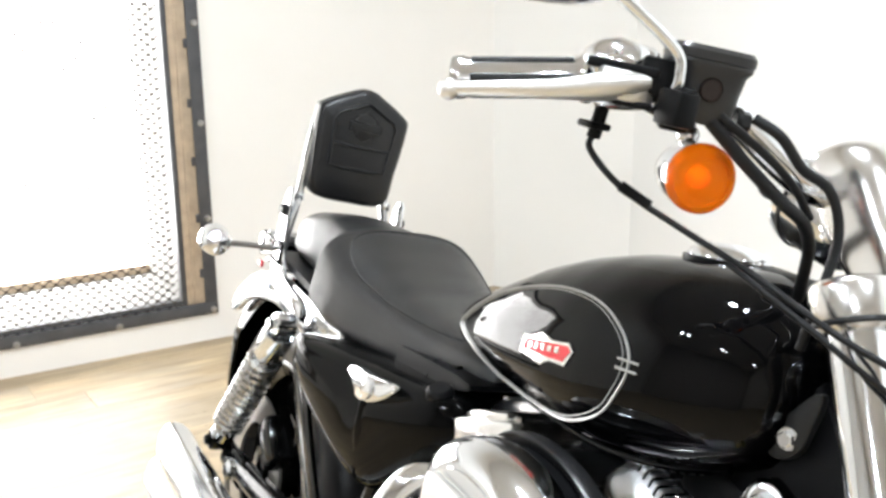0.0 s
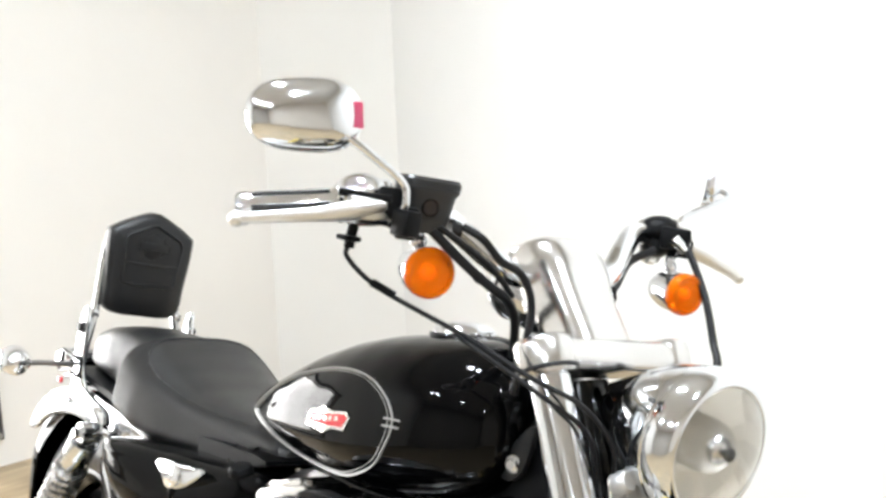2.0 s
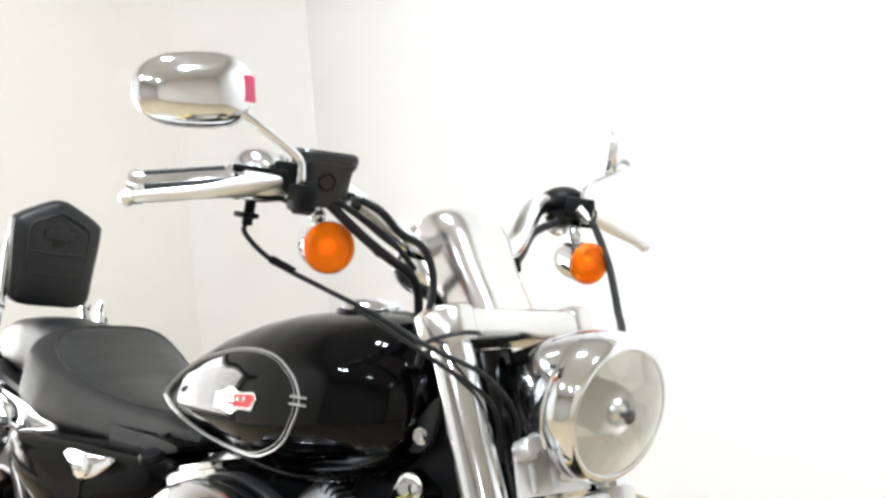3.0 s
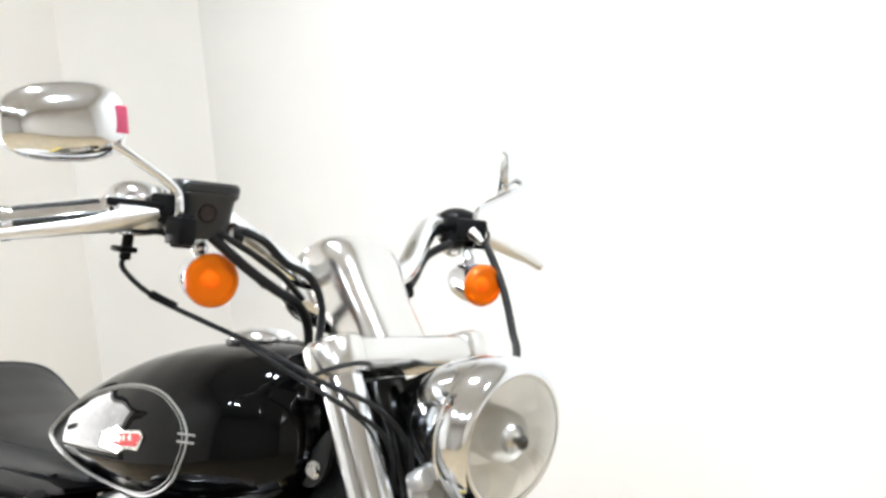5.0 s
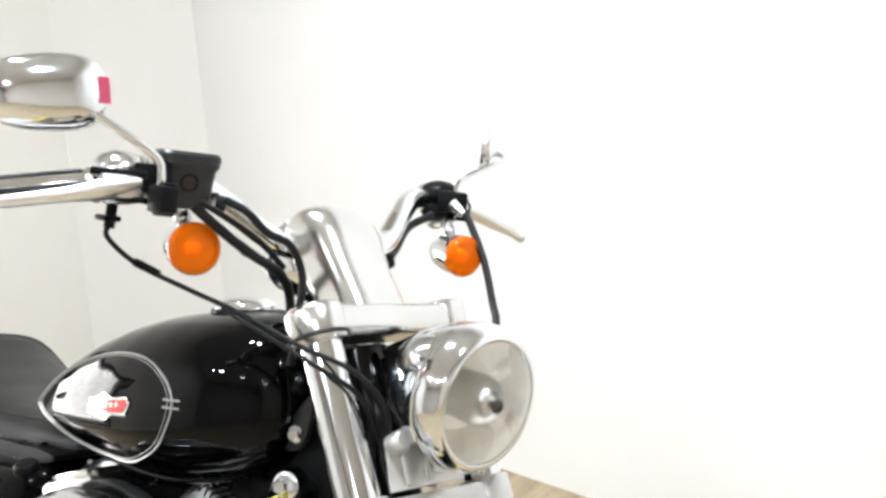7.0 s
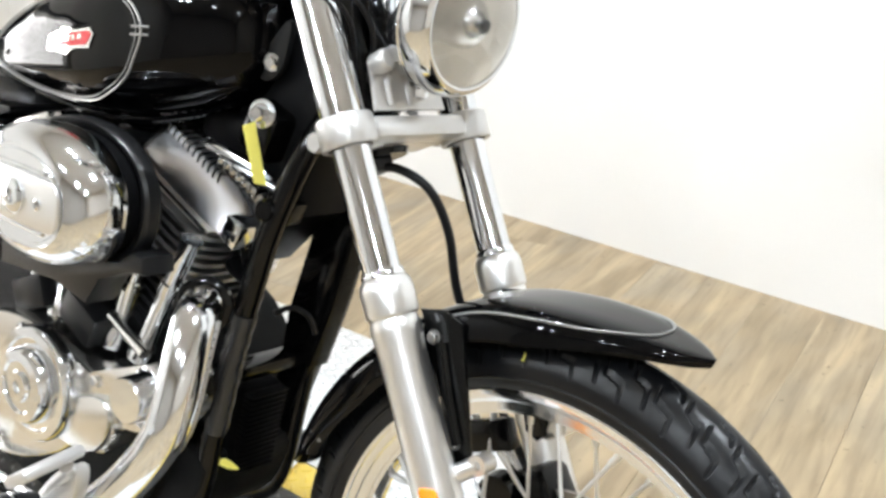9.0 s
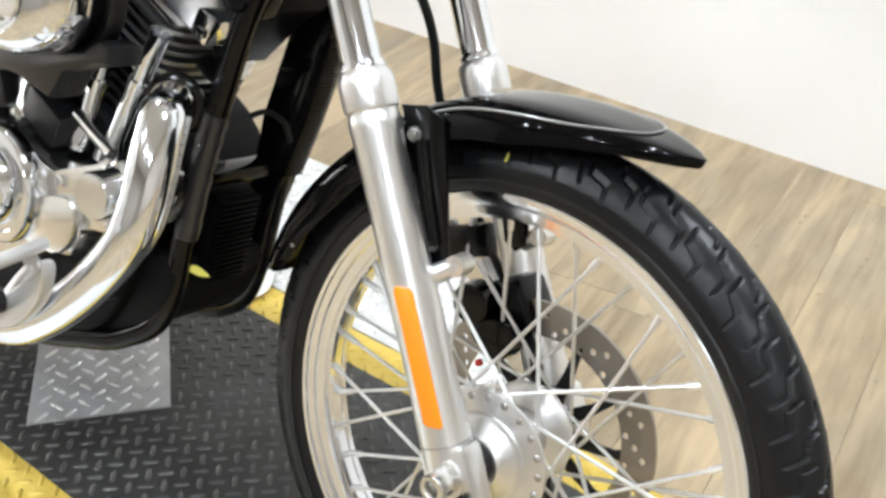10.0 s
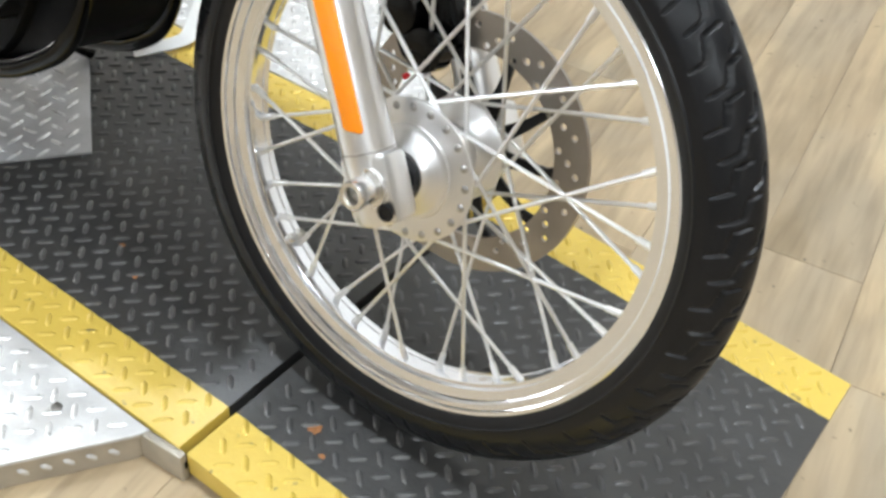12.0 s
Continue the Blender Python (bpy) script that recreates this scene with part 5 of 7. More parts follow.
def front_fender():
    c = AX.copy()
    a0, a1 = radians(170), radians(71)
    N, K = 56, 22
    bm = bmesh.new()
    rings = []
    for i in range(N + 1):
        t = i / N
        a = a0 + (a1 - a0) * t
        # half width and skirt depth fade to a point at the front
        tip = min(1.0, (1 - t) / 0.30)
        hw = 0.066 * (1 - (1 - tip) ** 2.2) ** 0.62 + 0.002
        hw *= min(1.0, 0.78 + t * 0.42)
        skirt = 0.038 * (0.25 + 0.75 * min(1, tip * 1.15)) + 0.010 * max(0, 1 - abs(t - 0.30) / 0.3)
        k = max(0.0, min(1.0, (t - 0.34) / 0.34))
        lift_ = 0.346 + 0.016 * k * k * (3 - 2 * k) + 0.010 * max(0, (t - 0.72) / 0.28) ** 2
        ring = []
        for j in range(K + 1):
            v = -1 + 2 * j / K
            # rounded crown, nearly straight skirts
            b = v * radians(96)
            y = hw * math.copysign(abs(math.sin(b)) ** 0.62, v)
            drop = skirt * (abs(v) ** 2.6)
            r = lift_ - drop
            a_ = a - radians(9.5) * abs(v) ** 1.5 * max(0.0, 1 - t / 0.25)      # level rear edge
            ring.append(c + Vector((r * math.cos(a_), y, r * math.sin(a_))))
        rings.append([bm.verts.new(p) for p in ring])
    for p, q in zip(rings, rings[1:]):
        for j in range(K):
            bm.faces.new((p[j], p[j + 1], q[j + 1], q[j]))
    rings_co = [[v.co.copy() for v in r] for r in rings]
    bmesh.ops.recalc_face_normals(bm, faces=bm.faces)
    bmesh.ops.solidify(bm, geom=bm.faces[:], thickness=0.0022)
    fen = part("front_fender", bm, PAINT, bike, "gloss black front fender with thin silver pinstripe", 50)
    # pinstripe along both flanks, swept across the crown near the nose
    def on_fender(t, v):
        f = t * N
        i, j = min(int(f), N - 1), (v + 1) / 2 * K
        k = min(int(j), K - 1)
        a, b = rings_co[i], rings_co[i + 1]
        p = a[k].lerp(a[k + 1], j - k).lerp(b[k].lerp(b[k + 1], j - k), f - i)
        return c + (p - c) * 1.0022
    flank = [(0.42, -0.66), (0.50, -0.64), (0.58, -0.63), (0.66, -0.62), (0.74, -0.62), (0.80, -0.63), (0.84, -0.60), (0.875, -0.50), (0.90, -0.36), (0.915, -0.18), (0.92, 0.0)]
    loop = flank + [(t, -v) for t, v in reversed(flank[:-1])]
    part("pinstripe", tube([on_fender(p.x, p.y) for p in spline([(t, v, 0) for t, v in loop], 5)], 0.0017, 8, smooth=False, flat=0.6), PINSTRIPE, fen, "thin silver pinstripe loop")
    # bracket to the fork on both sides
    for sd in (-1, 1):
        y = sd * 0.0705
        bk = slab([(-0.140, 0.645), (-0.112, 0.652), (-0.088, 0.645), (-0.070, 0.580), (-0.054, 0.520), (-0.052, 0.502), (-0.062, 0.492), (-0.078, 0.498), (-0.086, 0.520), (-0.104, 0.575)], y - 0.0025, y + 0.0025, "y", 0.001)
        part("fender_bracket", bk, FRAME, fen, "black stamped fender bracket", 30)
        part("bracket_rib", tube([(-0.108, y * 1.04, 0.62), (-0.088, y * 1.05, 0.565), (-0.070, y * 1.05, 0.525)], 0.007, 10), FRAME, fen)
        for q in ((-0.075, 0.525), (-0.118, 0.622)):
            part("bracket_bolt", bolt(Vector((q[0], y * 1.03, q[1])), (0, sd, 0), 0.006, 0.006), STEEL, fen)
    for sd in (-1, 1):
        part("edge_rivet", lathe([(0.004, 0), (0.003, 0.0015), (0, 0.002)], (-0.268, sd * 0.0535, 0.445), (0, sd, 0), 10), STEEL, fen)


front_fender()


def caliper():
    c = AX + Vector((-0.075, 0.072, 0.105))
    cal = part("brake_caliper", join(box(c, (0.09, 0.055, 0.065), 0.012, (0, -35, 0)), lathe([(0, -0.002), (0.022, 0), (0.024, 0.02), (0.018, 0.028), (0, 0.03)], c + Vector((-0.018, -0.052, 0.01)), (0, 1, 0), 24),
                                     lathe([(0, -0.002), (0.022, 0), (0.024, 0.02), (0.018, 0.028), (0, 0.03)], c + Vector((0.02, -0.052, -0.016)), (0, 1, 0), 24)), FRAME, bike, "black front brake caliper")
    part("caliper_pin", tube([c + Vector((-0.045, 0.0, 0.04)), c + Vector((0.03, 0.0, -0.03))], 0.007, 10, smooth=False), CHROME, cal)
    part("caliper_bracket", box(AX + Vector((-0.110, -0.003, 0.186)), (0.090, 0.018, 0.034), 0.004, (0, -24, 0)), FRAME, cal, "black caliper bracket")
    part("red_cap", lathe([(0, 0), (0.004, 0), (0.0035, 0.005), (0, 0.006)], c + Vector((0.012, -0.056, -0.045)), (0, -1, 0), 10), RED, cal, "small red cap")


caliper()
XF[0] = Matrix.Identity(4)

# ------------------------------------------------------------------ tank
TX = [-0.972, -0.962, -0.945, -0.92, -0.88, -0.84, -0.78, -0.72, -0.66, -0.60, -0.54, -0.49, -0.45, -0.425, -0.41, -0.402]
TT = [0.785, 0.796, 0.808, 0.822, 0.846, 0.868, 0.900, 0.925, 0.944, 0.957, 0.966, 0.970, 0.962, 0.945, 0.918, 0.890]
TB = [0.755, 0.748, 0.742, 0.737, 0.733, 0.731, 0.730, 0.731, 0.734, 0.742, 0.756, 0.772, 0.790, 0.806, 0.828, 0.860]
TW = [0.040, 0.062, 0.080, 0.094, 0.106, 0.116, 0.127, 0.135, 0.141, 0.142, 0.138, 0.128, 0.112, 0.094, 0.072, 0.040]
TN = 2.5


def tank_at(x):
    return (float(np.interp(x, TX, TT)), float(np.interp(x, TX, TB)), float(np.interp(x, TX, TW)))


def tank_side(x, z, out=0.0):
    """The point of the tank's right flank at x, z."""
    t, b, w = tank_at(x)
    zc = b + (t - b) * 0.42
    h = (t - zc) if z > zc else (zc - b)
    q = min(0.995, abs(z - zc) / h)
    return Vector((x, -w * (1 - q ** TN) ** (1 / TN) - out, z))


def tank():
    secs = []
    xs = np.concatenate([np.linspace(TX[0], -0.45, 34), np.linspace(-0.445, TX[-1], 10)])
    for x in xs:
        t, b, w = tank_at(x)
        zc = b + (t - b) * 0.42
        ring = []
        for j in range(56):
            a = 2 * math.pi * j / 56
            c, s = math.cos(a), math.sin(a)
            h = (t - zc) if s > 0 else (zc - b)
            ring.append((x, w * math.copysign(abs(c) ** (2 / TN), c), zc + h * math.copysign(abs(s) ** (2 / TN), s)))
        secs.append(ring)
    tk = part("fuel_tank", loft(secs), PAINT, bike, "gloss black teardrop fuel tank with silver pinstripe panel", 180)
    bm = tk.data
    loop = [(-0.912, 0.779), (-0.885, 0.803), (-0.855, 0.825), (-0.822, 0.844), (-0.785, 0.860), (-0.74, 0.876), (-0.69, 0.890), (-0.64, 0.898), (-0.595, 0.898), (-0.56, 0.888), (-0.541, 0.876), (-0.533, 0.860), (-0.537, 0.836), (-0.556, 0.806), (-0.598, 0.779), (-0.655, 0.759), (-0.74, 0.752), (-0.80, 0.757), (-0.845, 0.766), (-0.885, 0.771)]
    fine = spline([(a, b, 0) for a, b in loop], 6, True)
    cx, cz = -0.69, 0.832
    for k, r in ((1.0, 0.0027), (0.952, 0.0009)):
        pts = [tank_side(cx + (p.x - cx) * k, cz + (p.y - cz) * k, 0.0002) for p in fine]
        part("pinstripe", tube(pts, r, 6, True, smooth=False, flat=0.5), PINSTRIPE, tk, "thin silver pinstripe")
    part("pinstripe_spear", join(*[tube([tank_side(-0.548, z, 0.0002), tank_side(-0.522, z + 0.003, 0.0002)], 0.0015, 6, smooth=False) for z in (0.853, 0.862)]), PINSTRIPE, tk)
    # badge: silver ribbon with a red bar, raised
    def plate(ol, out0, out1, material, nm, lab):
        """A thin plate that lies on the tank's flank; ol in x and z."""
        bm = bmesh.new()
        bm.faces.new([bm.verts.new((x, 0, z)) for x, z in ol])
        bmesh.ops.triangulate(bm, faces=bm.faces[:])
        bmesh.ops.subdivide_edges(bm, edges=bm.edges[:], cuts=4, use_grid_fill=True)
        rim = [e for e in bm.edges if len(e.link_faces) == 1]
        wall = bmesh.ops.extrude_edge_only(bm, edges=rim)
        low = {v for v in wall["geom"] if isinstance(v, bmesh.types.BMVert)}
        for v in bm.verts:
            v.co = tank_side(v.co.x, v.co.z, out0 if v in low else out1)
        return part(nm, bm, material, tk, lab, 30)
    dx, dz = -0.015, -0.005
    mv = lambda ol: [(x + dx, z + dz) for x, z in ol]
    plate(mv([(-0.698, 0.815), (-0.694, 0.834), (-0.676, 0.840), (-0.658, 0.849), (-0.634, 0.848), (-0.605, 0.855), (-0.596, 0.849), (-0.605, 0.831), (-0.632, 0.827), (-0.65, 0.817), (-0.67, 0.817)]), -0.001, 0.0018, ALU, "badge", "silver ribbon badge with red bar")
    plate(mv([(-0.690, 0.8215), (-0.686, 0.8335), (-0.607, 0.8515), (-0.600, 0.848), (-0.609, 0.8345), (-0.64, 0.8285)]), 0.0012, 0.0024, RED, "badge_bar", "red enamel bar")
    for k in range(5):
        x = -0.678 + 0.013 * k
        plate(mv([(x, 0.8265 + 0.003 * k), (x, 0.8325 + 0.003 * k), (x + 0.007, 0.834 + 0.003 * k), (x + 0.007, 0.828 + 0.003 * k)]), 0.0020, 0.0030, ALU, "badge_relief", "")
    # filler cap
    t = tank_at(-0.575)[0]
    cap = part("filler_cap", lathe([(0.0, 0.019), (0.018, 0.0185), (0.032, 0.015), (0.039, 0.010), (0.042, 0.004), (0.042, -0.004), (0.05, -0.006), (0.052, -0.010)], (-0.585, 0.0, t - 0.003), (-0.12, 0, 1), 40), CHROME, tk, "round chrome filler cap")
    part("cap_ring", lathe([(0.0425, 0.003), (0.046, 0.002), (0.046, -0.005), (0.0425, -0.005)], (-0.585, 0, t - 0.002), (-0.12, 0, 1), 40), PLASTIC, tk)
    # dash strip in front of the cap and seam under the tank
    part("tank_dash", loft([[(x, 0.02 * math.cos(a) * k, tank_at(x)[0] - 0.003 + 0.006 * max(0, math.sin(a)) * k) for a in np.linspace(0, 2 * math.pi, 17)[:-1]] for x, k in ((-0.535, 0.5), (-0.525, 1.0), (-0.48, 1.1), (-0.455, 0.9), (-0.445, 0.5))]), PLASTIC, tk, "small black tank dash")
    part("tank_seam", tube([(x, -tank_at(x)[2] * 0.55, tank_at(x)[1] - 0.001 + 0.004) for x in np.linspace(-0.85, -0.45, 9)], 0.004, 8), PAINT, tk)
    # front mount ear and bolt
    part("tank_mount", slab(rounded([(-0.418, 0.828), (-0.402, 0.828), (-0.386, 0.842), (-0.380, 0.866), (-0.377, 0.892), (-0.386, 0.894), (-0.404, 0.872), (-0.420, 0.848)], 3), -0.060, -0.052, "y", 0.001), DARKGREY, tk, "dark grey mounting ear")
    part("mount_bolt", bolt(Vector((-0.3995, -0.060, 0.848)), (0.3, -1, 0), 0.0075, 0.008), CHROME, tk)


tank()


# ------------------------------------------------------------------ seat and backrest
def seat():
    # stations: x, half width, crown height, edge height, bottom height
    st = [(-0.872, 0.055, 0.734, 0.722, 0.702), (-0.89, 0.068, 0.743, 0.726, 0.694), (-0.93, 0.075, 0.746, 0.724, 0.682), (-0.99, 0.084, 0.744, 0.719, 0.668), (-1.06, 0.097, 0.746, 0.717, 0.654),
          (-1.13, 0.111, 0.752, 0.718, 0.644), (-1.20, 0.127, 0.767, 0.724, 0.638), (-1.26, 0.139, 0.785, 0.733, 0.638), (-1.30, 0.142, 0.800, 0.741, 0.645), (-1.322, 0.143, 0.804, 0.746, 0.650), (-1.334, 0.137, 0.797, 0.746, 0.655)]
    def ringed(rows, n=40, dish=0.0):
        secs = []
        for x, w, zt, ze, zb in rows:
            ring = []
            for j in range(n):
                a = 2 * math.pi * j / n
                c, s = math.cos(a), math.sin(a)
                y = w * math.copysign(abs(c) ** 0.66, c)
                if s >= 0:
                    z = ze - 0.02 + (zt - ze + 0.02) * abs(s) ** 0.75
                else:
                    z = ze - 0.02 - (ze - 0.02 - zb) * abs(s) ** 0.5
                    y *= 1 + 0.20 * abs(s) - 0.16 * abs(s) ** 3
                ring.append((x, y, z))
            secs.append(ring)
        return secs
    def fine(rows, k=4):
        t = np.linspace(0, len(rows) - 1, (len(rows) - 1) * k + 1)
        return [tuple(float(np.interp(u, range(len(rows)), [r[i] for r in rows])) for i in range(5)) for u in t]
    st_f = [tuple(v) for v in fine(st)]
    se = part("rider_seat", loft(ringed(st_f)), SEATVINYL, bike, "black vinyl rider seat with stitched top panel", 60)
    # welt round the seating panel
    half = [(-0.900, 0.0), (-0.925, -0.045), (-1.0, -0.070), (-1.08, -0.088), (-1.16, -0.104), (-1.23, -0.115), (-1.285, -0.106), (-1.308, -0.07), (-1.312, 0.0)]
    loop = half + [(x, -y) for x, y in reversed(half[1:-1])]
    def top(x, y):
        rows = sorted(st_f)
        w, zt, ze = (float(np.interp(x, [r[0] for r in rows], [r[i] for r in rows])) for i in (1, 2, 3))
        c = min(1.0, abs(y) / w) ** (1 / 0.66)
        s = math.sqrt(max(0, 1 - c * c))
        return Vector((x, y, ze - 0.02 + (zt - ze + 0.02) * s ** 0.75 + 0.0005))
    part("seat_welt", tube([top(p.x, p.y) for p in spline([(a, b, 0) for a, b in loop], 6, True)], 0.0016, 8, True, smooth=False), SEATVINYL, se, "raised welt")
    back = [(-1.341, 0.080, 0.780, 0.752, 0.662), (-1.350, 0.085, 0.792, 0.752, 0.66), (-1.40, 0.084, 0.794, 0.754, 0.66), (-1.48, 0.080, 0.789, 0.752, 0.665), (-1.55, 0.074, 0.779, 0.745, 0.668), (-1.62, 0.066, 0.764, 0.735, 0.67), (-1.66, 0.058, 0.750, 0.728, 0.675), (-1.675, 0.045, 0.735, 0.72, 0.685)]
    part("pillion_seat", loft(ringed(fine(back))), SEATVINYL, bike, "black vinyl pillion seat", 60)
    part("seat_pan", slab(rounded([(-0.87, 0.70), (-1.0, 0.676), (-1.2, 0.640), (-1.38, 0.652), (-1.62, 0.665), (-1.62, 0.675), (-1.3, 0.668), (-0.9, 0.712)], 3), -0.1, 0.1, "y"), PLASTIC, se)


seat()


def backrest():
    tilt = pose(-1.602, 0, 0.80, -3, -3, 0)
    ol = rounded([(-0.072, 0.0), (0.0, -0.008), (0.072, 0.0), (0.082, 0.06), (0.088, 0.148), (0.078, 0.168), (0.03, 0.194), (0.0, 0.204), (-0.03, 0.194), (-0.078, 0.168), (-0.088, 0.148), (-0.082, 0.06)], 4)
    c = (0.0, 0.09)
    def ring(k, x):
        return [tilt @ Vector((x, c[0] + (a - c[0]) * k, c[1] + (b - c[1]) * k)) for a, b in ol]
    secs = [ring(0.94, -0.022), ring(1.0, -0.016), ring(1.01, -0.004), ring(1.0, 0.010), ring(0.965, 0.0185), ring(0.90, 0.0225), ring(0.6, 0.0255), ring(0.2, 0.0265)]
    pad = part("backrest_pad", loft(secs), VINYL, bike, "black vinyl backrest pad with embossed panel", 60)
    def seam(pts, r=0.0036, closed=True):
        return tube([tilt @ Vector((0.0262 - 0.0030 * (abs(a) / 0.07) ** 2, a, b)) for a, b in pts], r, 6, closed, smooth=False)
    inner = [(-0.056, 0.058), (-0.03, 0.055), (0.03, 0.055), (0.056, 0.058), (0.062, 0.14), (0.055, 0.155), (0.0, 0.18), (-0.055, 0.155), (-0.062, 0.14)]
    part("panel_welt", seam(inner), VINYL, pad)
    part("panel_welt", seam([(-0.059, 0.100), (-0.03, 0.098), (0.03, 0.098), (0.059, 0.100)], 0.0030, False), VINYL, pad)
    part("edge_welt", tube(ring(0.985, 0.0135), 0.002, 6, True, smooth=False), VINYL, pad)
    # embossed shield crossed by a bar, drawn as raised outlines
    shield = [(-0.017, 0.118), (0.0, 0.108), (0.017, 0.118), (0.022, 0.138), (0.020, 0.153), (0.009, 0.158), (0.0, 0.164), (-0.009, 0.158), (-0.020, 0.153), (-0.022, 0.138)]
    bar = [(-0.032, 0.128), (0.032, 0.128), (0.032, 0.142), (-0.032, 0.142)]
    bm = join(slab(shield, 0.0245, 0.0275, "x", 0.001), slab(bar, 0.0250, 0.0290, "x", 0.001))
    bm.transform(tilt)
    part("emblem_relief", bm, VINYL, pad, "embossed shield shape", 30)
    for ol, xo in ((shield, 0.0275), (bar, 0.0290)):
        part("emblem_edge", tube([tilt @ Vector((xo, a, b)) for a, b in ol], 0.0013, 6, True, smooth=False), VINYL, pad)
    # chrome loop behind the pad and its uprights
    hoop = [(-1.585, -0.104, 0.60), (-1.592, -0.104, 0.70), (-1.612, -0.086, 0.79), (-1.626, -0.074, 0.93), (-1.630, -0.045, 0.972), (-1.634, 0, 0.985), (-1.630, 0.045, 0.972), (-1.626, 0.074, 0.93), (-1.612, 0.086, 0.79), (-1.592, 0.104, 0.70), (-1.585, 0.104, 0.60)]
    sissy = part("sissy_bar", tube(hoop, 0.0075, 12, n=6), CHROME, bike, "chrome sissy bar with flat side plates")
    for sd in (-1, 1):
        part("side_plate", slab(rounded([(-1.575, 0.80), (-1.605, 0.79), (-1.615, 0.70), (-1.60, 0.62), (-1.50, 0.60), (-1.43, 0.605), (-1.44, 0.635), (-1.53, 0.65), (-1.565, 0.70)], 3), sd * 0.108, sd * 0.114, "y", 0.001), CHROME, sissy, "flat chrome side plate")
        part("plate_bolt", bolt(Vector((-1.588, sd * 0.114, 0.765)), (0, sd, 0), 0.009, 0.009), DARKGREY, sissy)
        part("pad_bracket", box((-1.612, sd * 0.088, 0.79), (0.016, 0.02, 0.018), 0.004), CHROME, sissy)


backrest()


# ------------------------------------------------------------------ rear end
RX = Vector((-1.545, 0, 0.318))     # centre of the fender's curve
RW = Vector((-1.545, 0, 0.270))     # rear axle


def rear_end():
    wheel = part("rear_wheel", lathe([(0.203, -0.062), (0.21, -0.06), (0.212, -0.055), (0.206, -0.05), (0.192, -0.045), (0.186, -0.03), (0.186, 0.03), (0.192, 0.045), (0.206, 0.05), (0.212, 0.055), (0.21, 0.06), (0.203, 0.062), (0.18, 0.04), (0.178, 0), (0.18, -0.04)], RW, (0, 1, 0), 64, True), FRAME, bike, "black cast rear wheel")
    part("tyre", lathe([(0.206, -0.058), (0.225, -0.068), (0.255, -0.0725), (0.28, -0.070), (0.298, -0.060), (0.311, -0.040), (0.318, -0.015), (0.318, 0.015), (0.311, 0.040), (0.298, 0.060), (0.28, 0.070), (0.255, 0.0725), (0.225, 0.068), (0.206, 0.058)], RW, (0, 1, 0), 96), RUBBER, wheel, "wide black rear tyre")
    part("hub", lathe([(0.02, -0.09), (0.05, -0.085), (0.05, 0.085), (0.02, 0.09)], RW, (0, 1, 0), 32), FRAME, wheel)
    for k in range(9):
        a = 2 * math.pi * k / 9
        part("wheel_spoke", tube([RW + Vector((0.045 * math.cos(a), 0, 0.045 * math.sin(a))), RW + Vector((0.185 * math.cos(a), 0, 0.185 * math.sin(a)))], [0.017, 0.011], 10, smooth=False), FRAME, wheel)
    # fender
    bm = bmesh.new()
    rings = []
    for i in range(41):
        t = i / 40
        a = radians(62 + 128 * t)
        hw = 0.088 * (1 - 0.25 * max(0, t - 0.75) / 0.25)
        skirt = 0.07 * (1 - 0.6 * max(0, t - 0.6) / 0.4)
        ring = []
        for j in range(17):
            v = -1 + 2 * j / 16
            y = hw * math.copysign(abs(math.sin(v * 1.65)) ** 0.65 if abs(v * 1.65) < math.pi / 2 else 1.0, v)
            r = 0.352 - skirt * abs(v) ** 3
            ring.append(bm.verts.new(RX + Vector((r * math.cos(a), y, r * math.sin(a)))))
        rings.append(ring)
    for p, q in zip(rings, rings[1:]):
        for j in range(16):
            bm.faces.new((p[j], p[j + 1], q[j + 1], q[j]))
    bmesh.ops.recalc_face_normals(bm, faces=bm.faces)
    bmesh.ops.solidify(bm, geom=bm.faces[:], thickness=0.003)
    part("rear_fender", bm, PAINT, bike, "gloss black rear fender", 50)
    for sd in (-1, 1):
        st = slab(rounded([(-1.22, 0.635), (-1.38, 0.648), (-1.55, 0.645), (-1.70, 0.615), (-1.80, 0.555), (-1.835, 0.50), (-1.80, 0.505), (-1.72, 0.555), (-1.58, 0.588), (-1.42, 0.585), (-1.30, 0.57), (-1.23, 0.60)], 3), sd * 0.094, sd * 0.106, "y", 0.003)
        strut = part("fender_strut", st, CHROME, bike, "polished fender strut cover")
        for q in ((-1.30, 0.61), (-1.62, 0.61)):
            part("strut_bolt", bolt(Vector((q[0], sd * 0.106, q[1])), (0, sd, 0), 0.008, 0.008), CHROME, strut)
        # shock absorber with open spring
        t, b = Vector((-1.415, sd * 0.142, 0.600)), Vector((-1.648, sd * 0.142, 0.285))
        d = (b - t).normalized()
        L = (b - t).length
        sh = part("shock_absorber", lathe([(0, 0.02), (0.026, 0.02), (0.028, 0.024), (0.028, 0.085), (0.025, 0.09), (0.0165, 0.09), (0.0165, L - 0.06), (0.026, L - 0.055), (0.026, L - 0.03), (0.012, L - 0.02), (0, L - 0.02)], t, d, 28), CHROME, bike, "chrome shock absorber with exposed spring")
        u = d.orthogonal().normalized()
        v = d.cross(u)
        turns = 12.5
        coil = []
        for k in range(int(turns * 14) + 1):
            an = 2 * math.pi * k / 14
            h = 0.092 + (L - 0.155) * k / (turns * 14)
            coil.append(t + d * h + 0.0265 * (u * math.cos(an) + v * math.sin(an)))
        part("coil_spring", tube(coil, 0.0060, 8, smooth=False), SPRING, sh, "exposed steel coil spring")
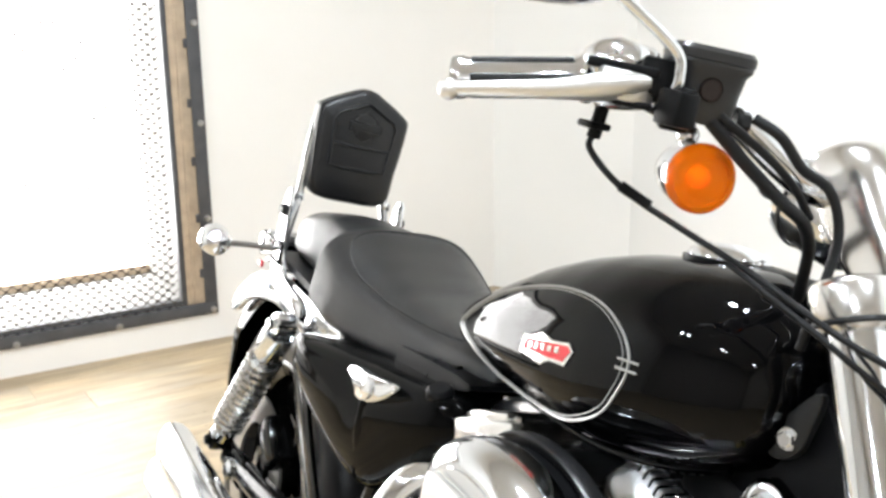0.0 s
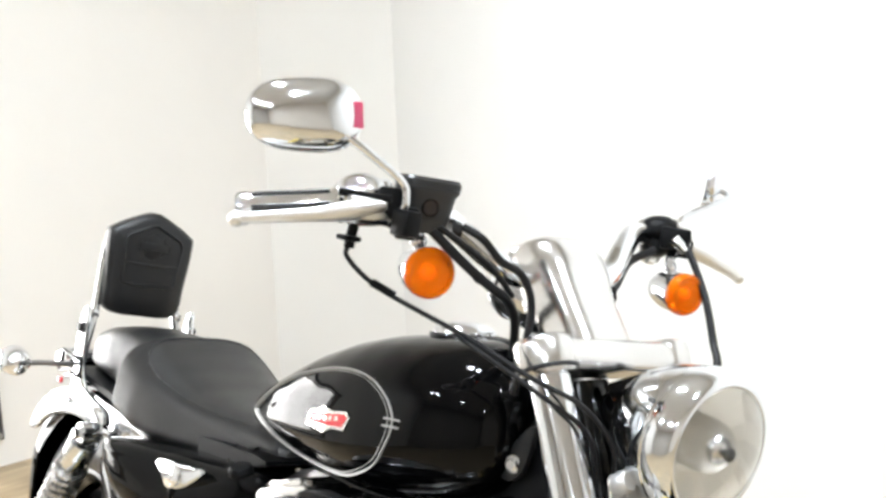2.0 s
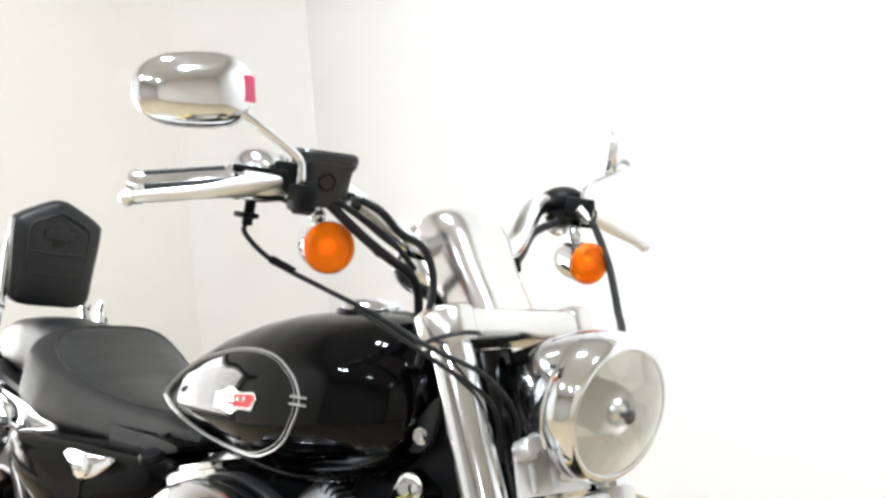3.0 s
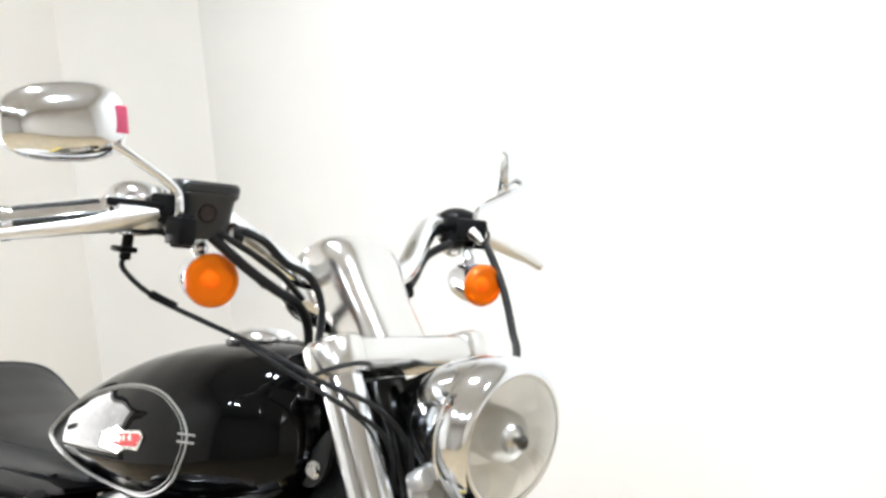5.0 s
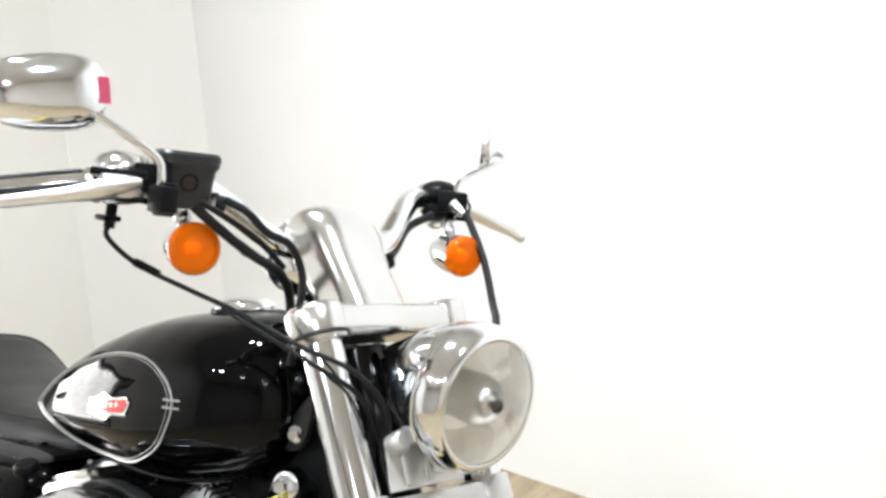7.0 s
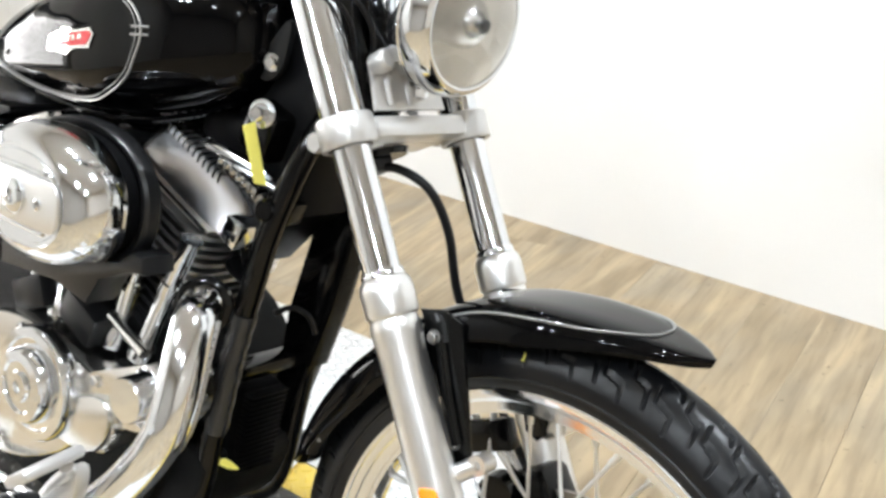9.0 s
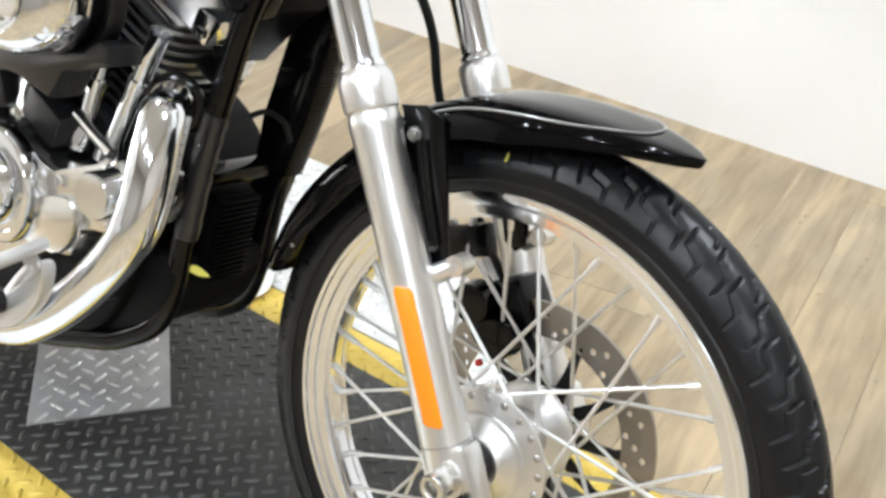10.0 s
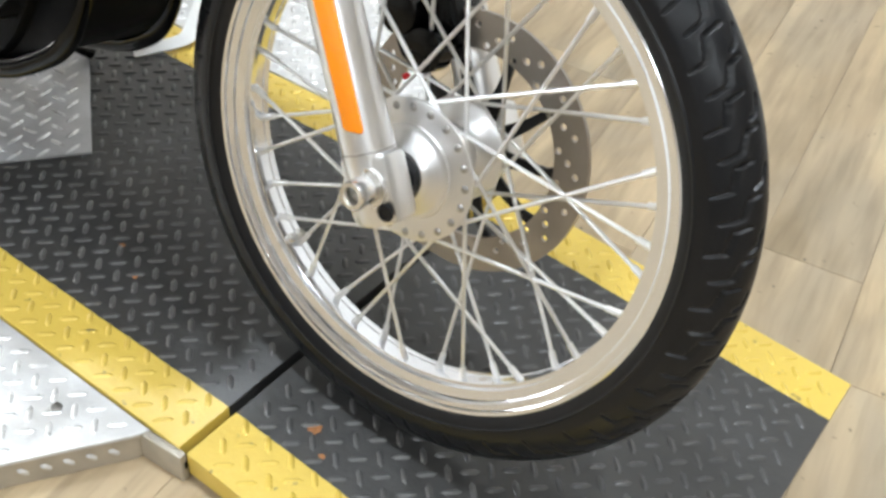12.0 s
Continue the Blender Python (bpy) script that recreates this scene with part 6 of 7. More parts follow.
        for p in (t, b):
            part("shock_eye", join(lathe([(0.006, -0.018), (0.019, -0.018), (0.020, -0.014), (0.020, 0.014), (0.019, 0.018), (0.006, 0.018)], p, (0, 1, 0), 24), bolt(p + Vector((0, sd * 0.018, 0)), (0, sd, 0), 0.010, 0.010)), CHROME if p is t else FRAME, sh)
        part("swingarm", tube([(-0.98, sd * 0.10, 0.34), (-1.3, sd * 0.118, 0.300), (-1.62, sd * 0.122, 0.262)], [0.03, 0.026, 0.022], 14), FRAME, bike, "black swingarm tube")
        part("axle_plate", box((-1.585, sd * 0.128, 0.270), (0.13, 0.014, 0.06), 0.006), FRAME, bike, "black axle plate")
        part("rear_axle_nut", lathe([(0, 0), (0.019, 0), (0.019, 0.014), (0.012, 0.02), (0, 0.02)], RW + Vector((0, sd * 0.136, 0)), (0, sd, 0), 6), CHROME, bike)
        part("frame_rail", tube([(-0.92, sd * 0.075, 0.70), (-1.1, sd * 0.088, 0.64), (-1.3, sd * 0.095, 0.60), (-1.46, sd * 0.092, 0.60)], 0.016, 12), FRAME, bike, "black rear frame rail")
        # rear turn signal
        sc = Vector((-1.652, sd * 0.218, 0.682))
        ax = Vector((-1, 0, 0))
        sig = part("rear_turn_signal", lathe([(0, -0.046), (0.010, -0.045), (0.020, -0.038), (0.026, -0.024), (0.029, -0.004), (0.029, 0.006), (0.026, 0.009), (0, 0.009)], sc, ax, 28), CHROME, bike, "chrome bullet rear turn signal")
        part("lens", lathe([(0.026, 0.0095), (0.025, 0.018), (0.016, 0.023), (0, 0.024)], sc, ax, 28), RED, sig, "red lens")
        part("signal_arm", tube([sc + Vector((0.01, -sd * 0.02, -0.004)), Vector((-1.655, sd * 0.16, 0.677)), Vector((-1.66, sd * 0.09, 0.674))], 0.0055, 10), STEEL, sig)
    part("plate_bracket", join(tube([(-1.66, -0.10, 0.682), (-1.715, -0.10, 0.668), (-1.727, -0.10, 0.664), (-1.726, -0.10, 0.658), (-1.722, -0.10, 0.650), (-1.71, -0.10, 0.652), (-1.62, -0.10, 0.675)], 0.0035, 8, n=4), box((-1.65, -0.09, 0.655), (0.09, 0.02, 0.012), 0.003, (0, -14, 0))), FRAME, bike, "black rear bracket")
    part("loop_bracket", tube([(-1.66, -0.12, 0.676), (-1.66, -0.12, 0.704), (-1.557, -0.12, 0.704), (-1.557, -0.12, 0.670), (-1.60, -0.12, 0.672)], 0.0034, 8, smooth=False), FRAME, bike, "black square loop bracket")
    part("side_reflector", box((-1.652, -0.122, 0.645), (0.022, 0.006, 0.012), 0.002), RED, bike, "small red reflector")
    tl = part("tail_lamp", box((-1.80, 0, 0.655), (0.08, 0.15, 0.05), 0.018, (0, -12, 0), 3), CHROME, bike, "chrome tail lamp")
    part("lens", box((-1.845, 0, 0.645), (0.03, 0.13, 0.042), 0.010, (0, -12, 0), 3), RED, tl, "red tail lens")
    # belt guard and drive belt, left side
    part("drive_belt", join(tube([(-0.80, 0.115, 0.42), (-1.545, 0.115, 0.372)], 0.006, 8, smooth=False), tube([(-0.80, 0.115, 0.30), (-1.545, 0.115, 0.168)], 0.006, 8, smooth=False)), RUBBER, bike)
    # brake disc rear and bracket clutter, right side
    part("rear_brake_disc", lathe([(0.09, -0.101), (0.143, -0.101), (0.143, -0.096), (0.09, -0.096)], RW, (0, 1, 0), 56, True), STEEL, bike, "steel rear brake disc")
    part("rear_caliper", box(RW + Vector((0.10, -0.105, 0.10)), (0.09, 0.05, 0.06), 0.012, (0, 40, 0)), FRAME, bike, "black rear caliper")
    part("peg_bracket", slab(rounded([(-1.18, 0.36), (-1.24, 0.42), (-1.33, 0.52), (-1.36, 0.57), (-1.31, 0.57), (-1.22, 0.47), (-1.13, 0.38), (-1.12, 0.35)], 3), -0.138, -0.130, "y", 0.0015), FRAME, bike, "black strut bracket")
    part("pillion_peg", tube([(-1.17, -0.14, 0.37), (-1.175, -0.19, 0.375), (-1.18, -0.25, 0.38)], [0.011, 0.014, 0.013], 14), RUBBER, bike, "rubber pillion footpeg")


rear_end()


def side_cover():
    ol = rounded([(-1.275, 0.622), (-1.254, 0.640), (-1.05, 0.672), (-0.87, 0.694), (-0.835, 0.690), (-0.822, 0.664), (-0.858, 0.618), (-0.949, 0.536), (-0.994, 0.505), (-1.04, 0.500), (-1.10, 0.510), (-1.16, 0.528), (-1.228, 0.557), (-1.268, 0.592)], 3)
    c = (-1.04, 0.60)
    secs = []
    for k, y in ((0.98, -0.09), (1.0, -0.10), (1.0, -0.126), (0.985, -0.137), (0.94, -0.147), (0.85, -0.1545), (0.7, -0.160), (0.45, -0.1635), (0.2, -0.1645)):
        secs.append([(c[0] + (a - c[0]) * k, y + 0.11 * (a + 1.04) * k - 0.08 * (a + 1.04) ** 2, c[1] + (b - c[1]) * k) for a, b in ol])
    cov = part("oil_tank", loft(secs), SIDEPAINT, bike, "gloss black side oil tank", 50)
    emb = rounded([(-1.083, 0.645), (-1.060, 0.660), (-1.0, 0.668), (-0.94, 0.679), (-0.930, 0.672), (-0.955, 0.652), (-0.985, 0.636), (-1.02, 0.624), (-1.050, 0.625), (-1.072, 0.634)], 3)
    part("tank_emblem", slab(emb, -0.150, -0.164, "y", 0.002), CHROME, cov, "winged chrome emblem", 30)
    part("emblem_boss", lathe([(0.017, 0), (0.016, 0.004), (0.010, 0.006), (0, 0.0065)], (-1.005, -0.164, 0.650), (0, -1, 0), 20), CHROME, cov)
    part("cover_rib", tube([(-1.01, -0.158, 0.625), (-1.012, -0.157, 0.57), (-1.015, -0.140, 0.515)], [0.012, 0.010, 0.006], 12, flat=0.6), PAINT, cov)
    part("oil_cap", lathe([(0.016, 0), (0.018, 0.004), (0.018, 0.012), (0.014, 0.017), (0, 0.018)], (-0.885, -0.12, 0.684), (0.1, -0.35, 1), 20), PLASTIC, cov)


side_cover()


# ------------------------------------------------------------------ frame and engine
def frame_tubes():
    part("steering_head", lathe([(0, 0.53), (0.032, 0.53), (0.036, 0.54), (0.034, 0.56), (0.034, 0.715), (0.036, 0.735), (0, 0.735)], AX + FWD * -0.05, UP, 28), FRAME, bike, "black steering head")
    part("backbone", tube([fork(0.70, 0, -0.08), (-0.52, 0, 0.90), (-0.75, 0, 0.83), (-0.95, 0, 0.74)], 0.026, 14), FRAME, bike, "black backbone tube")
    for sd in (-1, 1):
        part("down_tube", tube([(-0.335, sd * 0.030, 0.80), (-0.345, sd * 0.050, 0.755), (-0.357, sd * 0.064, 0.70), (-0.369, sd * 0.070, 0.651), (-0.393, sd * 0.070, 0.555), (-0.410, sd * 0.070, 0.49), (-0.423, sd * 0.070, 0.406), (-0.434, sd * 0.070, 0.325), (-0.455, sd * 0.072, 0.27), (-0.495, sd * 0.08, 0.235), (-0.55, sd * 0.09, 0.208), (-0.7, sd * 0.102, 0.165), (-0.95, sd * 0.10, 0.16), (-1.05, sd * 0.10, 0.19), (-1.08, sd * 0.10, 0.30), (-1.04, sd * 0.10, 0.5), (-0.96, sd * 0.085, 0.70)], 0.0140, 16, n=6), FRAME, bike, "black frame cradle tube")
    part("neck_gusset", slab([(-0.315, 0.80), (-0.345, 0.75), (-0.356, 0.68), (-0.384, 0.662), (-0.44, 0.60), (-0.458, 0.66), (-0.475, 0.77), (-0.44, 0.84), (-0.40, 0.90)], -0.04, 0.045, "y", 0.004), PLASTIC, bike, "black neck gusset")
    part("front_crossmember", slab(rounded([(-0.425, 0.36), (-0.430, 0.31), (-0.456, 0.268), (-0.53, 0.222), (-0.60, 0.20), (-0.62, 0.26), (-0.50, 0.36)], 3), -0.085, 0.085, "y", 0.006), WRINKLE, bike, "black cross plate at the foot of the frame")
    # regulator with cooling fins between the tubes
    reg = part("voltage_regulator", box((-0.428, -0.012, 0.392), (0.030, 0.062, 0.12), 0.005, (0, 8, 0)), WRINKLE, bike, "black finned voltage regulator")
    first = None
    for k in range(16):
        z = 0.338 + k * 0.0071
        o = Vector((-0.409 + (0.392 - z) * -0.14, -0.012, z))
        if first is None:
            o0, first = o, part("cooling_fin", box(o, (0.018, 0.060, 0.0026), 0.0006, (0, 8, 0)), WRINKLE, reg)
        else:
            share("cooling_fin", first, Matrix.Translation(o - o0), reg)
    part("regulator_bracket", box((-0.425, -0.01, 0.47), (0.03, 0.18, 0.02), 0.005, (0, 8, 0)), FRAME, reg)
    part("battery_box", box((-1.02, 0.0, 0.57), (0.42, 0.15, 0.22), 0.012), PLASTIC, bike, "black battery box under the seat")
    part("top_mount", box((-0.64, 0.0, 0.745), (0.40, 0.06, 0.05), 0.01, (0, -4, 0)), FRAME, bike, "black upper engine mount")
    part("shift_lever", join(tube([(-0.50, 0.15, 0.30), (-0.40, 0.165, 0.335), (-0.30, 0.185, 0.365)], 0.0085, 12), box((-0.295, 0.21, 0.366), (0.02, 0.06, 0.018), 0.006)), STEEL, bike, "dull steel shift lever")
    # harness along the left tube, with a corrugated sleeve
    pts = [(-0.365, 0.065, 0.74), (-0.378, 0.083, 0.66), (-0.402, 0.096, 0.58), (-0.425, 0.096, 0.49), (-0.440, 0.09, 0.43)]
    fine = spline(pts, 14)
    part("corrugated_sleeve", tube(fine, [0.0125 if k % 2 else 0.0105 for k in range(len(fine))], 10, smooth=False), PLASTIC, bike, "black corrugated wiring sleeve")
    # ribbed black cover hanging between the tubes
    sl = slab([(-0.345, 0.690), (-0.41, 0.672), (-0.445, 0.528), (-0.456, 0.387), (-0.462, 0.300), (-0.434, 0.300), (-0.421, 0.395), (-0.376, 0.545), (-0.353, 0.655)], 0.054, 0.086, "y", 0.004)
    rib = part("ribbed_cover", sl, FRAME, bike, "black ribbed cover beside the frame tubes", 30)
    edge = spline([(-0.354, 0.070, 0.645), (-0.374, 0.070, 0.555), (-0.400, 0.070, 0.465)], 20)
    part("edge_ribs", join(*[box(p, (0.010, 0.034, 0.0028), 0.0006, (0, 15, 0)) for p in edge]), FRAME, rib)
    part("small_hose", tube([(-0.405, -0.01, 0.545), (-0.395, 0.01, 0.552), (-0.385, 0.03, 0.540), (-0.385, 0.045, 0.515)], 0.0036, 8), HOSE, bike, "thin black hose")
    part("yellow_label", slab(rounded([(-0.012, 0.0), (0.0, 0.004), (0.014, -0.006), (0.018, -0.012), (0.004, -0.010), (-0.010, -0.002)], 2), 0, 0.001, "y"), YELLOW, bike, "torn yellow label").matrix_basis = pose(-0.414, -0.057, 0.357, 0, 0, 60)
    wrap = spline([(-0.391, -0.071, 0.560), (-0.406, -0.071, 0.490), (-0.420, -0.071, 0.400)], 9)
    part("taped_sleeve", tube(wrap, [0.0162 if k % 3 else 0.0148 for k in range(len(wrap))], 14, smooth=False), TAPE, bike, "wiring taped to the frame tube")
    # side stand, left
    part("side_stand", tube([(-0.86, 0.10, 0.17), (-0.84, 0.19, 0.095), (-0.82, 0.27, 0.046)], [0.012, 0.011, 0.010], 12), FRAME, bike, "black side stand")


frame_tubes()
CR = Vector((-0.665, 0, 0.36))


def engine():
    case_ol = rounded([(-0.47, 0.40), (-0.49, 0.30), (-0.55, 0.22), (-0.66, 0.195), (-0.80, 0.20), (-0.96, 0.22), (-1.02, 0.30), (-1.02, 0.42), (-0.93, 0.49), (-0.80, 0.50), (-0.66, 0.53), (-0.54, 0.50)], 4)
    eng = part("engine", slab(case_ol, -0.10, 0.13, "y", 0.012), WRINKLE, bike, "air-cooled V-twin engine with polished covers", 40)
    # right gear cover
    gc = rounded([(-0.405, 0.47), (-0.412, 0.492), (-0.436, 0.500), (-0.475, 0.468), (-0.524, 0.452), (-0.581, 0.457), (-0.645, 0.472), (-0.73, 0.472), (-0.82, 0.446), (-0.92, 0.40), (-0.94, 0.33), (-0.86, 0.27), (-0.72, 0.27), (-0.62, 0.31), (-0.569, 0.345), (-0.512, 0.356), (-0.480, 0.40), (-0.43, 0.415), (-0.408, 0.44)], 3)
    c = (-0.64, 0.41)
    secs = [[(c[0] + (a - c[0]) * k, y, c[1] + (b - c[1]) * k) for a, b in gc] for k, y in ((1.0, -0.095), (1.0, -0.155), (0.985, -0.162), (0.96, -0.1645), (0.5, -0.166))]
    cover = part("gear_cover", loft(secs), ALU, eng, "polished aluminium gear cover", 35)
    # round timing cover with stepped rings
    part("timing_cover", lathe([(0.074, 0), (0.074, 0.018), (0.071, 0.022), (0.060, 0.0225), (0.058, 0.020), (0.050, 0.020), (0.048, 0.034), (0.045, 0.038), (0.034, 0.039), (0.032, 0.036), (0.020, 0.036), (0.018, 0.040), (0.008, 0.0405), (0.007, 0.037), (0, 0.037)], (-0.636, -0.164, 0.408), (0, -1, 0), 48), CHROME, eng, "stepped round timing cover")
    # cylinder of the front cover and oil filter end
    part("cam_end", lathe([(0.032, -0.06), (0.032, -0.004), (0.028, 0.0), (0.0265, 0.002), (0.0265, 0.030), (0.025, 0.033), (0.0, 0.0335)], (-0.425, -0.172, 0.470), (0.05, -1, 0), 36), CHROME, eng, "round chrome end cap")
    part("cover_step", slab(rounded([(-0.488, 0.405), (-0.515, 0.362), (-0.565, 0.352), (-0.60, 0.36), (-0.585, 0.40), (-0.54, 0.425), (-0.50, 0.432)], 3), -0.164, -0.176, "y", 0.003), ALU, eng, "polished step of the cover", 30)
    part("cover_strut", tube([(-0.572, -0.12, 0.507), (-0.50, -0.122, 0.482)], 0.008, 10, smooth=False), ALU, eng, "silver strut")
    for p in ((-0.530, 0.445), (-0.422, 0.488), (-0.492, 0.40), (-0.69, 0.462), (-0.79, 0.42), (-0.90, 0.36), (-0.78, 0.29), (-0.57, 0.357), (-0.60, 0.448)):
        part("cover_screw", lathe([(0.0075, 0), (0.0075, 0.006), (0.0045, 0.0065), (0.004, 0.004), (0, 0.004)], (p[0], -0.164, p[1]), (0, -1, 0), 14), CHROME, eng)
    for lean, head_x, nm in ((22.5, 1, "front"), (-22.5, -1, "rear")):
        d = Vector((math.sin(radians(lean)), 0, math.cos(radians(lean))))
        o = CR + d * 0.062
        def sq(r, h0, h1, rr=0.45):
            ring0, ring1 = [], []
            side = d.cross(Vector((0, 1, 0))).normalized()
            for j in range(28):
                a = 2 * math.pi * j / 28
                cx, cy = math.cos(a), math.sin(a)
                u = math.copysign(abs(cx) ** rr, cx) * r
                v = math.copysign(abs(cy) ** rr, cy) * r
                ring0.append(o + d * h0 + side * u + Vector((0, v, 0)))
                ring1.append(o + d * h1 + side * u + Vector((0, v, 0)))
            return loft([ring0, ring1])
        barrel = part("cylinder", lathe([(0, 0), (0.056, 0), (0.056, 0.205), (0, 0.205)], o, d, 28), FRAME, eng, "black finned cylinder")
        n = 11
        fin = part("cooling_fin", sq(0.086, 0.03, 0.0355), DARKGREY, eng, "dark cooling fin", 30)
        for k in range(1, n):
            share("cooling_fin", fin, Matrix.Translation(d * 0.0145 * k), eng)
        hd = part("cylinder_head", lathe([(0, 0.19), (0.065, 0.19), (0.065, 0.262), (0, 0.262)], o, d, 24), FRAME, eng, "black cylinder head with bright fins", 30)
        fin = part("head_fin", sq(0.0885, 0.192, 0.1975), SATIN, eng, "", 30)
        for k in range(1, 6):
            share("head_fin", fin, Matrix.Translation(d * 0.0132 * k), eng)
        side = d.cross(Vector((0, 1, 0))).normalized()
        if side.x < 0:
            side = -side
        rot = (0, lean, 0)
        def lump(u, hw, h0, h1, p=6.0):
            out = []
            for j in range(36):
                a = 2 * math.pi * j / 36
                cx, cy = math.cos(a), math.sin(a)
                slope = 1.0 - 0.42 * max(0.0, (1 + math.copysign(abs(cy) ** (2 / p), cy)) / 2)      # the sides lean in towards the top
                out.append(o + side * u + Vector((0, slope * hw * math.copysign(abs(cx) ** (2 / p), cx), 0)) + d * ((h0 + h1) / 2 + (h1 - h0) / 2 * math.copysign(abs(cy) ** (2 / p), cy)))
            return out
        if lean > 0:
            rows = [(-0.088, 0.050, 0.282, 0.304), (-0.084, 0.068, 0.277, 0.316), (-0.070, 0.078, 0.274, 0.326), (-0.02, 0.082, 0.274, 0.331), (0.05, 0.082, 0.274, 0.329), (0.085, 0.080, 0.274, 0.320), (0.106, 0.075, 0.275, 0.308), (0.117, 0.066, 0.277, 0.298), (0.121, 0.05, 0.280, 0.290)]
        else:
            rows = [(-0.112, 0.05, 0.277, 0.290), (-0.106, 0.068, 0.268, 0.302), (-0.09, 0.078, 0.264, 0.316), (-0.05, 0.082, 0.264, 0.326), (0.04, 0.082, 0.264, 0.327), (0.062, 0.078, 0.266, 0.320), (0.070, 0.06, 0.270, 0.308)]
        rk = part("rocker_cover", loft([lump(*r) for r in rows]), ROCKER, eng, "chrome rocker cover" if lean > 0 else "silver rocker cover", 28)
        part("rocker_base", box(o + d * 0.272, (0.168, 0.160, 0.008), 0.003, rot), ALU, eng)
        if lean > 0:
            part("cover_end", box(o + d * 0.292 + side * 0.108 + Vector((0, -0.046, 0)), (0.030, 0.052, 0.034), 0.004, rot), CHROME, eng, "chrome end block of the rocker cover")
            for k in range(11):
                q = o + d * 0.324 + side * (-0.060 + k * 0.0105) + Vector((0, -0.040, 0))
                part("rocker_fin", box(q, (0.0042, 0.030, 0.014), 0.001, rot), CHROME, eng)
        for u in (-0.066, 0.066):
            for v in (-0.062, 0.062):
                part("rocker_bolt", bolt(o + d * (0.322 if abs(u) < 0.06 else 0.318) + side * u * 0.8 + Vector((0, v * 0.62, 0)), d, 0.0065, 0.008), CHROME, eng)
        rods = (((-0.528, -0.108, 0.465), (-0.462, -0.098, 0.632)), ((-0.578, -0.110, 0.465), (-0.545, -0.100, 0.605)))
        if lean < 0:
            rods = (((-0.735, -0.118, 0.47), (-0.765, -0.1, 0.60)), ((-0.685, -0.118, 0.47), (-0.70, -0.1, 0.58)))
        for a, b in rods:
            a, b = Vector(a), Vector(b)
            dd = (b - a).normalized()
            L = (b - a).length
            part("pushrod_tube", lathe([(0.016, 0), (0.016, 0.02), (0.0115, 0.03), (0.0115, L * 0.55), (0.0135, L * 0.56), (0.0135, L * 0.64), (0.0115, L * 0.65), (0.0115, L - 0.01), (0.014, L)], a, dd, 18), CHROME, eng, "chrome pushrod tube")
        part("lifter_block", box(CR + Vector((0.055 if lean > 0 else -0.055, -0.12, 0.135)), (0.07, 0.05, 0.045), 0.006, rot), DARKGREY, eng)
        part("spark_plug", join(lathe([(0, 0), (0.012, 0), (0.012, 0.02), (0.009, 0.05), (0, 0.052)], o + d * 0.225 + side * (0.088 if lean > 0 else -0.088) + Vector((0, -0.02, 0)), side * (1 if lean > 0 else -1) + Vector((0, -0.3, 0.2)), 14)), PLASTIC, eng, "black plug boot")
    rear_box = part("rocker_box", box((-0.752, -0.086, 0.689), (0.130, 0.10, 0.046), 0.008, (0, -20, 0)), POLISH, eng, "silver rear rocker box")
    part("box_step", box((-0.758, -0.086, 0.712), (0.085, 0.085, 0.016), 0.005, (0, -20, 0)), POLISH, rear_box)
    for x, z in ((-0.806, 0.690), (-0.708, 0.726)):
        part("box_bolt", bolt(Vector((x, -0.118, z)), (-0.34, 0, 0.94), 0.0065, 0.007), CHROME, rear_box)
    # induction between the cylinders, coil and horn bolt above
    part("intake_body", join(lathe([(0, 0), (0.035, 0), (0.035, 0.12), (0, 0.12)], (-0.64, -0.02, 0.69), (0, -1, 0), 24), box((-0.64, 0.0, 0.68), (0.15, 0.07, 0.07), 0.015)), DARKGREY, eng)
    part("coil_pack", box((-0.47, 0.0, 0.755), (0.11, 0.09, 0.05), 0.008, (0, 12, 0)), PLASTIC, bike, "black ignition coil")
    part("head_bracket", box((-0.405, -0.02, 0.77), (0.05, 0.10, 0.06), 0.008, (0, 20, 0)), FRAME, bike, "black head bracket")
    part("bracket_bolt", join(bolt(Vector((-0.394, -0.074, 0.792)), (0.35, -1, 0.1), 0.009, 0.012), lathe([(0, 0.004), (0.012, 0.004), (0.016, 0.002), (0.0165, 0), (0, 0)], (-0.394, -0.072, 0.792), (0.35, -1, 0.1), 24)), CHROME, bike, "large chrome bracket bolt")
    for k in range(5):
        part("plug_lead", tube([(-0.515 + 0.012 * k, -0.052, 0.734 - 0.004 * k), (-0.47 + 0.012 * k, -0.06, 0.736 - 0.005 * k), (-0.40 + 0.008 * k, -0.052, 0.722 - 0.005 * k)], 0.0032, 8), (ALU, STEEL, HOSE, SATIN, HOSE)[k], bike, "wire under the tank")
    # ribbed silver bracket behind the tag
    rb = part("ribbed_bracket", box((-0.435, -0.045, 0.705), (0.085, 0.030, 0.016), 0.003, (0, 22, 0)), ALU, bike, "ribbed silver bracket under the tank")
    for k in range(7):
        part("bracket_rib", box((-0.468 + 0.011 * k, -0.050, 0.725 - 0.0044 * k), (0.004, 0.034, 0.014), 0.001, (0, 22, 0)), CHROME, rb)
    part("small_pump", join(lathe([(0, 0), (0.013, 0), (0.013, 0.024), (0.010, 0.028), (0, 0.028)], (-0.372, -0.060, 0.690), (0.3, -1, 0), 18), box((-0.372, -0.045, 0.690), (0.04, 0.03, 0.03), 0.005, (0, 20, 0))), FRAME, bike, "small black fitting beside the neck")
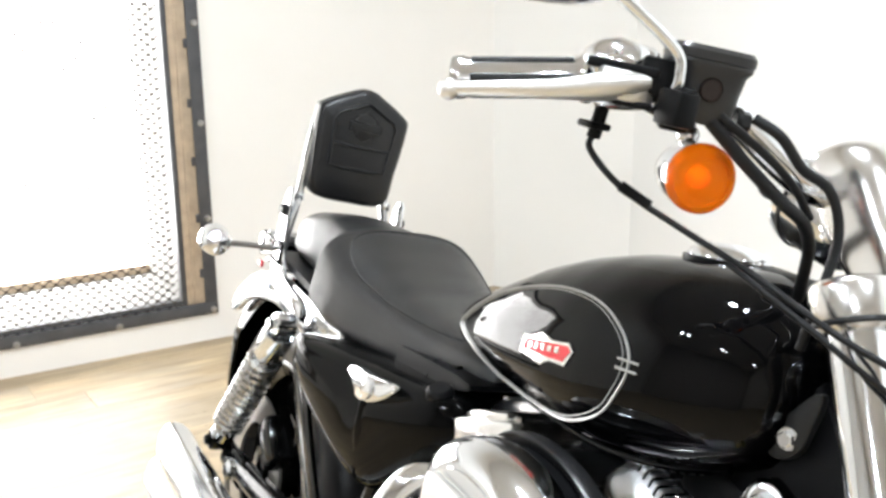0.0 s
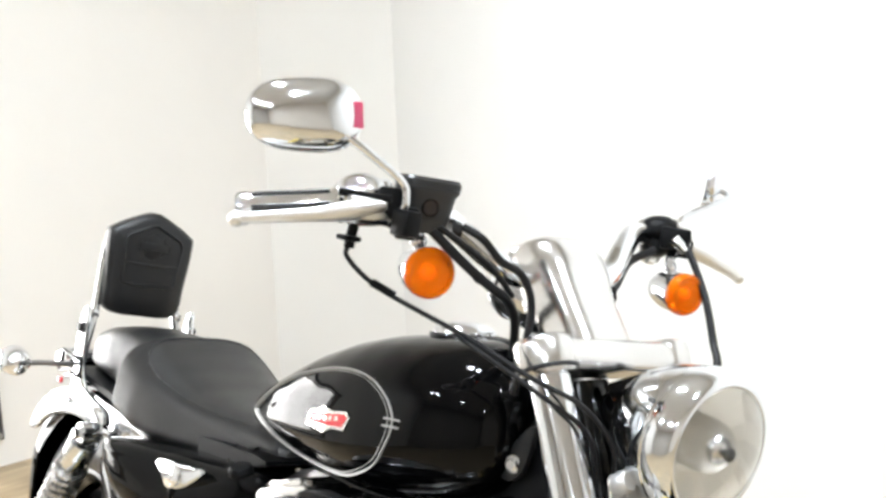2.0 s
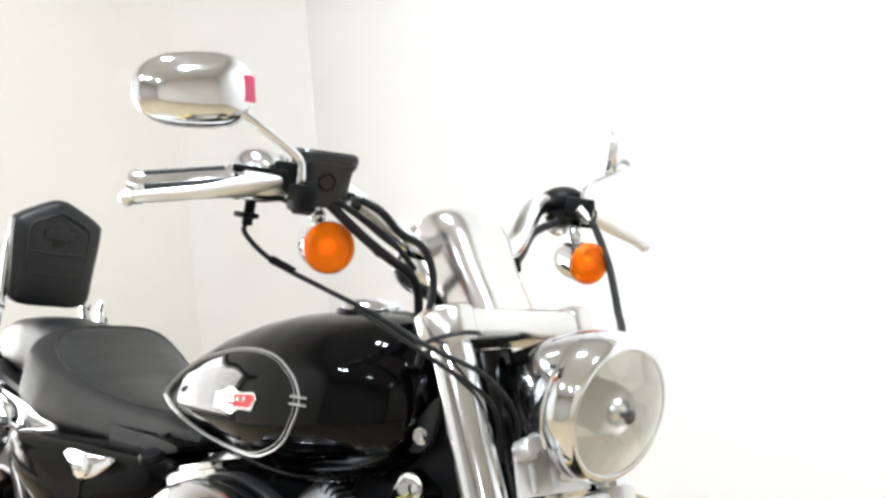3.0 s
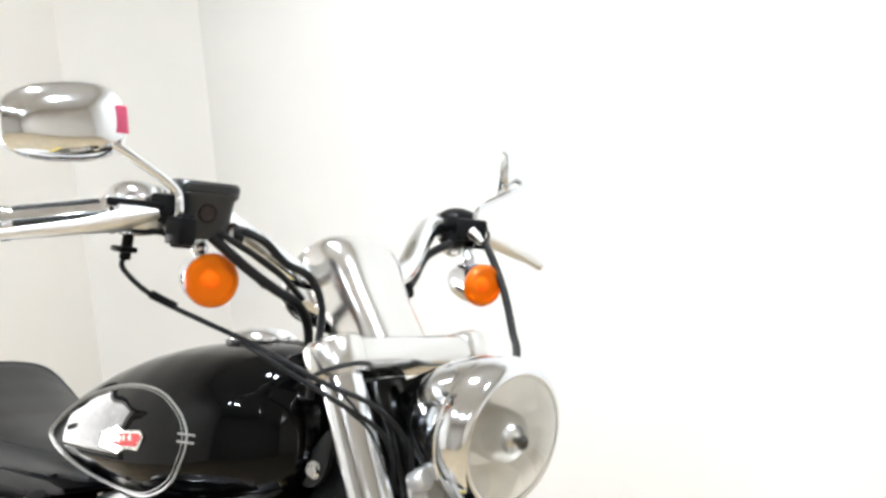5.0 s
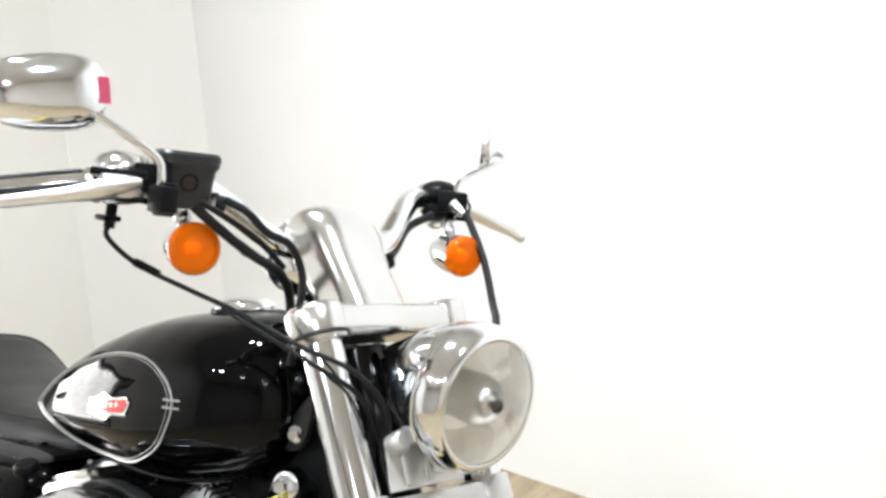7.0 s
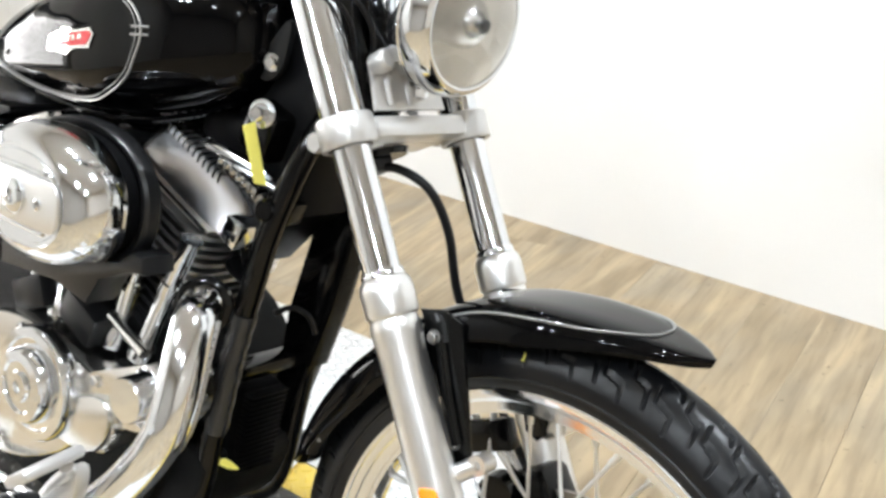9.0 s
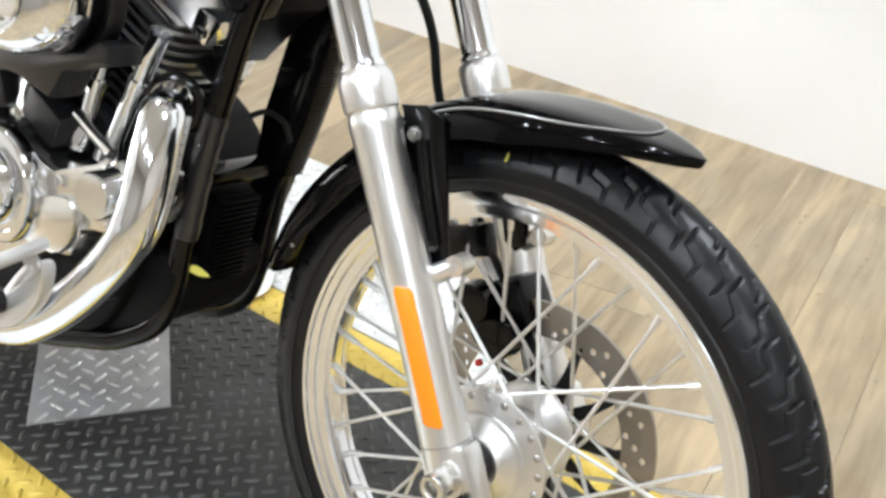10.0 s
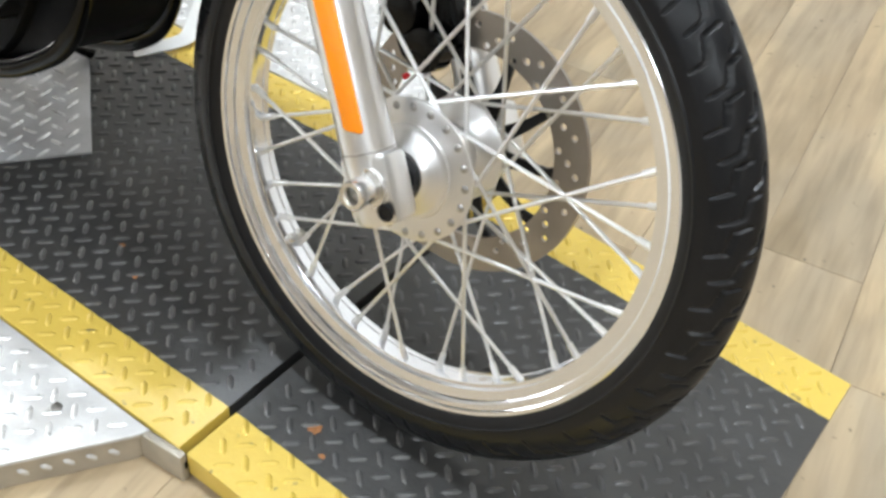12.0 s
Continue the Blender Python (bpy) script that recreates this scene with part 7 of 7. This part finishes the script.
    # yellow inspection tag
    bm = slab([(-0.008, 0.0), (0.006, 0.004), (0.008, -0.070), (-0.005, -0.066)], 0, 0.0012, "y")
    bm.transform(pose(-0.391, -0.092, 0.780, 6, -13, 42))
    part("hang_tag", bm, YELLOW, bike, "yellow paper hang tag", 0)


engine()


def air_cleaner():
    c = Vector((-0.596, -0.183, 0.663))
    A, B = 0.118, 0.081
    def oval(k, y, p=2.25):
        out = []
        for j in range(64):
            a = 2 * math.pi * j / 64
            cx, cz = math.cos(a), math.sin(a)
            out.append(c + Vector((A * k * math.copysign(abs(cx) ** (2 / p), cx), y, B * k * math.copysign(abs(cz) ** (2 / p), cz))))
        return out
    back = part("air_cleaner", loft([oval(1.0, 0.050), oval(1.045, 0.046), oval(1.05, 0.030), oval(1.02, 0.026), oval(0.94, 0.028), oval(0.9, 0.032)]), BACKPLATE, bike, "oval chrome air cleaner on black backplate", 40)
    part("filter_element", loft([oval(0.9, 0.03), oval(0.9, -0.004)], False), PLASTIC, back)
    cov = [oval(0.985, 0.008), oval(1.0, 0.004), oval(1.0, -0.010), oval(0.985, -0.022), oval(0.95, -0.033), oval(0.89, -0.042), oval(0.80, -0.0485), oval(0.70, -0.052), oval(0.69, -0.0505), oval(0.64, -0.0505), oval(0.63, -0.0525), oval(0.3, -0.0535)]
    part("chrome_cover", loft(cov), CHROME, back, "domed chrome cover", 40)
    # raised name plate with three screws
    pl = rounded([(-0.066, -0.021), (-0.045, -0.027), (0.045, -0.027), (0.066, -0.021), (0.070, 0.0), (0.066, 0.021), (0.045, 0.027), (-0.045, 0.027), (-0.066, 0.021), (-0.070, 0.0)], 3)
    bm = slab([(c.x + a * 1.16, c.z + b * 1.1) for a, b in pl], c.y - 0.0515, c.y - 0.0575, "y", 0.002)
    part("cover_insert", bm, SATIN, back, "brushed insert plate with screws", 30)
    for z in (-0.034, 0.034):
        part("insert_groove", tube([c + Vector((-0.05, -0.0535, z)), c + Vector((0.05, -0.0535, z))], 0.0022, 8, smooth=False), CHROME, back)
    part("insert_boss", lathe([(0.020, 0), (0.020, 0.004), (0.016, 0.007), (0.008, 0.0075), (0.007, 0.004), (0, 0.004)], c + Vector((0, -0.0572, 0)), (0, -1, 0), 28), CHROME, back)
    for x in (-0.045, 0.045):
        part("cover_screw", lathe([(0.007, 0), (0.007, 0.003), (0.004, 0.0045), (0.003, 0.002), (0, 0.002)], c + Vector((x, -0.0572, 0)), (0, -1, 0), 16), CHROME, back)
    # silver breather housing above and lower snorkel
    sn = ([(-0.74, 0.600), (-0.60, 0.588), (-0.50, 0.604), (-0.475, 0.622), (-0.456, 0.620), (-0.452, 0.600), (-0.476, 0.596), (-0.532, 0.572), (-0.556, 0.535), (-0.62, 0.545), (-0.74, 0.535)])
    part("snorkel", slab(sn, -0.125, -0.172, "y", 0.006), BACKPLATE, back, "black intake snorkel")


air_cleaner()


def exhaust():
    front = [(-0.440, -0.085, 0.560), (-0.410, -0.118, 0.572), (-0.390, -0.143, 0.563), (-0.380, -0.157, 0.540), (-0.373, -0.169, 0.508), (-0.371, -0.177, 0.475), (-0.377, -0.183, 0.440), (-0.400, -0.188, 0.398), (-0.440, -0.193, 0.348), (-0.490, -0.197, 0.300), (-0.545, -0.199, 0.262), (-0.62, -0.2, 0.236), (-0.80, -0.2, 0.180), (-1.0, -0.2, 0.150)]
    pipe = part("exhaust_pipe", tube(front, 0.0215, 24, n=8), CHROME, bike, "curved chrome front exhaust pipe with heat shield")
    sh = [(p[0] + 0.001, p[1] - 0.004, p[2] + 0.001) for p in front[1:12]]
    part("heat_shield", tube(sh, [0.0222, 0.0246] + [0.0250] * 9, 24, n=8), CHROME, pipe, "smooth chrome heat shield")
    part("port_flange", lathe([(0.024, 0), (0.034, 0), (0.034, 0.008), (0.027, 0.012), (0.024, 0.012)], (-0.434, -0.093, 0.562), (0.5, -0.8, 0.0), 28), FRAME, pipe)
    edge = spline([(p[0] + 0.017, p[1] + 0.017, p[2] + 0.002) for p in front[2:9]], 6)
    part("shield_seam", tube(edge, 0.003, 8, smooth=False), STEEL, pipe)
    part("shield_dimples", join(*[ball(p + Vector((0.002, -0.004, 0)), 0.0022, 6) for p in edge[2::2]]), CHROME, pipe, "row of small dimples along the shield's edge")
    rear = [(-0.86, -0.09, 0.60), (-0.88, -0.14, 0.57), (-0.89, -0.17, 0.50), (-0.92, -0.19, 0.40), (-0.96, -0.2, 0.30), (-1.03, -0.2, 0.26), (-1.13, -0.2, 0.245)]
    part("exhaust_pipe", tube(rear, 0.0235, 20, n=8), CHROME, bike, "curved chrome rear exhaust pipe")
    for x0, x1, y, z0, z1 in ((-1.10, -1.665, -0.205, 0.250, 0.234), (-0.98, -1.695, -0.21, 0.150, 0.148)):
        a, b = Vector((x0, y, z0)), Vector((x1, y, z1))
        d = (b - a).normalized()
        secs = []
        for t, r in ((0.0, 0.025), (0.03, 0.030), (0.12, 0.042), (0.5, 0.0445), (0.86, 0.0445), (1.0, 0.044)):
            ring = []
            for j in range(36):
                an = 2 * math.pi * j / 36
                off = Vector((0, r * math.cos(an), r * math.sin(an)))
                cut = -0.085 * math.sin(an) if t == 1.0 else 0.0
                ring.append(a.lerp(b, t) + off + d * (-cut))
            secs.append(ring)
        inner = [[p.lerp(a.lerp(b, 1.0), 0.06) for p in secs[-1]], [a.lerp(b, 0.82) + Vector((0, 0.040 * math.cos(2 * math.pi * j / 36), 0.040 * math.sin(2 * math.pi * j / 36))) for j in range(36)]]
        m = part("muffler", loft(secs + inner), CHROME, bike, "slash-cut chrome muffler", 35)
        part("muffler_clamp", lathe([(0.0315, -0.010), (0.034, -0.010), (0.034, 0.010), (0.0315, 0.010)], a + d * 0.02, d, 28), STEEL, m)


exhaust()


def foot_controls():
    fc = part("footpeg_bracket", slab(rounded([(-0.57, 0.27), (-0.50, 0.29), (-0.455, 0.34), (-0.445, 0.385), (-0.465, 0.385), (-0.50, 0.335), (-0.56, 0.30), (-0.60, 0.29)], 3), -0.245, -0.225, "y", 0.004), SILVER, bike, "silver forward footpeg bracket")
    part("peg_stub", tube([(-0.51, -0.10, 0.30), (-0.51, -0.24, 0.31)], 0.013, 14, smooth=False), DARKGREY, fc)
    peg = part("footpeg", lathe([(0, 0), (0.013, 0), (0.015, 0.01), (0.017, 0.02), (0.017, 0.10), (0.019, 0.104), (0.019, 0.112), (0.012, 0.116), (0, 0.116)], (-0.515, -0.245, 0.318), (-0.15, -1, 0.06), 24), RUBBER, fc, "rubber footpeg with chrome bands")
    for k in range(5):
        h = 0.03 + k * 0.016
        d = Vector((-0.15, -1, 0.06)).normalized()
        part("peg_band", lathe([(0.0172, -0.003), (0.0185, -0.002), (0.0185, 0.002), (0.0172, 0.003)], Vector((-0.515, -0.245, 0.318)) + d * h, d, 24), CHROME, fc)
    part("brake_pedal", join(tube([(-0.56, -0.215, 0.285), (-0.50, -0.235, 0.345), (-0.44, -0.258, 0.395), (-0.42, -0.275, 0.415)], [0.009, 0.008, 0.0075, 0.008], 12), box((-0.422, -0.298, 0.420), (0.045, 0.075, 0.014), 0.005, (8, -35, 0))), SILVER, bike, "silver forward brake pedal")
    part("pedal_rod", tube([(-0.56, -0.215, 0.292), (-0.75, -0.19, 0.262), (-0.95, -0.16, 0.25)], 0.0055, 10), CHROME, bike, "brake rod")


foot_controls()

# ------------------------------------------------------------------ floor planks, last
def planks():
    room = [(XE + 0.02, YS - 0.02), (XE + 0.02, FAR[1] + 0.02), (CORNER[0] - 0.01, CORNER[1] + 0.02), (EDGE[0] - 0.02, EDGE[1]), (-2.88, YS - 0.02)]
    fl = part("floor", slab(room, FLOOR - 0.05, FLOOR - 0.004, "z"), SUBFLOOR, None, "", 0)
    tagged(fl, "wood-look vinyl plank floor, worn oak tone", "floor", "", "structure")
    turn = Matrix.Rotation(radians(7.7), 4, 'Z')
    w, l, g = 0.152, 1.22, 0.00035

    def cut(poly):
        """The part of a plank's outline that lies inside the room."""
        for i in range(len(room)):
            (ax, ay), (bx, by) = room[i], room[(i + 1) % len(room)]
            side = lambda p: (bx - ax) * (p[1] - ay) - (by - ay) * (p[0] - ax)
            out = []
            for p, q in zip(poly, poly[1:] + poly[:1]):
                sp, sq = side(p), side(q)
                if sp >= 0:
                    out.append(p)
                if sp * sq < 0:
                    t = sp / (sp - sq)
                    out.append((p[0] + (q[0] - p[0]) * t, p[1] + (q[1] - p[1]) * t))
            poly = out
            if not poly:
                break
        return poly

    bm = box((0, 0, 0), (w - 2 * g, l - 2 * g, 0.004), 0.0004, seg=1)
    me = bpy.data.meshes.new("plank")
    bm.to_mesh(me)
    bm.free()
    me.materials.append(PLANK)
    verts, faces = [], []
    rng = random.Random(4)
    x = -6.0
    while x < 6.0:
        y = -7.5 + rng.random() * l
        while y < 4.0:
            c = turn @ Vector((x, y + l / 2, 0))
            y += l
            m = Matrix.Translation((c.x, c.y, FLOOR - 0.002)) @ turn
            full = [(m @ Vector(p)).to_tuple()[:2] for p in ((-w / 2 + g, -l / 2 + g, 0), (w / 2 - g, -l / 2 + g, 0), (w / 2 - g, l / 2 - g, 0), (-w / 2 + g, l / 2 - g, 0))]
            poly = cut(full)
            if len(poly) < 3:
                continue
            near = -3.5 < c.x < 1.6 and c.y > -1.1
            if near and poly == full:
                o = new("plank", me)
            elif near:
                inv = m.inverted()
                bm = slab([(inv @ Vector((*p, FLOOR))).to_tuple()[:2] for p in poly], -0.002, 0.002, "z")
                bmesh.ops.recalc_face_normals(bm, faces=bm.faces)
                own = bpy.data.meshes.new("plank")
                bm.to_mesh(own)
                bm.free()
                own.materials.append(PLANK)
                o = new("plank", own)
            else:
                k, n = len(verts), len(poly)
                verts += [(p[0], p[1], FLOOR - 0.004) for p in poly] + [(p[0], p[1], FLOOR) for p in poly]
                faces.append(tuple(range(k + n, k + 2 * n)))
                faces += [(k + i, k + (i + 1) % n, k + n + (i + 1) % n, k + n + i) for i in range(n)]
                continue
            o.parent = fl
            o.matrix_basis = m
        x += w
    far = bpy.data.meshes.new("far_planks")
    far.from_pydata(verts, [], faces)
    far.materials.append(PLANK)
    ob = new("far_planks", far)
    ob.parent = fl
    ob["kind"] = "stuff"


planks()
